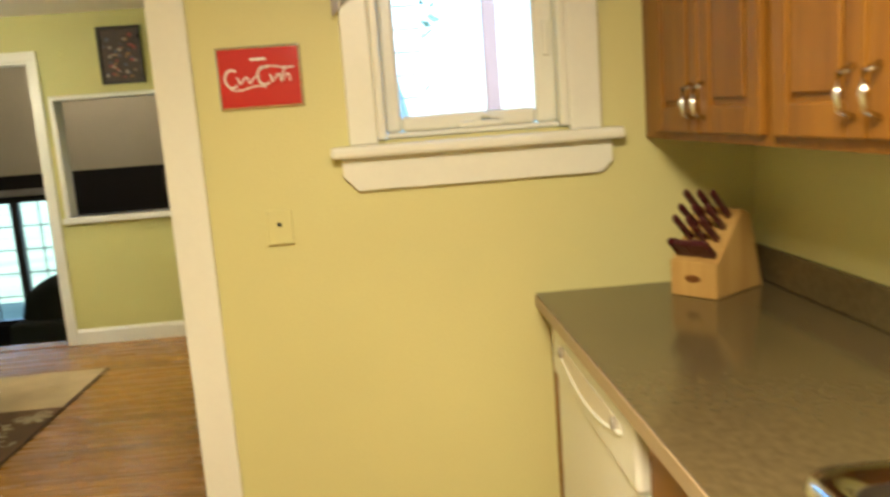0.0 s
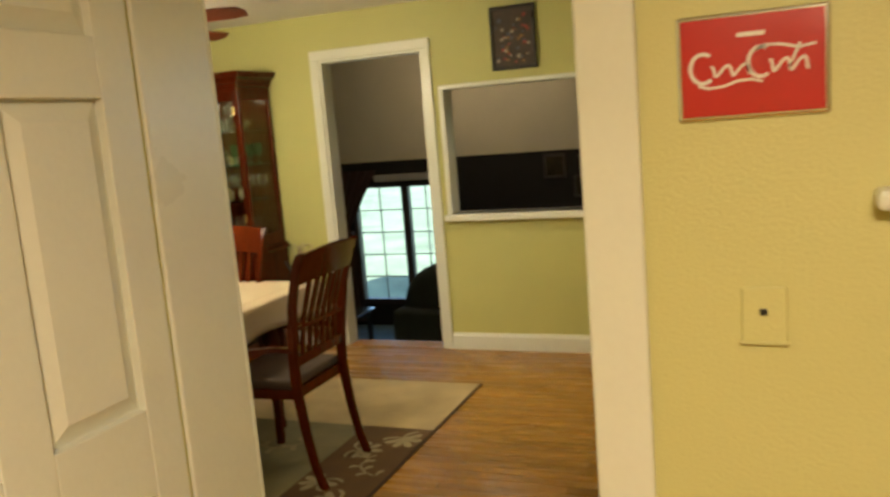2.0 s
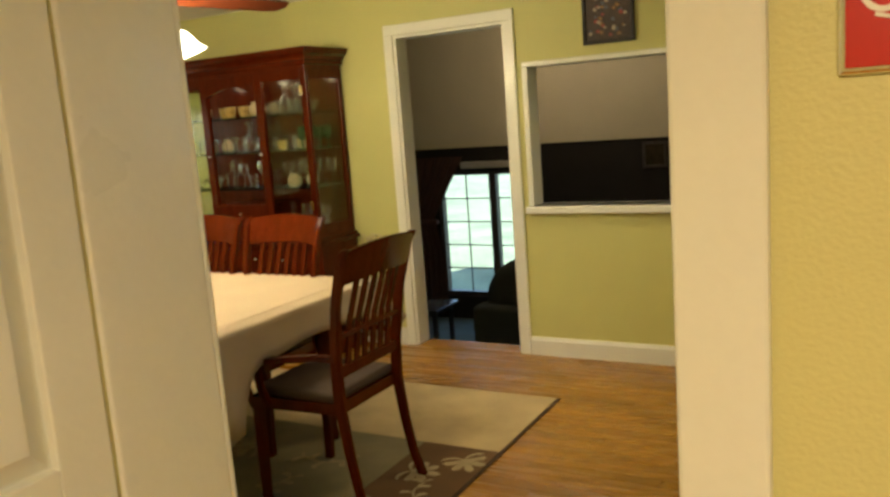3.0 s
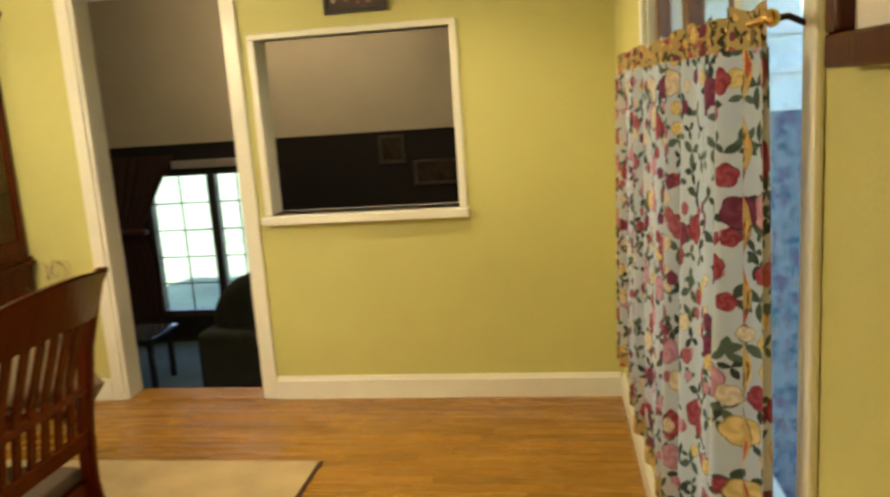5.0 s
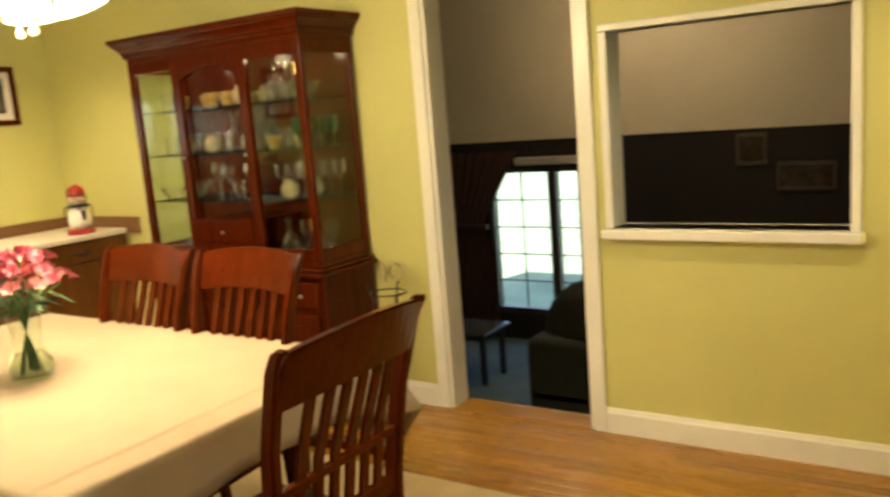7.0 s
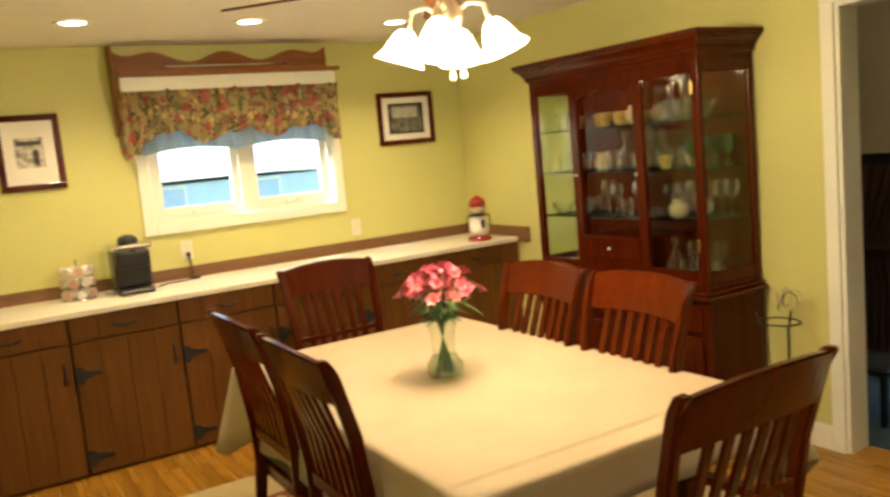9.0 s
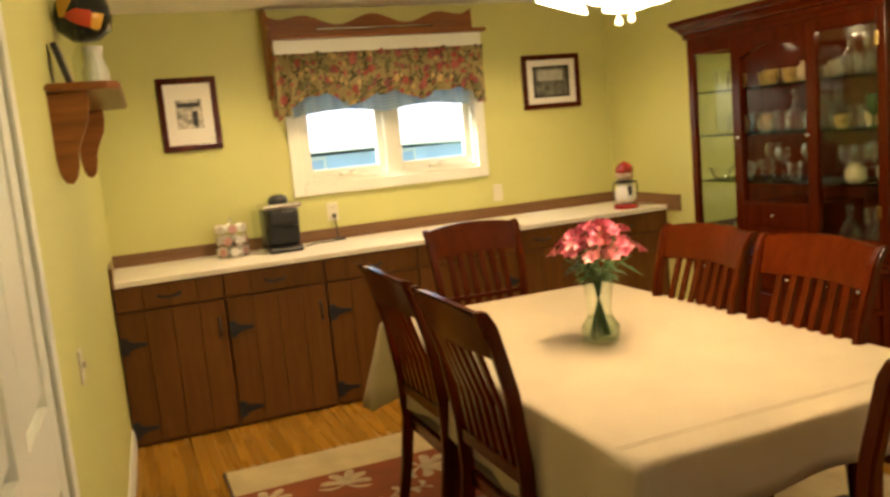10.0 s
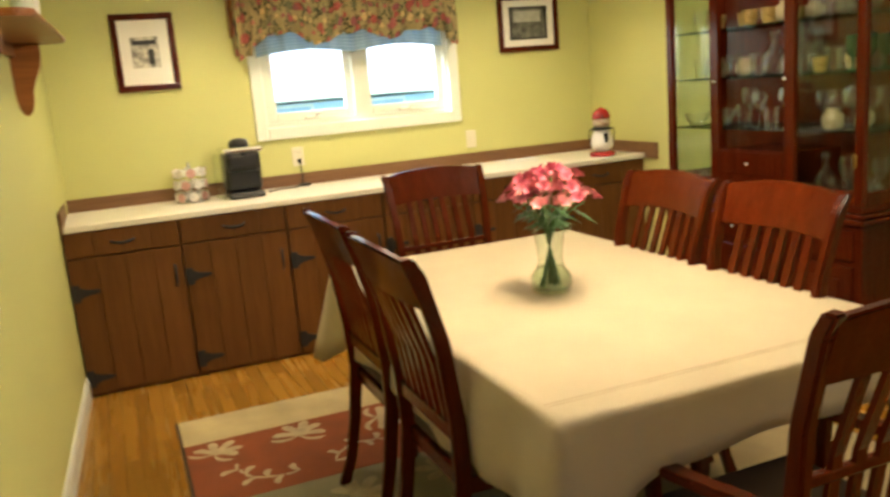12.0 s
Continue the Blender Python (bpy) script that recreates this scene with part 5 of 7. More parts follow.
part("globe", lathe(bmesh.new(), [(0.05, 0.213), (0.066, 0.232), (0.071, 0.258), (0.067, 0.286)], (*G, 0.9), 24, caps=False), M_CABGLASS, cd, "clear globe", True)
part("dome", lathe(bmesh.new(), [(0.066, 0.278), (0.068, 0.298), (0.060, 0.325), (0.040, 0.346), (0.016, 0.354), (0.013, 0.362), (0, 0.364)], (*G, 0.9), 28), M_REDENAMEL, cd, "red enamel dome lid", True)

cd.scale = (0.86, 0.86, 0.86)

# small shelf with keepsakes on the near wall
sh = thing("wall_shelf", (1.52, NY, 1.48), "honey wood wall shelf on scroll brackets", "shelf")
S0, S1, SZ = 1.16, 2.32, 1.735
top_edge = [(S0, NY), (S1, NY), (S1, NY + 0.17), (S1 - 0.05, NY + 0.215), (S0 + 0.05, NY + 0.215), (S0, NY + 0.17)]
bm = prism(bmesh.new(), top_edge, "z", SZ, SZ + 0.024)
bmesh.ops.bevel(bm, geom=bm.edges[:], offset=0.006, segments=2, affect="EDGES")
part("shelf_board", bm, M_HONEY, sh)
part("front_rail", boxes(((S0 + 0.06, NY + 0.006, SZ - 0.05), (S1 - 0.06, NY + 0.022, SZ)), bev=0.003), M_HONEY, sh)
scroll = [(NY, SZ), (NY + 0.114, SZ), (NY + 0.115, SZ - 0.045), (NY + 0.106, SZ - 0.095), (NY + 0.084, SZ - 0.140), (NY + 0.067, SZ - 0.185), (NY + 0.063, SZ - 0.230), (NY + 0.054, SZ - 0.265), (NY + 0.038, SZ - 0.284), (NY + 0.020, SZ - 0.280), (NY + 0.007, SZ - 0.255), (NY, SZ - 0.21)]
for x in (S0 + 0.08, S1 - 0.06):
    part("bracket", prism(bmesh.new(), scroll, "x", x, x + 0.022), M_HONEY, sh)
askew(sh)
kf = thing("keepsake_frame", (2.00, NY + 0.06, SZ + 0.024), "dark small picture frame leaning on the shelf", "picture frame")
bm = boxes(((-0.07, -0.010, 0.0), (0.07, 0.010, 0.16)), bev=0.003)
bmesh.ops.transform(bm, matrix=pose(2.00, NY + 0.060, SZ + 0.024, 14, 0, 0), verts=bm.verts[:])
part("frame", bm, M_BLACK, kf)
bm = boxes(((-0.055, 0.0105, 0.015), (0.055, 0.0125, 0.145)))
bmesh.ops.transform(bm, matrix=pose(2.00, NY + 0.060, SZ + 0.024, 14, 0, 0), verts=bm.verts[:])
part("photo", bm, surface("faded_print", (0.42, 0.38, 0.28), 0.5, vary=0.5, scale=30, bump=0.0), kf, "pale faded print")
askew(kf)
for x, d, k in ((1.86, 0.10, 1.15), (1.74, 0.135, 0.95)):
    askew(solid("glass_bottle", lathe(bmesh.new(), [(0.030 * k, 0), (0.034 * k, 0.012), (0.034 * k, 0.12), (0.014 * k, 0.17), (0.013 * k, 0.21), (0.018 * k, 0.218)], (x, NY + d, SZ + 0.024), 18), M_GLASS, "clear glass bottle on the wall shelf", "bottle", "bottles on the shelf", smooth=True))
askew(solid("white_jug", lathe(bmesh.new(), [(0.030, 0), (0.046, 0.025), (0.050, 0.10), (0.032, 0.16), (0.040, 0.20)], (1.56, NY + 0.12, SZ + 0.024), 20), M_PODW, "white china jug on the wall shelf", "jug", smooth=True))
M_LEADED = bpy.data.materials.new("mottled_glaze")
M_LEADED.use_nodes = True
ln, ll_ = M_LEADED.node_tree.nodes, M_LEADED.node_tree.links
lv, lr, lt = ln.new("ShaderNodeTexVoronoi"), ln.new("ShaderNodeValToRGB"), ln.new("ShaderNodeTexCoord")
lv.inputs["Scale"].default_value = 14
ll_.new(lt.outputs["Object"], lv.inputs["Vector"]), ll_.new(lv.outputs["Color"], lr.inputs[0]), ll_.new(lr.outputs[0], ln["Principled BSDF"].inputs["Base Color"])
lr.color_ramp.interpolation = "CONSTANT"
lr.color_ramp.elements[0].color, lr.color_ramp.elements[1].color = (0.012, 0.014, 0.012, 1), (0.42, 0.05, 0.02, 1)
lr.color_ramp.elements[1].position = 0.55
lr.color_ramp.elements.new(0.68).color = (0.55, 0.30, 0.04, 1)
ln["Principled BSDF"].inputs["Roughness"].default_value = 0.15
kb = thing("hanging_ornament", (1.66, NY, 2.06), "round glazed ornament in black, red and gold hung on the wall", "ornament")
part("bowl", lathe(bmesh.new(), [(0.0, -0.10), (0.05, -0.092), (0.095, -0.055), (0.105, 0.0), (0.092, 0.05), (0.05, 0.085), (0.02, 0.095), (0.0, 0.096)], (1.66, NY + 0.108, 2.06), 24), M_LEADED, kb, smooth=True)
part("hook", tube(bmesh.new(), [(1.66, NY, 2.20), (1.66, NY + 0.06, 2.205), (1.66, NY + 0.108, 2.15)], 0.005), M_BLACKIRON, kb, smooth=True)
askew(kb)

# mosaic picture over the pass-through
ar = thing("mosaic_panel", (4.43, FY, 1.84), "dark framed mosaic panel with red and cream flecks", "picture")
part("frame", boxes(((4.285, FY - 0.025, 1.835), (4.58, FY, 1.855)), ((4.285, FY - 0.025, 2.205), (4.58, FY, 2.225)), ((4.285, FY - 0.025, 1.855), (4.305, FY, 2.205)), ((4.56, FY - 0.025, 1.855), (4.58, FY, 2.205)), bev=0.004), M_BLACK, ar)
part("panel", boxes(((4.305, FY - 0.014, 1.855), (4.56, FY - 0.002, 2.205))), surface("dark_panel_paint", (0.05, 0.03, 0.02), 0.4, vary=0.6, scale=14), ar)
mrng = random.Random(3)
flecks = [surface("fleck_" + k, c, 0.35, vary=0.2, bump=0.0) for k, c in (("red", (0.30, 0.04, 0.03)), ("cream", (0.42, 0.36, 0.24)), ("ochre", (0.30, 0.16, 0.04)), ("slate", (0.08, 0.10, 0.12)))]
for k in range(46):
    x, z, r = mrng.uniform(4.325, 4.54), mrng.uniform(1.875, 2.17), mrng.uniform(0.006, 0.016)
    a0 = mrng.uniform(0, 6)
    bm = prism(bmesh.new(), [(x + r * mrng.uniform(0.6, 1.2) * math.cos(a0 + i * 1.26), z + r * mrng.uniform(0.6, 1.2) * math.sin(a0 + i * 1.26)) for i in range(5)], "y", FY - 0.018 - 0.0001 * k, FY - 0.0135)
    part("mosaic_fleck", bm, flecks[k % 4], ar)

# recessed lights
M_LAMPGLOW = glow("lamp_disc", (1, 0.86, 0.62), 3.0)
for x, y in CANS:
    c = thing("recessed_light", (x, y, CEIL), "round recessed ceiling light, switched on", "ceiling light", "recessed lights")
    part("trim_ring", lathe(bmesh.new(), [(0.062, -0.004), (0.085, -0.006), (0.095, 0.0), (0.062, 0.0)], (x, y, CEIL), 28, caps=False), M_WHITE, c, smooth=True)
    part("lamp_disc", lathe(bmesh.new(), [(0.0, -0.003), (0.061, -0.003), (0.061, -0.0005)], (x, y, CEIL), 24), M_LAMPGLOW, c, "glowing lamp face")

# ceiling fan with a four-light kit
cf = thing("ceiling_fan", (*CHANDELIER, CEIL), "ceiling fan with reddish blades and four bell glass shades, lit", "ceiling fan")
cx, cy = CHANDELIER
part("canopy", lathe(bmesh.new(), [(0.07, 0.0), (0.065, -0.03), (0.03, -0.05), (0.012, -0.055), (0.012, -0.075)], (cx, cy, CEIL), 24), M_NICKEL, cf, smooth=True)
part("motor", lathe(bmesh.new(), [(0.012, -0.07), (0.09, -0.085), (0.12, -0.11), (0.12, -0.16), (0.08, -0.19), (0.05, -0.2)], (cx, cy, CEIL), 28), M_NICKEL, cf, smooth=True)
M_BLADE = wood("fan_blade_wood", (0.11, 0.025, 0.007), (0.06, 0.013, 0.004), 0.35, "x", 0.3, 0.05)
for k in range(5):
    a = 78 + 72 * k
    m = Matrix.Translation((cx, cy, CEIL - 0.225)) @ pose(0, 0, 0, 0, 0, a) @ pose(0, 0, 0, -12, 0, 0)
    bm = prism(bmesh.new(), [(0.17, -0.05), (0.25, -0.062), (0.70, -0.070), (0.78, -0.055), (0.80, 0.0), (0.78, 0.055), (0.70, 0.070), (0.25, 0.062), (0.17, 0.05)], "z", -0.004, 0.004)
    b = part("blade", bm, M_BLADE, cf, "reddish wood fan blade")
    b.matrix_parent_inverse = Matrix.Translation(-cf.location)
    b.matrix_basis = m
    arm = part("blade_arm", boxes(((0.09, -0.02, 0.004), (0.22, 0.02, 0.010)), bev=0.002), M_NICKEL, cf)
    arm.matrix_parent_inverse = Matrix.Translation(-cf.location)
    arm.matrix_basis = m
part("light_stem", lathe(bmesh.new(), [(0.05, -0.2), (0.045, -0.25), (0.035, -0.30), (0.055, -0.35), (0.035, -0.40), (0.015, -0.42), (0.0, -0.43)], (cx, cy, CEIL), 20), M_NICKEL, cf, smooth=True)
M_SHADE = bpy.data.materials.new("frosted_shade")
M_SHADE.use_nodes = True
pn = M_SHADE.node_tree.nodes["Principled BSDF"]
pn.inputs["Base Color"].default_value = (0.9, 0.86, 0.78, 1)
pn.inputs["Roughness"].default_value = 0.4
pn.inputs["Emission Color"].default_value = (1, 0.86, 0.60, 1)
pn.inputs["Emission Strength"].default_value = 2.4
for k in range(4):
    a = radians(45 + 90 * k)
    d = Vector((math.cos(a), math.sin(a), 0))
    c0 = Vector((cx, cy, CEIL - 0.345))
    part("light_arm", tube(bmesh.new(), [c0 + d * 0.02, c0 + d * 0.07 + Vector((0, 0, 0.03)), c0 + d * 0.12 + Vector((0, 0, 0.02)), c0 + d * 0.135 + Vector((0, 0, -0.04))], 0.008), M_NICKEL, cf, smooth=True)
    bm = lathe(bmesh.new(), [(0.022, 0.0), (0.036, -0.016), (0.050, -0.046), (0.060, -0.075), (0.084, -0.104), (0.081, -0.107), (0.056, -0.077), (0.046, -0.046), (0.032, -0.018), (0.016, -0.004)], (0, 0, 0), 24, caps=False)
    bmesh.ops.transform(bm, matrix=Matrix.Translation(c0 + d * 0.14 + Vector((0, 0, -0.035))) @ Matrix.Rotation(radians(-20), 4, Vector((-d.y, d.x, 0))), verts=bm.verts[:])
    s = part("shade", bm, M_SHADE, cf, "glowing frosted bell glass shade", True)
    s.visible_shadow = False
for dx in (-0.03, 0.035):
    part("pull_chain", tube(bmesh.new(), [(cx + dx, cy + 0.02, CEIL - 0.40), (cx + dx, cy + 0.02, CEIL - 0.52)], 0.0015, 6), M_NICKEL, cf, smooth=True)
    part("chain_knob", lathe(bmesh.new(), [(0.0, -0.035), (0.010, -0.03), (0.012, -0.02), (0.007, -0.006), (0.003, 0.0)], (cx + dx, cy + 0.02, CEIL - 0.52), 10), M_PODW, cf, "cream pull knob", True)

# vase of pink lilies
VX, VY, VZ = 2.80, 4.815, 0.772
vs = thing("flower_vase", (VX, VY, VZ), "clear glass vase with pink alstroemeria on the table", "vase")
part("glass", lathe(bmesh.new(), [(0.045, 0.0), (0.060, 0.006), (0.068, 0.03), (0.064, 0.055), (0.046, 0.08), (0.040, 0.10), (0.043, 0.15), (0.052, 0.215), (0.049, 0.215), (0.040, 0.15), (0.037, 0.10), (0.043, 0.08), (0.060, 0.055), (0.063, 0.03), (0.055, 0.012), (0.0, 0.010)], (VX, VY, VZ), 28), M_GLASS, vs, smooth=True)
part("water", lathe(bmesh.new(), [(0.0, 0.0115), (0.054, 0.013), (0.0625, 0.03), (0.0595, 0.055), (0.0425, 0.08), (0.0, 0.085)], (VX, VY, VZ), 24), pane_glass("water", (0.88, 0.94, 0.84)), vs, "water", True)
frng = random.Random(11)
M_STEM = surface("stem_green", (0.07, 0.16, 0.03), 0.5, vary=0.2)
M_LEAF = surface("leaf_green", (0.055, 0.14, 0.025), 0.45, vary=0.3, scale=30)
M_PETAL = [surface("petal_" + n_, c, 0.5, vary=0.25, scale=60, bump=0.0) for n_, c in (("pink", (0.62, 0.13, 0.19)), ("rose", (0.50, 0.075, 0.14)), ("pale", (0.72, 0.25, 0.28)))]
stems, leaves = bmesh.new(), bmesh.new()
heads = []
for k in range(20):
    a, r = frng.uniform(0, 6.283), 0.135 * math.sqrt(frng.uniform(0.02, 1))
    h = 0.345 + frng.uniform(-0.035, 0.045) - 0.35 * r
    tip = Vector((VX + r * math.cos(a), VY + r * math.sin(a), VZ + h))
    foot = Vector((VX - 0.3 * r * math.cos(a), VY - 0.3 * r * math.sin(a), VZ + 0.02))
    neck = Vector((VX + 0.12 * r * math.cos(a), VY + 0.12 * r * math.sin(a), VZ + 0.2))
    tube(stems, [foot, neck, neck.lerp(tip, 0.6) + Vector((0, 0, 0.01)), tip], 0.0025, 5)
    heads.append((tip, a, r))
    for q in range(3):
        p0 = neck.lerp(tip, 0.15 + 0.25 * q)
        b = a + frng.uniform(-1.4, 1.4)
        d = Vector((math.cos(b), math.sin(b), 0.1 - 0.35 * q * 0.5))
        L, W = frng.uniform(0.05, 0.085), 0.009
        sd = d.cross(Vector((0, 0, 1))).normalized()
        v = [leaves.verts.new(c) for c in (p0, p0 + d * L * 0.4 + sd * W, p0 + d * L + Vector((0, 0, -0.02)), p0 + d * L * 0.4 - sd * W, p0 + d * L * 0.4 + Vector((0, 0, 0.004)))]
        for x, y, z in ((0, 1, 4), (1, 2, 4), (2, 3, 4), (3, 0, 4)):
            leaves.faces.new((v[x], v[y], v[z]))
part("stems", stems, M_STEM, vs, "green stems", True)
part("leaves", leaves, M_LEAF, vs, "narrow green leaves")
for tip, a, r in heads:
    bm = bmesh.new()
    for f in range(3):
        b = a + f * 2.1 + frng.uniform(-0.4, 0.4)
        axis = Vector((0.75 * math.cos(b), 0.75 * math.sin(b), 0.75)).normalized()
        c = tip + axis * 0.012 + Vector((0.018 * math.cos(b), 0.018 * math.sin(b), 0))
        s = axis.cross(Vector((0, 0, 1))).normalized()
        u = s.cross(axis)
        for q in range(6):
            g = q * 1.047 + f
            out = math.cos(g) * s + math.sin(g) * u
            side_ = math.cos(g + 1.57) * s + math.sin(g + 1.57) * u
            L, W = frng.uniform(0.020, 0.026), 0.010
            v = [bm.verts.new(x) for x in (c, c + out * L * 0.55 + axis * 0.022 + side_ * W, c + out * L * 1.15 + axis * 0.020, c + out * L * 0.55 + axis * 0.022 - side_ * W, c + out * L * 0.6 + axis * 0.016)]
            for x, y, z in ((0, 1, 4), (1, 2, 4), (2, 3, 4), (3, 0, 4)):
                bm.faces.new((v[x], v[y], v[z]))
    part("blossom", bm, M_PETAL[frng.randrange(3)], vs, "pink lily blossom", True)

# glassware in the china cabinet
M_WARE = bpy.data.materials.new("cut_glass")
M_WARE.use_nodes = True
n_, l_ = M_WARE.node_tree.nodes, M_WARE.node_tree.links
clear, gloss_, white, m1, m2, fr_ = n_.new("ShaderNodeBsdfTransparent"), n_.new("ShaderNodeBsdfGlossy"), n_["Principled BSDF"], n_.new("ShaderNodeMixShader"), n_.new("ShaderNodeMixShader"), n_.new("ShaderNodeLayerWeight")
white.inputs["Base Color"].default_value, white.inputs["Roughness"].default_value = (0.75, 0.75, 0.66, 1), 0.15
gloss_.inputs["Roughness"].default_value = 0.09
fr_.inputs["Blend"].default_value = 0.33
m1.inputs[0].default_value = 0.022
l_.new(clear.outputs[0], m1.inputs[1]), l_.new(white.outputs[0], m1.inputs[2])
l_.new(fr_.outputs["Facing"], m2.inputs[0]), l_.new(m1.outputs[0], m2.inputs[1]), l_.new(gloss_.outputs[0], m2.inputs[2])
l_.new(m2.outputs[0], n_["Material Output"].inputs["Surface"])
M_GREENWARE = surface("green_glaze", (0.035, 0.07, 0.025), 0.12, vary=0.2, bump=0.0)
M_GOLDWARE = surface("gilt_china", (0.36, 0.25, 0.07), 0.3, vary=0.35, scale=40, bump=0.0)
M_IVORY = surface("ivory_china", (0.40, 0.33, 0.19), 0.25, vary=0.1, bump=0.0)
WARE = {
    "wine_glass": ([(0.032, 0), (0.030, 0.003), (0.005, 0.008), (0.004, 0.075), (0.018, 0.09), (0.036, 0.12), (0.038, 0.15), (0.033, 0.18)], M_WARE, "clear stemmed wine glass in the china cabinet", "wine glass"),
    "tumbler": ([(0.030, 0), (0.031, 0.004), (0.034, 0.05), (0.038, 0.10)], M_WARE, "clear cut-glass tumbler in the china cabinet", "tumbler"),
    "decanter": ([(0.045, 0), (0.05, 0.01), (0.05, 0.08), (0.03, 0.11), (0.014, 0.13), (0.014, 0.16), (0.02, 0.165), (0.022, 0.185), (0.008, 0.2), (0, 0.2)], M_WARE, "clear glass decanter with a stopper", "decanter"),
    "glass_bowl": ([(0.03, 0), (0.035, 0.005), (0.06, 0.04), (0.075, 0.075)], M_WARE, "clear cut-glass bowl in the china cabinet", "bowl"),
    "gilt_cup": ([(0.022, 0), (0.024, 0.004), (0.034, 0.03), (0.036, 0.07)], M_GOLDWARE, "small gilt china cup in the china cabinet", "cup"),
    "green_goblet": ([(0.030, 0), (0.028, 0.004), (0.005, 0.01), (0.005, 0.05), (0.022, 0.065), (0.030, 0.09), (0.028, 0.14)], M_GREENWARE, "green glass goblet in the china cabinet", "goblet"),
    "ivory_jar": ([(0.03, 0), (0.045, 0.02), (0.045, 0.06), (0.025, 0.08), (0.03, 0.09)], M_IVORY, "ivory china jar in the china cabinet", "jar"),
}
ware_mesh = {}
for k, (prof, mat, *_x) in WARE.items():
    bm = lathe(bmesh.new(), prof, (0, 0, 0), 14)
    bmesh.ops.delete(bm, geom=[f for f in bm.faces if len(f.verts) > 4 and f.calc_center_median().z > 0.03], context="FACES_ONLY")
    ware_mesh[k] = mesh(k, bm, mat, True)
ROWS_W = [
    (0.811, (BAYS[4] + 0.03, X1 - 0.05), ["decanter", "glass_bowl", "wine_glass", "glass_bowl"]),
    (0.811, (X0 + 0.06, BAYS[1]), ["glass_bowl", "ivory_jar"]),
    (1.115, (BAYS[2] + 0.04, BAYS[3] - 0.03), ["wine_glass", "wine_glass", "tumbler", "wine_glass"]),
    (1.115, (BAYS[4] + 0.02, X1 - 0.05), ["wine_glass", "ivory_jar", "wine_glass", "wine_glass", "wine_glass"]),
    (1.115, (X0 + 0.06, BAYS[1]), ["glass_bowl", "tumbler"]),
    (1.36, (BAYS[2] + 0.04, BAYS[3] - 0.03), ["tumbler", "tumbler", "decanter", "decanter"]),
    (1.36, (BAYS[4] + 0.02, X1 - 0.05), ["gilt_cup", "tumbler", "tumbler", "green_goblet", "green_goblet"]),
    (1.36, (X0 + 0.06, BAYS[1]), ["tumbler", "ivory_jar"]),
    (1.595, (BAYS[2] + 0.04, BAYS[3] - 0.03), ["gilt_cup", "gilt_cup", "ivory_jar"]),
    (1.595, (BAYS[4] + 0.02, X1 - 0.05), ["tumbler", "decanter", "tumbler", "wine_glass", "glass_bowl"]),
    (1.595, (X0 + 0.06, BAYS[1]), ["tumbler", "gilt_cup"]),
]
wrng = random.Random(5)
for z, (xa, xb), kinds in ROWS_W:
    for row, dy in ((0, 0.11), (1, 0.25)):
        for k, kind in enumerate(kinds):
            x = xa + (xb - xa) * (k + 0.5) / len(kinds) + wrng.uniform(-0.012, 0.012)
            if row and wrng.random() < 0.35:
                continue
            ob = new(kind, ware_mesh[kind])
            ob.location = (x + 0.03 * row, Y0 + dy + wrng.uniform(-0.015, 0.015), z)
            s = wrng.uniform(0.92, 1.08)
            ob.scale = (s, s, s)
            tagged(ob, WARE[kind][2], WARE[kind][3], "glassware in the china cabinet")
for k in (0, 2, 4):
    lamp("cabinet_light", "POINT", pose((BAYS[k] + BAYS[k + 1]) / 2, Y0 + 0.17, 1.83), 0.30, WARM, radius=0.03)

# wire plant stand beside the cabinet
ws = thing("wire_plant_stand", (2.80, 6.62, 0.0), "curled wrought-iron wire plant stand beside the cabinet", "plant stand")
WSX, WSY = 2.80, 6.63
for k in range(3):
    a = radians(90 + 120 * k)
    part("leg", tube(bmesh.new(), [(WSX + 0.13 * math.cos(a), WSY + 0.10 * math.sin(a), 0.0), (WSX + 0.07 * math.cos(a), WSY + 0.06 * math.sin(a), 0.3), (WSX + 0.08 * math.cos(a), WSY + 0.07 * math.sin(a), 0.6), (WSX + 0.11 * math.cos(a), WSY + 0.09 * math.sin(a), 0.66)], 0.004, 6), M_BLACKIRON, ws, smooth=True)
for z, r in ((0.3, 0.07), (0.62, 0.095)):
    part("ring", tube(bmesh.new(), [(WSX + r * math.cos(2 * math.pi * q / 18), WSY + r * 0.85 * math.sin(2 * math.pi * q / 18), z) for q in range(19)], 0.004, 6), M_BLACKIRON, ws, smooth=True)
for k in range(5):
    a = radians(-60 + 50 * k)
    pts = []
    for q in range(16):
        th = q / 15 * 5.0
        rr = 0.075 * (1 - q / 22)
        pts.append((WSX + 0.05 * math.cos(a) + math.cos(a) * rr * math.sin(th), WSY + 0.04 * math.sin(a) + math.sin(a) * rr * 0.8 * math.sin(th), 0.68 + rr * (1 - math.cos(th))))
    part("curl", tube(bmesh.new(), pts, 0.003, 6), M_NICKEL, ws, smooth=True)


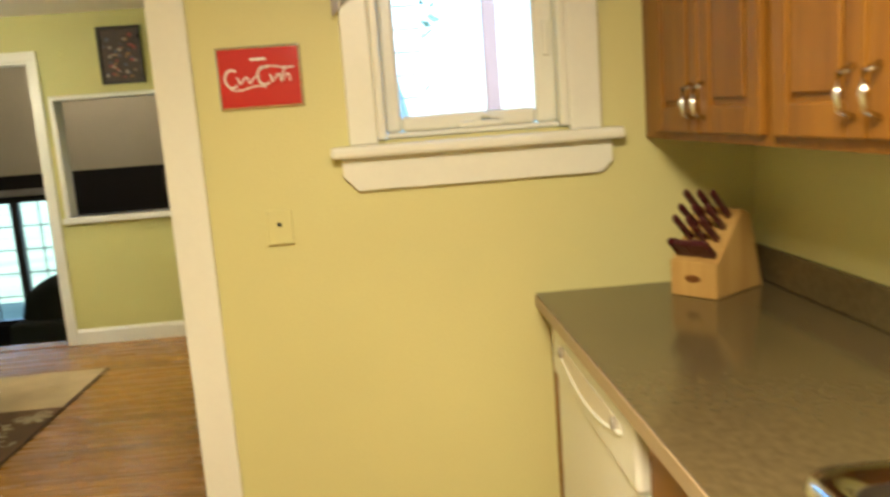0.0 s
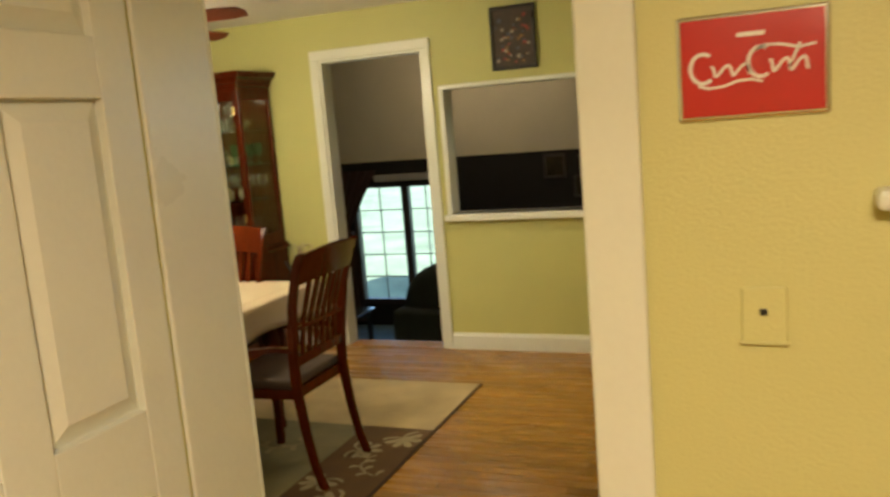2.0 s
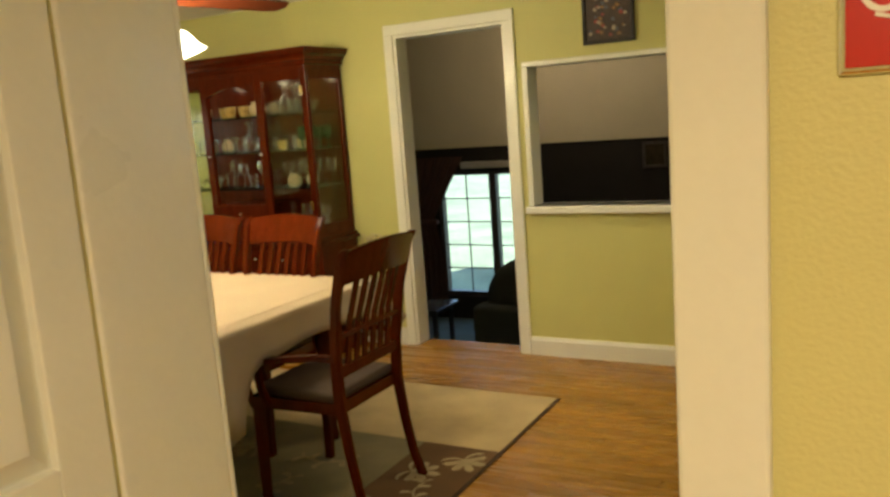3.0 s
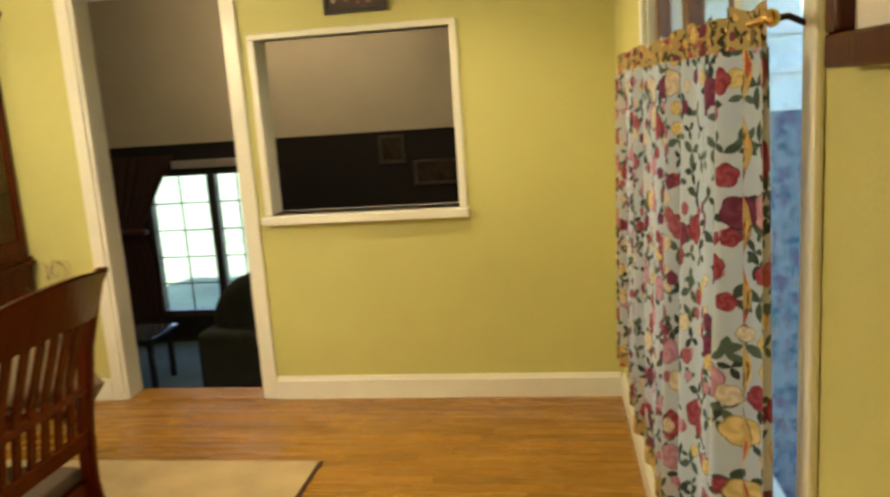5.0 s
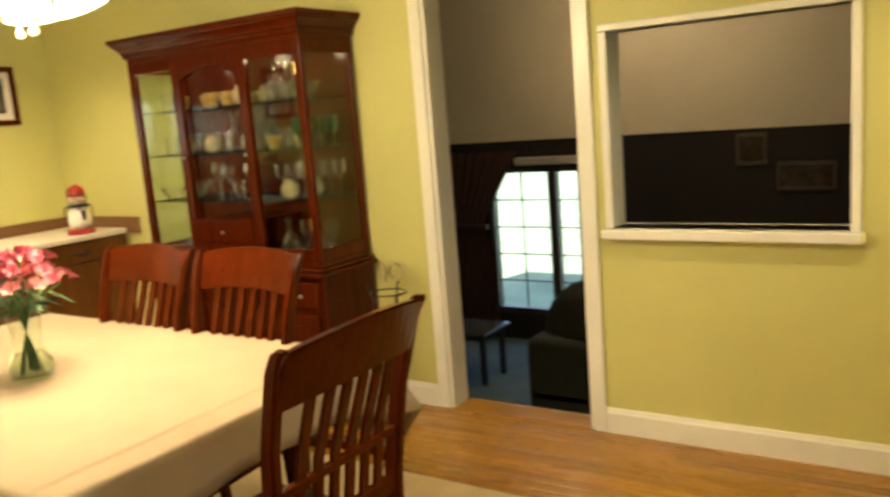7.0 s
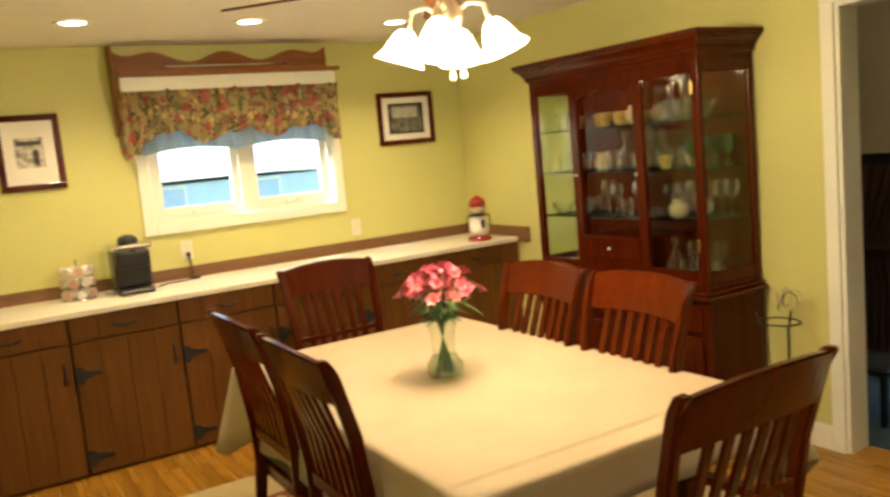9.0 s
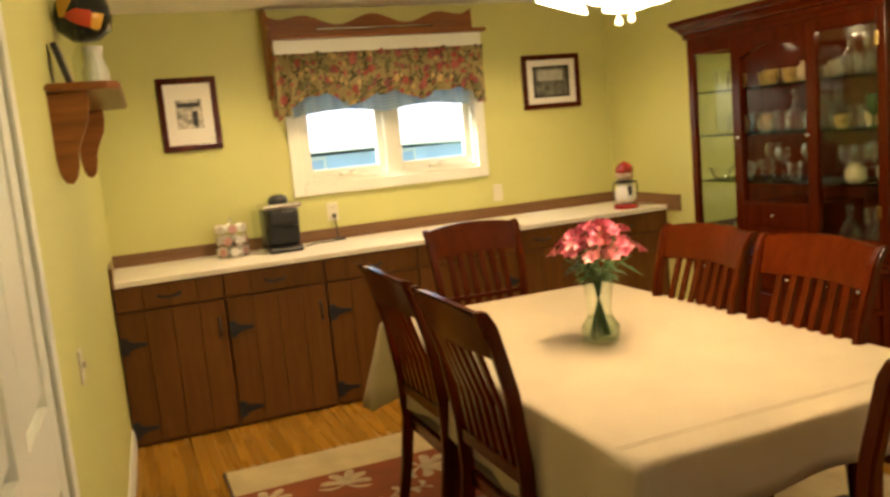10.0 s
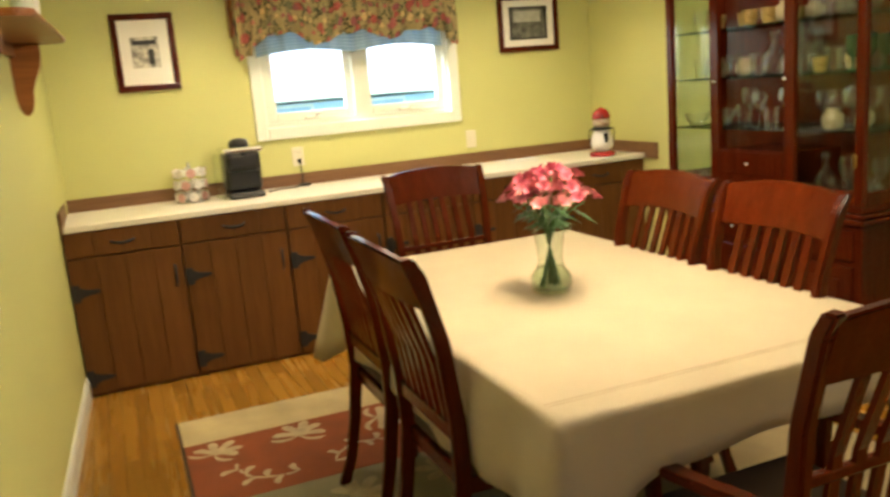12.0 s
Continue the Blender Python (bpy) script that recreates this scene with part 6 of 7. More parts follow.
# rug of woven panels
M_RUGTAN = surface("rug_tan_pile", (0.46, 0.365, 0.185), 0.95, vary=0.18, scale=5, fine=180, bump=0.006)
M_RUGOLIVE = surface("rug_olive_pile", (0.21, 0.185, 0.10), 0.95, vary=0.2, scale=5, fine=180, bump=0.006)
M_RUGRUST = surface("rug_rust_pile", (0.215, 0.052, 0.010), 0.95, vary=0.22, scale=7, fine=180, bump=0.006)
M_RUGBROWN = surface("rug_brown_pile", (0.115, 0.062, 0.022), 0.95, vary=0.22, scale=7, fine=180, bump=0.006)
M_RUGCREAM = surface("rug_cream_pile", (0.43, 0.33, 0.19), 0.95, vary=0.25, scale=20, fine=180, bump=0.006)
M_RUGSAGE = surface("rug_sage_pile", (0.33, 0.275, 0.145), 0.95, vary=0.25, scale=20, fine=180, bump=0.006)
M_RUGEDGE = surface("rug_binding", (0.05, 0.028, 0.015), 0.9, bump=0.002)
rug = thing("area_rug", (2.75, 4.87, 0.0), "woven area rug in rust, tan and olive panels with cream leaves", "rug")
part("binding", boxes(((RUG[0] - 0.012, RUG[2] - 0.012, 0.001), (RUG[1] + 0.012, RUG[3] + 0.012, 0.008)), bev=0.002), M_RUGEDGE, rug)
for x0, x1, y0, y1, mt, lb in ((1.24, 1.54, 3.69, 6.05, M_RUGTAN, "tan border panel"), (1.54, 2.13, 3.69, 6.05, M_RUGRUST, "rust panel"), (2.13, 3.92, 3.69, 5.325, M_RUGOLIVE, "olive panel"), (3.92, 4.30, 3.69, 5.325, M_RUGBROWN, "brown panel"), (2.13, 4.30, 5.325, 6.05, M_RUGTAN, "tan panel")):
    part("woven_panel", boxes(((x0 + 0.001, y0 + 0.001, 0.008), (x1 - 0.001, y1 - 0.001, 0.012)), bev=0.001), mt, rug, lb)
grng = random.Random(31)


def comma(bm, at, aim, length, width, hook, top):
    """A woven leaf: a bent, tapering lobe that starts at a point and curls to one side."""
    left, right = [], []
    for i in range(9):
        f = i / 8
        a = aim + hook * f * f
        c = at + Vector((math.cos(aim + 0.5 * hook * f * f), math.sin(aim + 0.5 * hook * f * f))) * length * f
        w = width * (0.25 + 1.5 * f) * math.sqrt(max(0.0, 1 - f ** 4)) + 0.001
        nrm = Vector((-math.sin(a), math.cos(a)))
        left.append(c + nrm * w), right.append(c - nrm * w)
    ring = [bm.verts.new((v.x, v.y, top)) for v in left + right[::-1]]
    low = [bm.verts.new((v.co.x, v.co.y, 0.0115)) for v in ring]
    for k in range(8):
        bm.faces.new((ring[k], ring[k + 1], ring[16 - k], ring[17 - k]))
    for k in range(18):
        bm.faces.new((ring[k], low[k], low[(k + 1) % 18], ring[(k + 1) % 18]))


cream_leaves, sage_leaves = bmesh.new(), bmesh.new()


def sprig(bm, x, y, size, kind, aim):
    if kind == "flower":
        for k in range(5):
            comma(bm, Vector((x, y)), aim + (k - 2) * 0.58 + grng.uniform(-0.08, 0.08), size * (1.0 - 0.12 * abs(k - 2)), size * 0.125, (k - 2) * 0.30, 0.0128 + 0.0001 * k)
        for k in (-1, 1):
            comma(bm, Vector((x, y)), aim + math.pi + k * 0.7, size * 0.8, size * 0.06, k * 1.2, 0.0127)
    else:
        for k in range(6):
            f = k / 5
            c = Vector((x + size * (f - 0.5) * 1.6 * math.cos(aim) - 0.4 * size * math.sin(3.1 * f) * math.sin(aim), y + size * (f - 0.5) * 1.6 * math.sin(aim) + 0.4 * size * math.sin(3.1 * f) * math.cos(aim)))
            comma(bm, c, aim + 0.5 - f + (0.9 if k % 2 else -0.9), size * 0.45, size * 0.075, 0.9 if k % 2 else -0.9, 0.0127 + 0.0001 * k)
            comma(bm, c, aim + 0.9 - 1.8 * f, size * 0.38, size * 0.035, -0.5, 0.01265)


for k in range(13):
    y = 3.80 + 0.178 * k
    sprig(cream_leaves, 1.71 + 0.26 * (k % 2) + grng.uniform(-0.03, 0.03), y, 0.150 + grng.uniform(-0.015, 0.02), "flower" if k % 2 == 0 else "scroll", grng.uniform(0, 6.28))
for k in range(9):
    sprig(sage_leaves, 4.11 + 0.08 * (-1) ** k, 3.84 + 0.17 * k, 0.13, "flower" if k % 3 else "scroll", grng.uniform(0, 6.28))
for k in range(16):
    sprig(sage_leaves, 2.35 + 0.42 * (k % 4) + grng.uniform(-0.06, 0.06), 3.88 + 0.38 * (k // 4) + grng.uniform(-0.05, 0.05), 0.16, "scroll" if k % 2 else "flower", grng.uniform(0, 6.28))
for bm, mt, lb in ((cream_leaves, M_RUGCREAM, "cream woven leaves and blooms"), (sage_leaves, M_RUGSAGE, "sage woven leaves and blooms")):
    part("woven_leaves", bm, mt, rug, lb)["kind"] = "stuff"

# ---- kitchen ----
W3 = thing("window_3", (6.47, 3.25, 1.36), "small white kitchen casement window with a deep sill", "window", kind="structure")
for nm, it in (
    ("casing_board", ((6.115, 3.178, 1.385), (6.197, 3.20, 2.2))), ("casing_board", ((6.748, 3.178, 1.385), (6.842, 3.20, 2.2))), ("head_casing", ((6.115, 3.176, 2.15), (6.842, 3.2, 2.25))),
    ("window_frame", ((6.197, 3.178, 1.397), (6.222, 3.303, 2.148))), ("window_frame", ((6.723, 3.178, 1.397), (6.748, 3.303, 2.148))), ("window_frame", ((6.222, 3.2, 1.397), (6.723, 3.303, 1.412)))):
    part(nm, boxes(it, bev=0.006), M_WHITE, W3)
part("sash", boxes(((6.222, 3.222, 1.412), (6.268, 3.262, 2.148)), ((6.66, 3.222, 1.412), (6.723, 3.262, 2.148)), ((6.268, 3.222, 1.412), (6.66, 3.262, 1.458)), ((6.268, 3.222, 2.10), (6.66, 3.262, 2.148)), bev=0.012), M_WHITE, W3)
g = part("pane", boxes(((6.268, 3.243, 1.458), (6.66, 3.247, 2.10))), M_PANE, W3)
g.visible_shadow = False
part("window_sill", boxes(((6.062, 3.135, 1.352), (6.898, 3.20, 1.385)), bev=0.010), M_WHITE, W3)
part("apron", prism(bmesh.new(), [(6.09, 1.352), (6.09, 1.30), (6.13, 1.258), (6.835, 1.258), (6.868, 1.29), (6.868, 1.352)], "y", 3.178, 3.20), M_WHITE, W3)
bm = bmesh.new()
box(bm, (6.43, 3.20, 1.413), (6.56, 3.222, 1.432), 0.006)
tube(bm, [(6.48, 3.205, 1.43), (6.50, 3.195, 1.447), (6.545, 3.19, 1.436)], 0.006)
part("crank", bm, M_WHITE, W3, "white window crank")
part("latch", boxes(((6.685, 3.208, 1.60), (6.705, 3.222, 1.70)), bev=0.006), M_WHITE, W3, "white sash latch")
M_GREYCLOTH = surface("grey_sheer_cloth", (0.42, 0.40, 0.40), 0.9, vary=0.15, scale=20, bump=0.002)
kv = thing("kitchen_valance", (6.47, 3.16, 1.8), "grey-white gathered valance tied up over the kitchen window", "valance")
part("cloth", sheet(90, 10, lambda u, v: (6.10 + 0.75 * u, 3.158 + 0.012 * math.sin(70 * u), 2.13 - v * (0.24 + 0.15 * abs(2 * u - 1) ** 3)), 1.2, 0.4), M_GREYCLOTH, kv, smooth=True)
part("rod", tube(bmesh.new(), [(6.09, 3.155, 2.13), (6.86, 3.155, 2.13)], 0.007), M_WHITE, kv, smooth=True)
for x in (6.10, 6.85):
    part("bracket", boxes(((x - 0.008, 3.15, 2.12), (x + 0.008, 3.178, 2.14)), bev=0.002), M_WHITE, kv)

# enamel sign
M_SIGNRED = surface("red_sign_enamel", (0.50, 0.018, 0.015), 0.22, vary=0.06, bump=0.0, coat=0.3)
M_SIGNWHITE = surface("white_sign_enamel", (0.80, 0.76, 0.70), 0.3, vary=0.03, bump=0.0)
sg = thing("metal_sign", (5.884, 3.19, 1.51), "red enamel sign with white script shapes and a silver edge", "sign")
part("edge", boxes(((5.766, 3.190, 1.508), (6.001, 3.2, 1.681)), bev=0.004), M_CHROME, sg, "silver metal edge")
part("face", boxes(((5.773, 3.187, 1.515), (5.994, 3.191, 1.674)), bev=0.0015), M_SIGNRED, sg, "red enamel face")
def ribbon(points, w):
    return bar(bmesh.new(), [(x, 3.1862, z) for x, z in points], [0.0012] * len(points), w, (0, 1, 0))
def loop(cx_, cz_, rx_, rz_, a0, a1, k=12):
    return [(cx_ + rx_ * math.cos(radians(a0 + (a1 - a0) * i / k)), cz_ + rz_ * math.sin(radians(a0 + (a1 - a0) * i / k))) for i in range(k + 1)]
def wave(x0, x1, z, rise, humps, k=28):
    return [(x0 + (x1 - x0) * i / k + 0.35 * rise * math.sin(2 * math.pi * humps * i / k + 1.2), z + rise * math.cos(2 * math.pi * humps * i / k)) for i in range(k + 1)]
for stroke, w in ((loop(5.808, 1.594, 0.020, 0.024, 55, 310, 18), 0.0060), (loop(5.898, 1.598, 0.019, 0.024, 60, 305, 18), 0.0060), (wave(5.818, 5.885, 1.588, 0.0085, 2.5), 0.0042), (wave(5.908, 5.972, 1.590, 0.0100, 2.5), 0.0042), ([(5.800, 1.566), (5.818, 1.561), (5.840, 1.563), (5.862, 1.570), (5.884, 1.571), (5.900, 1.566)], 0.0040), ([(5.888, 1.616), (5.905, 1.624), (5.930, 1.622), (5.955, 1.615), (5.980, 1.619)], 0.0040), ([(5.940, 1.584), (5.950, 1.606), (5.957, 1.622)], 0.0042)):
    part("white_script_stroke", ribbon(stroke, w), M_SIGNWHITE, sg)
part("small_word_bar", boxes(((5.862, 3.1858, 1.640), (5.905, 3.187, 1.647))), M_SIGNWHITE, sg, "small faded word as a bar")

# wall plate with a jack and a small ledge of shadow
wp = thing("phone_jack_plate", (5.895, 3.2, 1.17), "wall jack plate painted over in wall green, small dark socket", "wall plate")
part("cover_plate", boxes(((5.858, 3.191, 1.118), (5.932, 3.2, 1.222)), bev=0.004), M_KWALL, wp)
part("socket", boxes(((5.888, 3.189, 1.172), (5.900, 3.1915, 1.184)), bev=0.001), M_BLACK, wp, "dark socket")
part("lower_lip", boxes(((5.855, 3.183, 1.122), (5.935, 3.192, 1.127)), bev=0.002), M_KWALL, wp)

ck = thing("wall_clock", (5.90, 3.19, 1.83), "round dark wall clock above the sign", "clock")
def disc(r, y0, y1, cz):
    bm = lathe(bmesh.new(), [(r * 0.96, 0), (r, 0.004), (r, y1 - y0 - 0.006), (r * 0.93, y1 - y0)], (0, 0, 0), 32)
    bmesh.ops.transform(bm, matrix=Matrix.Translation((5.905, y1, cz)) @ Matrix.Rotation(radians(90), 4, "X"), verts=bm.verts[:])
    return bm
part("case", disc(0.10, 3.165, 3.2, 1.922), M_BLACK, ck, smooth=True)
part("dial", disc(0.082, 3.1635, 3.166, 1.922), M_SIGNWHITE, ck, "white dial")

# lower run: dishwasher, cabinet, worktop
CX, CZ = 6.655, 0.91
dw = thing("dishwasher", (6.97, 2.78, 0), "white built-in dishwasher under the worktop", "dishwasher")
D0, D1 = 2.28, 3.08
part("body", boxes(((CX + 0.03, D0 + 0.004, 0.10), (7.25, D1 - 0.004, 0.868))), M_WHITE, dw)
part("door", boxes(((CX - 0.002, D0 + 0.006, 0.12), (CX + 0.03, D1 - 0.006, 0.70)), bev=0.008), M_WHITE, dw)
cp = part("control_panel", boxes(((CX - 0.012, D0 + 0.006, 0.705), (CX + 0.03, D1 - 0.006, 0.866)), bev=0.010), M_WHITE, dw)
DM = (D0 + D1) / 2
arc = [(DM + 0.30 * f, 0.800 - 0.045 * (1 - f * f)) for f in [q / 8 - 1 for q in range(17)]]
part("handle_recess", prism(bmesh.new(), arc[::-1] + [(DM - 0.29, 0.812), (DM + 0.29, 0.812)], "x", CX - 0.0150, CX - 0.0115), M_PLATE, cp, "curved pull recess")
part("pull_lip", tube(bmesh.new(), [(CX - 0.014, y, z - 0.004) for y, z in arc], 0.006, 8), M_WHITE, cp, "curved white pull lip", True)
for y in (D0 + 0.14, D1 - 0.14):
    bm = lathe(bmesh.new(), [(0.015, 0), (0.015, 0.008), (0.011, 0.011)], (0, 0, 0), 16)
    bmesh.ops.transform(bm, matrix=Matrix.Translation((CX - 0.012, y, 0.80)) @ Matrix.Rotation(radians(-90), 4, "Y"), verts=bm.verts[:])
    part("button", bm, surface("grey_plastic", (0.35, 0.33, 0.28), 0.4, bump=0.0), cp, "grey round button", True)
part("toe_kick", boxes(((CX + 0.06, D0, 0.0), (CX + 0.08, D1, 0.10))), M_BLACK, dw)
solid("end_panel", boxes(((CX + 0.01, D1, 0.0), (7.25, 3.2, 0.868)), bev=0.002), M_OAKCAB, "oak end panel beside the dishwasher", "panel")


def kitchen_unit(y0, y1):
    t = thing("kitchen_cabinet", (6.97, (y0 + y1) / 2, 0), "oak kitchen base cabinet with a raised panel door", "cabinet", "kitchen base cabinets")
    part("body", boxes(((CX + 0.03, y0 + 0.001, 0.0), (7.25, y1 - 0.001, 0.868))), M_OAKCAB, t)
    d = part("drawer_front", boxes(((CX + 0.008, y0 + 0.012, 0.71), (CX + 0.03, y1 - 0.012, 0.855)), bev=0.006), M_OAKCAB, t)
    part("handle", tube(bmesh.new(), [(CX + 0.008, (y0 + y1) / 2 - 0.045, 0.785), (CX - 0.018, (y0 + y1) / 2 - 0.035, 0.785), (CX - 0.018, (y0 + y1) / 2 + 0.035, 0.785), (CX + 0.008, (y0 + y1) / 2 + 0.045, 0.785)], 0.005), M_BRASS, d, "brass pull", True)
    d = part("door", boxes(((CX + 0.008, y0 + 0.012, 0.12), (CX + 0.03, y1 - 0.012, 0.69)), ((CX + 0.002, y0 + 0.075, 0.185), (CX + 0.01, y1 - 0.075, 0.625)), bev=0.006), M_OAKCAB, t)
    part("handle", tube(bmesh.new(), [(CX + 0.008, y1 - 0.045, 0.55), (CX - 0.018, y1 - 0.045, 0.56), (CX - 0.018, y1 - 0.045, 0.63), (CX + 0.008, y1 - 0.045, 0.64)], 0.005), M_BRASS, d, "brass pull", True)


for a, b in ((1.74, 2.28), (1.2, 1.74), (0.6, 1.2), (0.0, 0.6)):
    kitchen_unit(a, b)
wt = thing("kitchen_worktop", (6.97, 1.6, 0.868), "speckled grey-brown laminate kitchen worktop with upstand", "worktop")
part("top", slab("y", CX - 0.03, 7.30, 0.0, 3.199, 0.868, CZ), M_COUNTER, wt)
part("upstand", boxes(((7.278, 0.0, CZ), (7.30, 3.199, CZ + 0.10)), bev=0.006), M_COUNTER, wt)
M_LIGHTEDGE = surface("tan_laminate_edge", (0.33, 0.25, 0.14), 0.35, vary=0.1, scale=30, bump=0.0)
part("front_edge", boxes(((CX - 0.034, 0.0, 0.872), (CX - 0.030, 3.1985, 0.904))), M_LIGHTEDGE, wt, "tan front edge strip")

sk = thing("kitchen_sink", (6.98, 1.55, CZ), "stainless steel drop-in sink with a chrome tap", "sink")
def rounded(x0, x1, y0, y1, r, k=6):
    pts = []
    for cx_, cy_, a0 in ((x1 - r, y1 - r, 0), (x0 + r, y1 - r, 90), (x0 + r, y0 + r, 180), (x1 - r, y0 + r, 270)):
        pts += [(cx_ + r * math.cos(radians(a0 + 90 * q / k)), cy_ + r * math.sin(radians(a0 + 90 * q / k))) for q in range(k + 1)]
    return pts
bm = bmesh.new()
loops_ = [[bm.verts.new((x, y, z)) for x, y in rounded(6.745 + d, 7.22 - d, 1.20 + d, 1.90 - d, max(0.02, 0.07 - 0.5 * d))] for d, z in ((0.0, CZ + 0.001), (0.006, CZ + 0.014), (0.03, CZ + 0.018), (0.048, CZ + 0.014), (0.056, CZ + 0.003))]
for p_, q_ in zip(loops_, loops_[1:]):
    for k in range(len(p_)):
        bm.faces.new((p_[k], p_[(k + 1) % len(p_)], q_[(k + 1) % len(p_)], q_[k]))
bmesh.ops.recalc_face_normals(bm, faces=bm.faces[:])
part("rim", bm, M_CHROME, sk, "polished steel rim", True)
part("basin", boxes(((6.795, 1.255, CZ + 0.001), (7.14, 1.845, CZ + 0.004))), surface("brushed_steel", (0.35, 0.35, 0.35), 0.3, 1.0, bump=0.0), sk)
part("tap", tube(bmesh.new(), [(7.18, 1.55, CZ + 0.012), (7.18, 1.55, CZ + 0.18), (7.14, 1.55, CZ + 0.235), (7.06, 1.55, CZ + 0.24), (7.0, 1.55, CZ + 0.19)], 0.012, 12), M_CHROME, sk, smooth=True)

# upper cabinets
def upper(y0, y1):
    t = thing("upper_cabinet", (7.13, (y0 + y1) / 2, 1.345), "honey oak wall cabinet with two raised panel doors", "cabinet", "kitchen wall cabinets")
    z0, z1 = 1.345, 2.12
    part("body", boxes(((6.985, y0 + 0.001, z0), (7.30, y1 - 0.001, z1)), bev=0.002), M_OAKCAB, t)
    part("face_frame", boxes(((6.967, y0 + 0.001, z0), (6.985, y0 + 0.04, z1)), ((6.967, y1 - 0.04, z0), (6.985, y1 - 0.001, z1)), ((6.967, y0 + 0.04, z0), (6.985, y1 - 0.04, z0 + 0.04)), bev=0.002), M_OAKCAB, t)
    q, r, mid = z0 + 0.022, z1 - 0.02, (y0 + y1) / 2
    for a, b, ky in ((y0 + 0.024, mid - 0.004, mid - 0.034), (mid + 0.004, y1 - 0.024, mid + 0.034)):
        d = part("door", boxes(((6.958, a + 0.058, q + 0.062), (6.966, b - 0.058, r - 0.09))), M_OAKCAB, t)
        for nm, it in (("stile", ((6.948, a, q), (6.967, a + 0.058, r))), ("stile", ((6.948, b - 0.058, q), (6.967, b, r))), ("rail", ((6.948, a + 0.058, q), (6.967, b - 0.058, q + 0.062))), ("rail", ((6.948, a + 0.058, r - 0.09), (6.967, b - 0.058, r)))):
            part(nm, boxes(it, bev=0.005), M_OAKCAB, d)
        bm = bmesh.new()
        box(bm, (6.949, a + 0.072, q + 0.076), (6.958, b - 0.072, r - 0.105), 0.008, 1)
        part("raised_panel", bm, M_OAKCAB, d)
        part("handle", tube(bmesh.new(), [(6.948, ky, q + 0.035), (6.925, ky, q + 0.045), (6.920, ky, q + 0.075), (6.925, ky, q + 0.105), (6.948, ky, q + 0.115)], [0.006, 0.005, 0.0065, 0.005, 0.006], 10), M_CHROME, d, "chrome bow pull", True)


upper(2.383, 3.055), upper(1.711, 2.383), upper(1.04, 1.711)
solid("cabinet_filler", boxes(((6.975, 3.055, 1.345), (7.30, 3.199, 2.12)), bev=0.002), M_OAKCAB, "oak filler strip between wall and cabinet", "panel")

# knife block
kbk = thing("knife_block", (7.1, 2.97, CZ), "pale wood knife block full of dark red handled knives", "knife block")
M_BLOCK = wood("pale_block_wood", (0.54, 0.36, 0.11), (0.42, 0.26, 0.07), 0.45, "z", 0.1, 0.02, 2.0)
M_HANDLE = surface("dark_red_handle", (0.075, 0.012, 0.014), 0.3, vary=0.2, bump=0.0)
A = pose(7.022, 2.979, CZ, 0, 0, -54.6)
def put(bm):
    bmesh.ops.transform(bm, matrix=A, verts=bm.verts[:])
    return bm
bm = prism(bmesh.new(), [(0.0, 0), (0.235, 0), (0.175, 0.212), (0.135, 0.232), (0.012, 0.105), (0.0, 0.10)], "x", -0.072, 0.072)
bmesh.ops.bevel(bm, geom=bm.edges[:], offset=0.003, segments=1, affect="EDGES")
part("block", put(bm), M_BLOCK, kbk)
mk = lathe(bmesh.new(), [(0.0, 0.0), (0.024, 0.0), (0.024, 0.002), (0.0, 0.002)], (0, 0, 0), 20, 0.42)
bmesh.ops.transform(mk, matrix=pose(0, -0.0005, 0.052, 90, 0, 0), verts=mk.verts[:])
part("maker_mark", put(mk), M_BROWN, kbk, "small brown oval mark")
slope = Vector((0, -0.75, 0.66))
krng = random.Random(2)
for row, (y, z, k, L) in enumerate(((0.028, 0.122, 8, 0.075), (0.065, 0.160, 3, 0.115), (0.095, 0.190, 3, 0.115), (0.122, 0.219, 3, 0.12))):
    for i in range(k):
        x = -0.062 + 0.124 * (i + 0.5) / k
        o = Vector((x, y, z - 0.012))
        d = (slope + Vector((0, krng.uniform(-0.05, 0.05), 0))).normalized()
        bm = bar(bmesh.new(), [o, o + d * L * 0.5, o + d * L * 0.85, o + d * L], [0.013, 0.012, 0.014, 0.010], 0.019, (1, 0, 0))
        bmesh.ops.bevel(bm, geom=bm.edges[:], offset=0.003, segments=1, affect="EDGES")
        h = part("knife_handle", put(bm), M_HANDLE, kbk)
        for q in (0.3, 0.6):
            c = o + d * L * q
            rb = lathe(bmesh.new(), [(0.002, -0.0078), (0.002, 0.0078)], (0, 0, 0), 6)
            bmesh.ops.transform(rb, matrix=Matrix.Translation(c) @ Matrix.Rotation(radians(90), 4, "Y"), verts=rb.verts[:])
            part("rivet", put(rb), M_CHROME, h)

# kitchen ceiling light
kl = thing("kitchen_light", (6.15, 1.1, CEIL), "round glass kitchen ceiling light, switched on", "ceiling light")
part("rim", lathe(bmesh.new(), [(0.20, 0.0), (0.21, -0.02), (0.19, -0.03)], (6.15, 1.1, CEIL), 28, caps=False), M_WHITE, kl, smooth=True)
sd_ = part("diffuser", lathe(bmesh.new(), [(0.188, -0.024), (0.17, -0.05), (0.1, -0.075), (0, -0.082)], (6.15, 1.1, CEIL), 28), M_SHADE, kl, "glowing opal diffuser", True)
sd_.visible_shadow = False

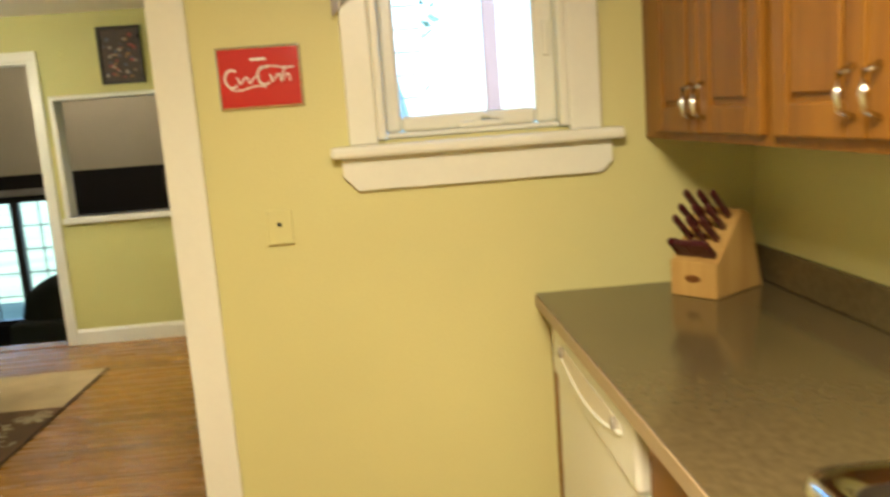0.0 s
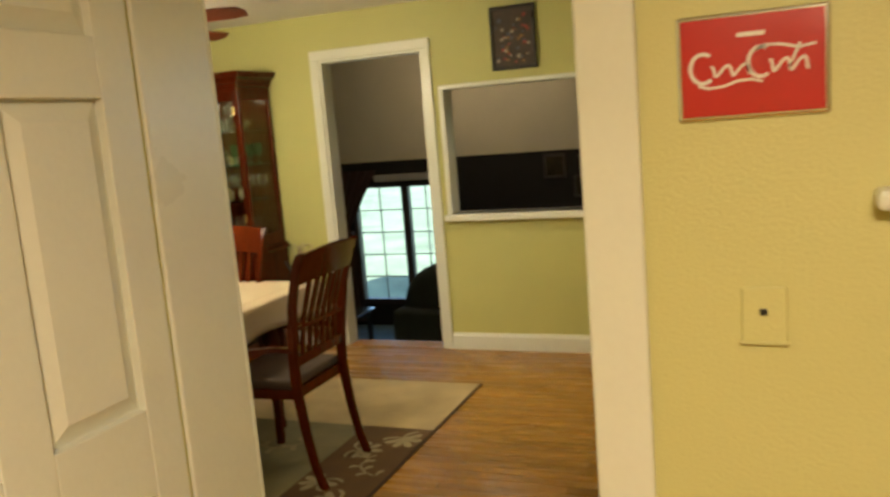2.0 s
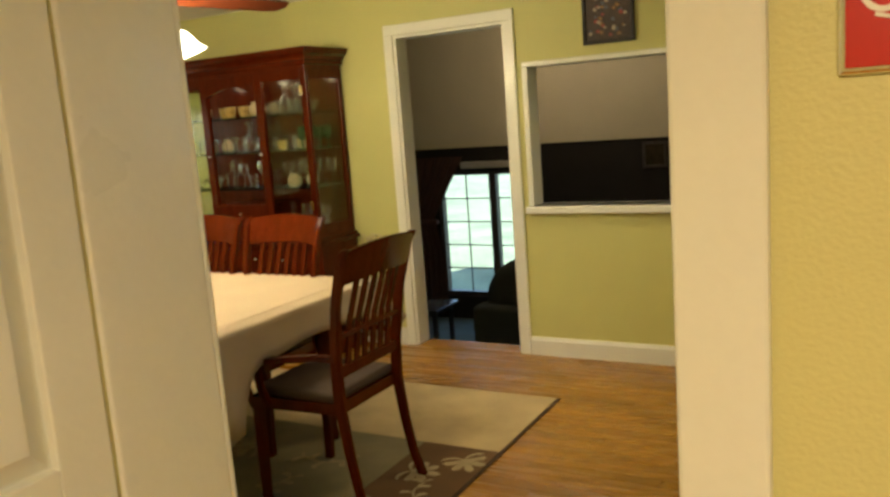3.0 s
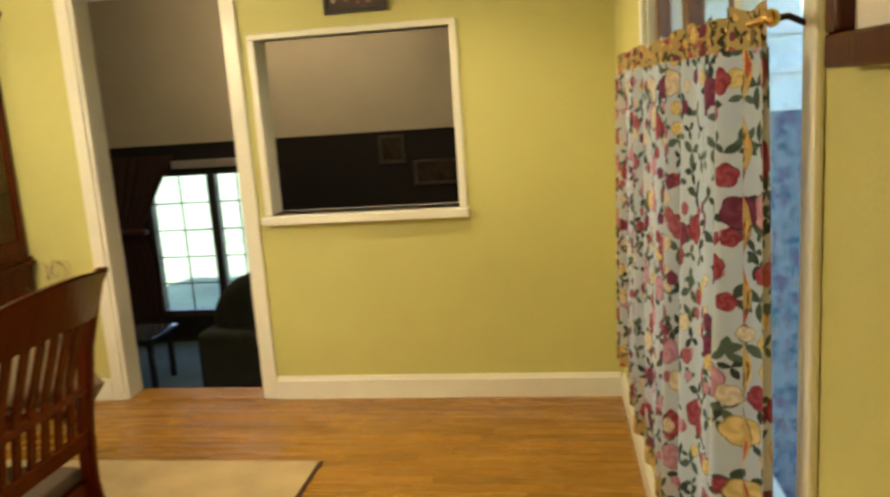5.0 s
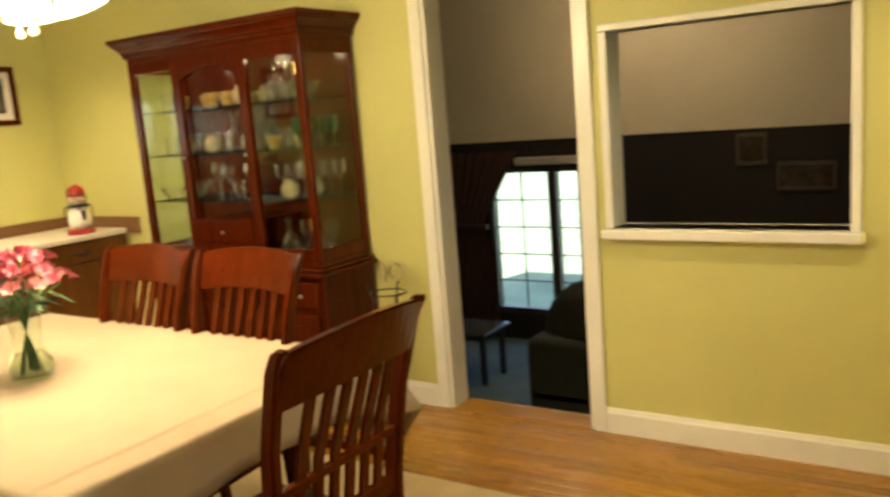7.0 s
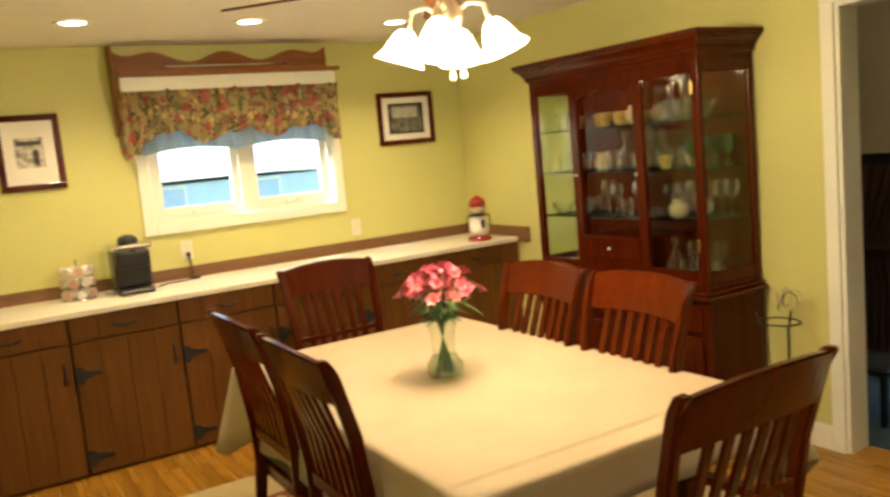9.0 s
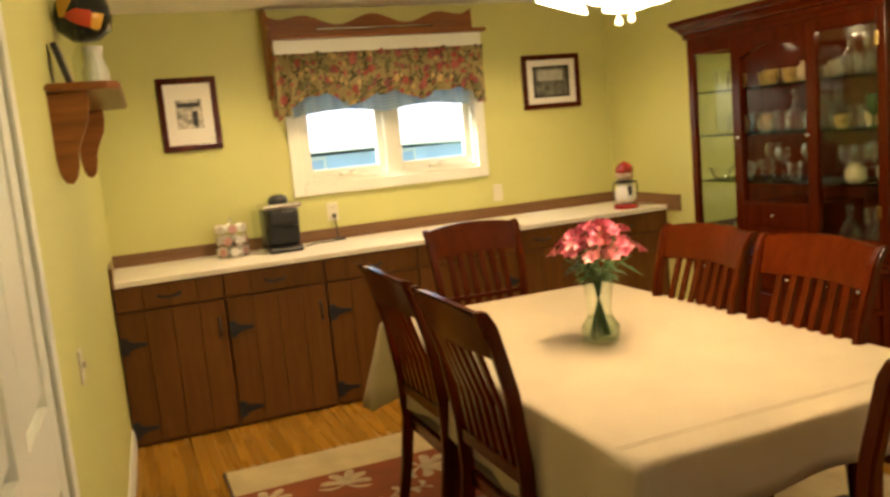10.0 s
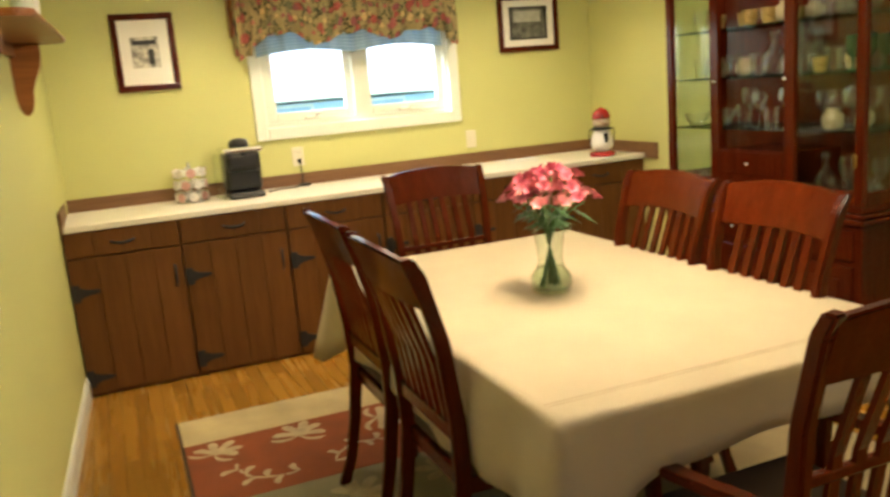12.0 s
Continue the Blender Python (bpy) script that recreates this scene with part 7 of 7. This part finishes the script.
# ---- lower room ----
W4 = thing("window_4", (1.82, BACK, -0.72), "tall dark-framed garden window with many small panes", "window", kind="structure")
M_DARKFRAME = surface("dark_brown_paint", (0.035, 0.022, 0.016), 0.4, vary=0.2)
gx0, gx1, gz0, gz1 = 0.90, 2.19, -0.72, 0.84
part("window_frame", boxes(((gx0, BACK, gz0), (gx0 + 0.05, BACK + 0.1, gz1)), ((gx1 - 0.05, BACK, gz0), (gx1, BACK + 0.1, gz1)), ((gx0 + 0.05, BACK, gz1 - 0.05), (gx1 - 0.05, BACK + 0.1, gz1)), ((gx0 + 0.05, BACK, gz0), (gx1 - 0.05, BACK + 0.1, gz0 + 0.07))), M_DARKFRAME, W4)
lights = [(gx0 + 0.05, 1.60), (1.69, gx1 - 0.05)]
for a, b in ((1.60, 1.69),):
    part("mullion", boxes(((a, BACK - 0.01, gz0 + 0.07), (b, BACK + 0.09, gz1 - 0.05)), bev=0.004), M_DARKFRAME, W4)
for a, b in lights:
    g = part("pane", boxes(((a, BACK + 0.05, gz0 + 0.07), (b, BACK + 0.054, gz1 - 0.05))), M_PANE, W4)
    g.visible_shadow = False
    for k in range(1, 5):
        z = gz0 + 0.07 + (gz1 - gz0 - 0.12) * k / 5
        part("glazing_bar", boxes(((a, BACK + 0.04, z - 0.007), (b, BACK + 0.0495, z + 0.007))), M_DARKFRAME, W4)
    part("glazing_bar", boxes((((a + b) / 2 - 0.007, BACK + 0.0385, gz0 + 0.07), ((a + b) / 2 + 0.007, BACK + 0.0498, gz1 - 0.05))), M_DARKFRAME, W4)
setting("curtain_track", boxes(((1.28, BACK - 0.10, 0.87), (2.24, BACK, 0.95)), bev=0.01), surface("grey_track_paint", (0.35, 0.33, 0.30), 0.5), "pale grey curtain box over the garden window", "curtain box")
M_DRAPE = surface("dark_drape_cloth", (0.045, 0.018, 0.012), 0.85, vary=0.3, scale=8, bump=0.003)
dp = thing("drape", (0.9, BACK - 0.1, -0.9), "dark red-brown drape tied back at the garden window", "drape")
def drape_at(u, v):
    z = 1.02 - 1.95 * v
    tie = math.exp(-((v - 0.40) / 0.17) ** 2)
    w = 0.80 * (1 - v * 0.9) if v < 0.4 else 0.52
    right = 1.33 - 0.45 * min(1, v / 0.38) + (0.12 * min(1, (v - 0.38) / 0.2) if v > 0.38 else 0)
    left = 0.42
    x = left + (right - left) * u
    return (x, BACK - 0.09 + 0.03 * math.sin(48 * u + 2 * v) * (1 - 0.5 * tie), z)
part("cloth", sheet(60, 40, drape_at, 1.0, 2.0), M_DRAPE, dp, smooth=True)
part("tie_back", boxes(((0.42, BACK - 0.135, 0.20), (0.92, BACK - 0.05, 0.26)), bev=0.015), M_DRAPE, dp)

so = thing("sofa", (3.3, 8.95, LOW), "dark green upholstered sofa with rounded back cushions", "sofa")
M_SOFA = surface("dark_sofa_fabric", (0.030, 0.034, 0.027), 0.9, vary=0.25, scale=10, fine=200, bump=0.006)
def soft(a, b, r):
    bm = bmesh.new()
    box(bm, a, b, r, 4)
    return bm
part("base", soft((2.50, 8.60, LOW + 0.06), (4.60, 9.50, LOW + 0.44), 0.05), M_SOFA, so, smooth=True)
part("back", soft((2.50, 8.60, LOW + 0.30), (4.60, 8.86, LOW + 0.80), 0.05), M_SOFA, so, smooth=True)
part("arm", soft((2.47, 8.62, LOW + 0.10), (2.72, 9.55, LOW + 0.74), 0.09), M_SOFA, so, smooth=True)
part("arm", soft((4.38, 8.62, LOW + 0.10), (4.63, 9.55, LOW + 0.66), 0.09), M_SOFA, so, smooth=True)
for k in range(3):
    bm = bmesh.new()
    bmesh.ops.create_uvsphere(bm, u_segments=20, v_segments=12, radius=1)
    for v in bm.verts:
        c = v.co
        v.co = Vector((2.95 + 0.62 * k + 0.42 * math.copysign(abs(c.x) ** 0.75, c.x) + 0.06 * c.z, 8.90 + 0.17 * c.y, LOW + 0.88 + 0.34 * math.copysign(abs(c.z) ** 0.8, c.z) + 0.06 * c.x))
    part("back_cushion", bm, M_SOFA, so, smooth=True)
for x in (2.58, 4.52):
    for y in (8.68, 9.42):
        part("foot", boxes(((x - 0.03, y - 0.03, LOW), (x + 0.03, y + 0.03, LOW + 0.07)), bev=0.005), M_BLACK, so)
ct = thing("coffee_table", (1.28, 9.75, LOW), "low dark table with a glossy top", "coffee table")
part("top", boxes(((0.95, 9.5, LOW + 0.46), (1.62, 10.0, LOW + 0.49)), bev=0.008), surface("dark_glass_top", (0.06, 0.065, 0.065), 0.15, vary=0.05, bump=0.0), ct, "glossy dark top")
part("lower_frame", boxes(((0.99, 9.54, LOW + 0.42), (1.58, 9.96, LOW + 0.46)), bev=0.005), M_BLACK, ct)
for x in (1.02, 1.55):
    for y in (9.57, 9.93):
        part("leg", boxes(((x - 0.022, y - 0.022, LOW), (x + 0.022, y + 0.022, LOW + 0.42)), bev=0.005), M_BLACK, ct)
for xa, xb, z0, z1, lb in ((3.46, 3.72, 0.80, 1.08, "small dark framed print under glass on the panelling"), (3.80, 4.28, 0.57, 0.82, "wide dark framed print on the panelling")):
    lp = thing("dark_picture", ((xa + xb) / 2, BACK, z0), lb, "picture", "prints in the lower room")
    for it in (((xa, BACK - 0.025, z0), (xb, BACK, z0 + 0.03)), ((xa, BACK - 0.025, z1 - 0.03), (xb, BACK, z1)), ((xa, BACK - 0.025, z0 + 0.03), (xa + 0.03, BACK, z1 - 0.03)), ((xb - 0.03, BACK - 0.025, z0 + 0.03), (xb, BACK, z1 - 0.03))):
        part("frame_bar", boxes(it, bev=0.004), M_DARKFRAME, lp)
    part("print", boxes(((xa + 0.03, BACK - 0.012, z0 + 0.03), (xb - 0.03, BACK, z1 - 0.03))), surface("dim_print", (0.035, 0.024, 0.016), 0.12, vary=0.5, scale=12, bump=0.0), lp, "dim brown print under glass")
lamp("lower_room_light", "POINT", pose(2.75, 9.7, 2.42), 6.8, WARM, radius=0.12)
solid("lower_ceiling_lamp", lathe(bmesh.new(), [(0.14, 0.0), (0.14, -0.02), (0.11, -0.06), (0, -0.075)], (2.75, 9.7, 2.75), 20), M_SHADE, "round opal ceiling lamp in the lower room", "ceiling light", smooth=True)

# ---- outdoors ----
M_GRASS = surface("lawn", (0.20, 0.24, 0.14), 0.95, vary=0.4, scale=0.8, fine=20, bump=0.02)
setting("ground", boxes(((-400, -400, -1.5), (400, 400, -1.12))), M_GRASS, "lawn around the house", "ground")
M_SIDING = surface("pale_blue_siding", (0.55, 0.70, 0.82), 0.6, vary=0.08, scale=2)
M_ROOF = surface("grey_shingle", (0.60, 0.62, 0.64), 0.9, vary=0.3, scale=8)


M_BLUESIDING = surface("blue_siding", (0.045, 0.115, 0.21), 0.6, vary=0.1, scale=2)


def neighbour(name, x0, x1, y0, y1, h, ridge, label, siding):
    t = thing(name, ((x0 + x1) / 2, (y0 + y1) / 2, -1.12), label, "house", "houses across the yard")
    for k in range(int((h + 1.12) / 0.18)):
        z = -1.12 + 0.18 * k
        part("siding_board", boxes(((x0 - 0.008 * (k % 2), y0 - 0.008 * (k % 2), z), (x1 + 0.008 * (k % 2), y1 + 0.008 * (k % 2), z + 0.178))), siding, t)
    if x1 - x0 < y1 - y0:
        bm = prism(bmesh.new(), [(x0 - 0.4, h), ((x0 + x1) / 2, h + ridge), (x1 + 0.4, h)], "y", y0 - 0.3, y1 + 0.3)
    else:
        bm = prism(bmesh.new(), [(y0 - 0.4, h), ((y0 + y1) / 2, h + ridge), (y1 + 0.4, h)], "x", x0 - 0.3, x1 + 0.3)
    part("roof", bm, M_ROOF, t, "grey shingle roof")
    return t


# Opaque panes: the sky's reflection is put into their pale blue colour.
M_SKYPANE = surface("mirrored_sky_glass", (0.45, 0.58, 0.68), 0.08, vary=0.1, bump=0.0)
nh = neighbour("neighbour_house", -22, -15, 4.2, 13, 1.35, 1.6, "white sided house across the yard", M_SIDING)
for y in (5.2, 7.4, 9.8):
    w = part("window", boxes(((-15.0, y, 0.0), (-14.96, y + 1.0, 1.2))), M_WHITE, nh, "white framed window")
    part("pane", boxes(((-14.965, y + 0.08, 0.08), (-14.95, y + 0.92, 1.12))), M_SKYPANE, w)
cladding = thing("wall_cladding", (6.1, FY, -1.12), "blue painted board siding on the outside of the lower room", "siding", kind="structure")
for k in range(24):
    z = -1.12 + 0.16 * k
    part("siding_board", prism(bmesh.new(), [(FY + 0.02, z), (FY + 0.04, z), (FY + 0.04, z + 0.158), (FY + 0.032, z + 0.158)], "x", WX + 0.13, 6.52), M_BLUESIDING if k < 15 else M_SIDING, cladding)
fence = thing("board_fence", (7.5, FY + 0.1, -1.12), "blue painted board fence in the side yard", "fence")
for k in range(14):
    part("fence_board", boxes(((6.54 + 0.142 * k, FY + 0.05, -1.12), (6.54 + 0.142 * k + 0.138, FY + 0.075, 1.16 + 0.006 * (k % 3))), bev=0.003), M_BLUESIDING, fence)
for z in (-0.6, 0.8):
    part("fence_rail", boxes(((6.54, FY + 0.076, z), (8.53, FY + 0.12, z + 0.09)), bev=0.003), M_BLUESIDING, fence)
# Added overhang, out of view: keeps sky light off the wide window's jamb.
setting("eaves", boxes(((WX + 0.12, 3.32, 2.40), (6.12, 7.6, 2.46)), ((6.12, 3.32, 2.36), (6.15, 7.6, 2.50))), M_WHITE, "unseen white overhang added to cut sky light at the wide window", "eaves")
M_POST = surface("faded_post_paint", (0.16, 0.105, 0.095), 0.6, vary=0.1)
solid("porch_post", boxes(((6.79, 5.40, -1.12), (6.87, 5.48, 3.2)), bev=0.01), M_POST, "faded mauve-brown porch post outside", "post", group="porch posts")
for x, y in ((8.6, 7.0), (8.2, 5.38)):
    solid("porch_post", boxes(((x, y, -1.12), (x + 0.12, y + 0.12, 3.2)), bev=0.01), M_BROWNPAINT, "brown porch post outside", "post", group="porch posts")
solid("porch_rail", boxes(((6.6, 5.37, 3.2), (8.5, 5.51, 3.35)), bev=0.01), M_POST, "mauve-brown porch beam on posts", "beam")

trng = random.Random(21)
M_BARK = surface("bark", (0.09, 0.065, 0.045), 0.95, vary=0.4, scale=12, bump=0.02)
M_FOLIAGE = surface("foliage", (0.07, 0.125, 0.09), 0.7, vary=0.5, scale=3, bump=0.0, rand=0.25)


def tree(x, y, h, r):
    t = thing("tree", (x, y, -1.12), "leafy broad tree standing on the lawn", "tree", "trees in the garden")
    pts = [Vector((x, y, -1.12)), Vector((x + 0.05, y, -1.12 + h * 0.35)), Vector((x - 0.06, y + 0.05, -1.12 + h * 0.7)), Vector((x, y, -1.12 + h * 0.9))]
    bm = tube(bmesh.new(), pts, [r * 0.09, r * 0.07, r * 0.045, r * 0.015], 10)
    cr = bmesh.new()
    for k in range(9):
        a, z = trng.uniform(0, 6.28), h * trng.uniform(0.3, 0.75)
        tip = Vector((x + r * 0.75 * math.cos(a), y + r * 0.75 * math.sin(a), -1.12 + z + r * 0.35))
        tube(bm, [Vector((x, y, -1.12 + z * 0.85)), Vector((x, y, -1.12 + z)).lerp(tip, 0.5), tip], [r * 0.035, r * 0.02, r * 0.006], 6)
    for k in range(1500):
        a, u = trng.uniform(0, 6.28), trng.uniform(-1, 1)
        rr = r * trng.uniform(0.45, 1.0) * (1 + 0.25 * math.sin(3 * a + 5 * u))
        c = Vector((x + rr * math.cos(a) * math.sqrt(1 - u * u), y + rr * math.sin(a) * math.sqrt(1 - u * u), -1.12 + h * 0.62 + h * 0.4 * u))
        d1, d2 = Vector((trng.gauss(0, 1), trng.gauss(0, 1), trng.gauss(0, 1))).normalized(), Vector((trng.gauss(0, 1), trng.gauss(0, 1), trng.gauss(0, 1))).normalized()
        s = r * trng.uniform(0.05, 0.10)
        v = [cr.verts.new(c + s * q) for q in (d1, d2 * 0.6, -d1, -d2 * 0.6)]
        cr.faces.new(v)
    part("trunk", bm, M_BARK, t, smooth=True)
    part("crown", cr, M_FOLIAGE, t, "crown of many small leaf clumps")


for x, y, h, r in ((3.6, 17.5, 5.5, 2.0), (-0.6, 24, 8, 3.0), (4.5, 26, 9, 3.4), (-14, 2.0, 6, 2.2)):
    tree(x, y, h, r)

# ---- oak strips ----
STRIP = 0.064
rng = random.Random(7)
shared = {}
def strip_mesh(length):
    key = round(length, 2)
    if key not in shared:
        bm = bmesh.new()
        w, h, c = STRIP / 2 - 0.0006, 0.014, 0.0012
        prism(bm, [(-w, -h), (w, -h), (w, -c), (w - c, 0), (c - w, 0), (-w, -c)], "x", -key / 2 + 0.0005, key / 2 - 0.0005)
        shared[key] = mesh("strip", bm, M_OAKF)
    return shared[key]


rest = bmesh.new()
count = 0
def lay(x0, x1, y0, y1, near):
    global count
    y = y0
    while y < y1 - 0.001:
        x = x0 - rng.uniform(0, 0.5)
        while x < x1 - 0.001:
            length = round(rng.choice((0.6, 0.75, 0.9, 1.05, 1.2)), 2)
            a, b = max(x, x0), min(x + length, x1)
            if b - a > 0.02:
                if near(a, b, y) and count < 300:
                    ob = new("floorboard", strip_mesh(b - a))
                    ob.parent = floor
                    ob.location = ((a + b) / 2, y + STRIP / 2, 0)
                    count += 1
                else:
                    w = STRIP / 2 - 0.0006
                    prism_fast(rest, a + 0.0005, b - 0.0005, y + STRIP / 2 - w, y + STRIP / 2 + w)
            x += length
        y += STRIP


def prism_fast(bm, xa, xb, ya, yb):
    lo = [bm.verts.new(c) for c in ((xa, ya, -0.014), (xb, ya, -0.014), (xb, yb, -0.014), (xa, yb, -0.014))]
    hi = [bm.verts.new(c) for c in ((xa, ya, 0), (xb, ya, 0), (xb, yb, 0), (xa, yb, 0))]
    bm.faces.new(hi)
    for k in range(4):
        bm.faces.new((lo[k], lo[(k + 1) % 4], hi[(k + 1) % 4], hi[k]))


lay(0.0, WX + 0.12, 3.072, FY, lambda a, b, y: (b > 3.0 and y > 4.6) or (b > 4.25) or (a < 1.3 and y < 5.0))
lay(4.73, 7.30, -1.3, 3.072, lambda a, b, y: False)
ob = part("floorboards", rest, M_OAKF, floor)
ob["kind"] = "stuff"
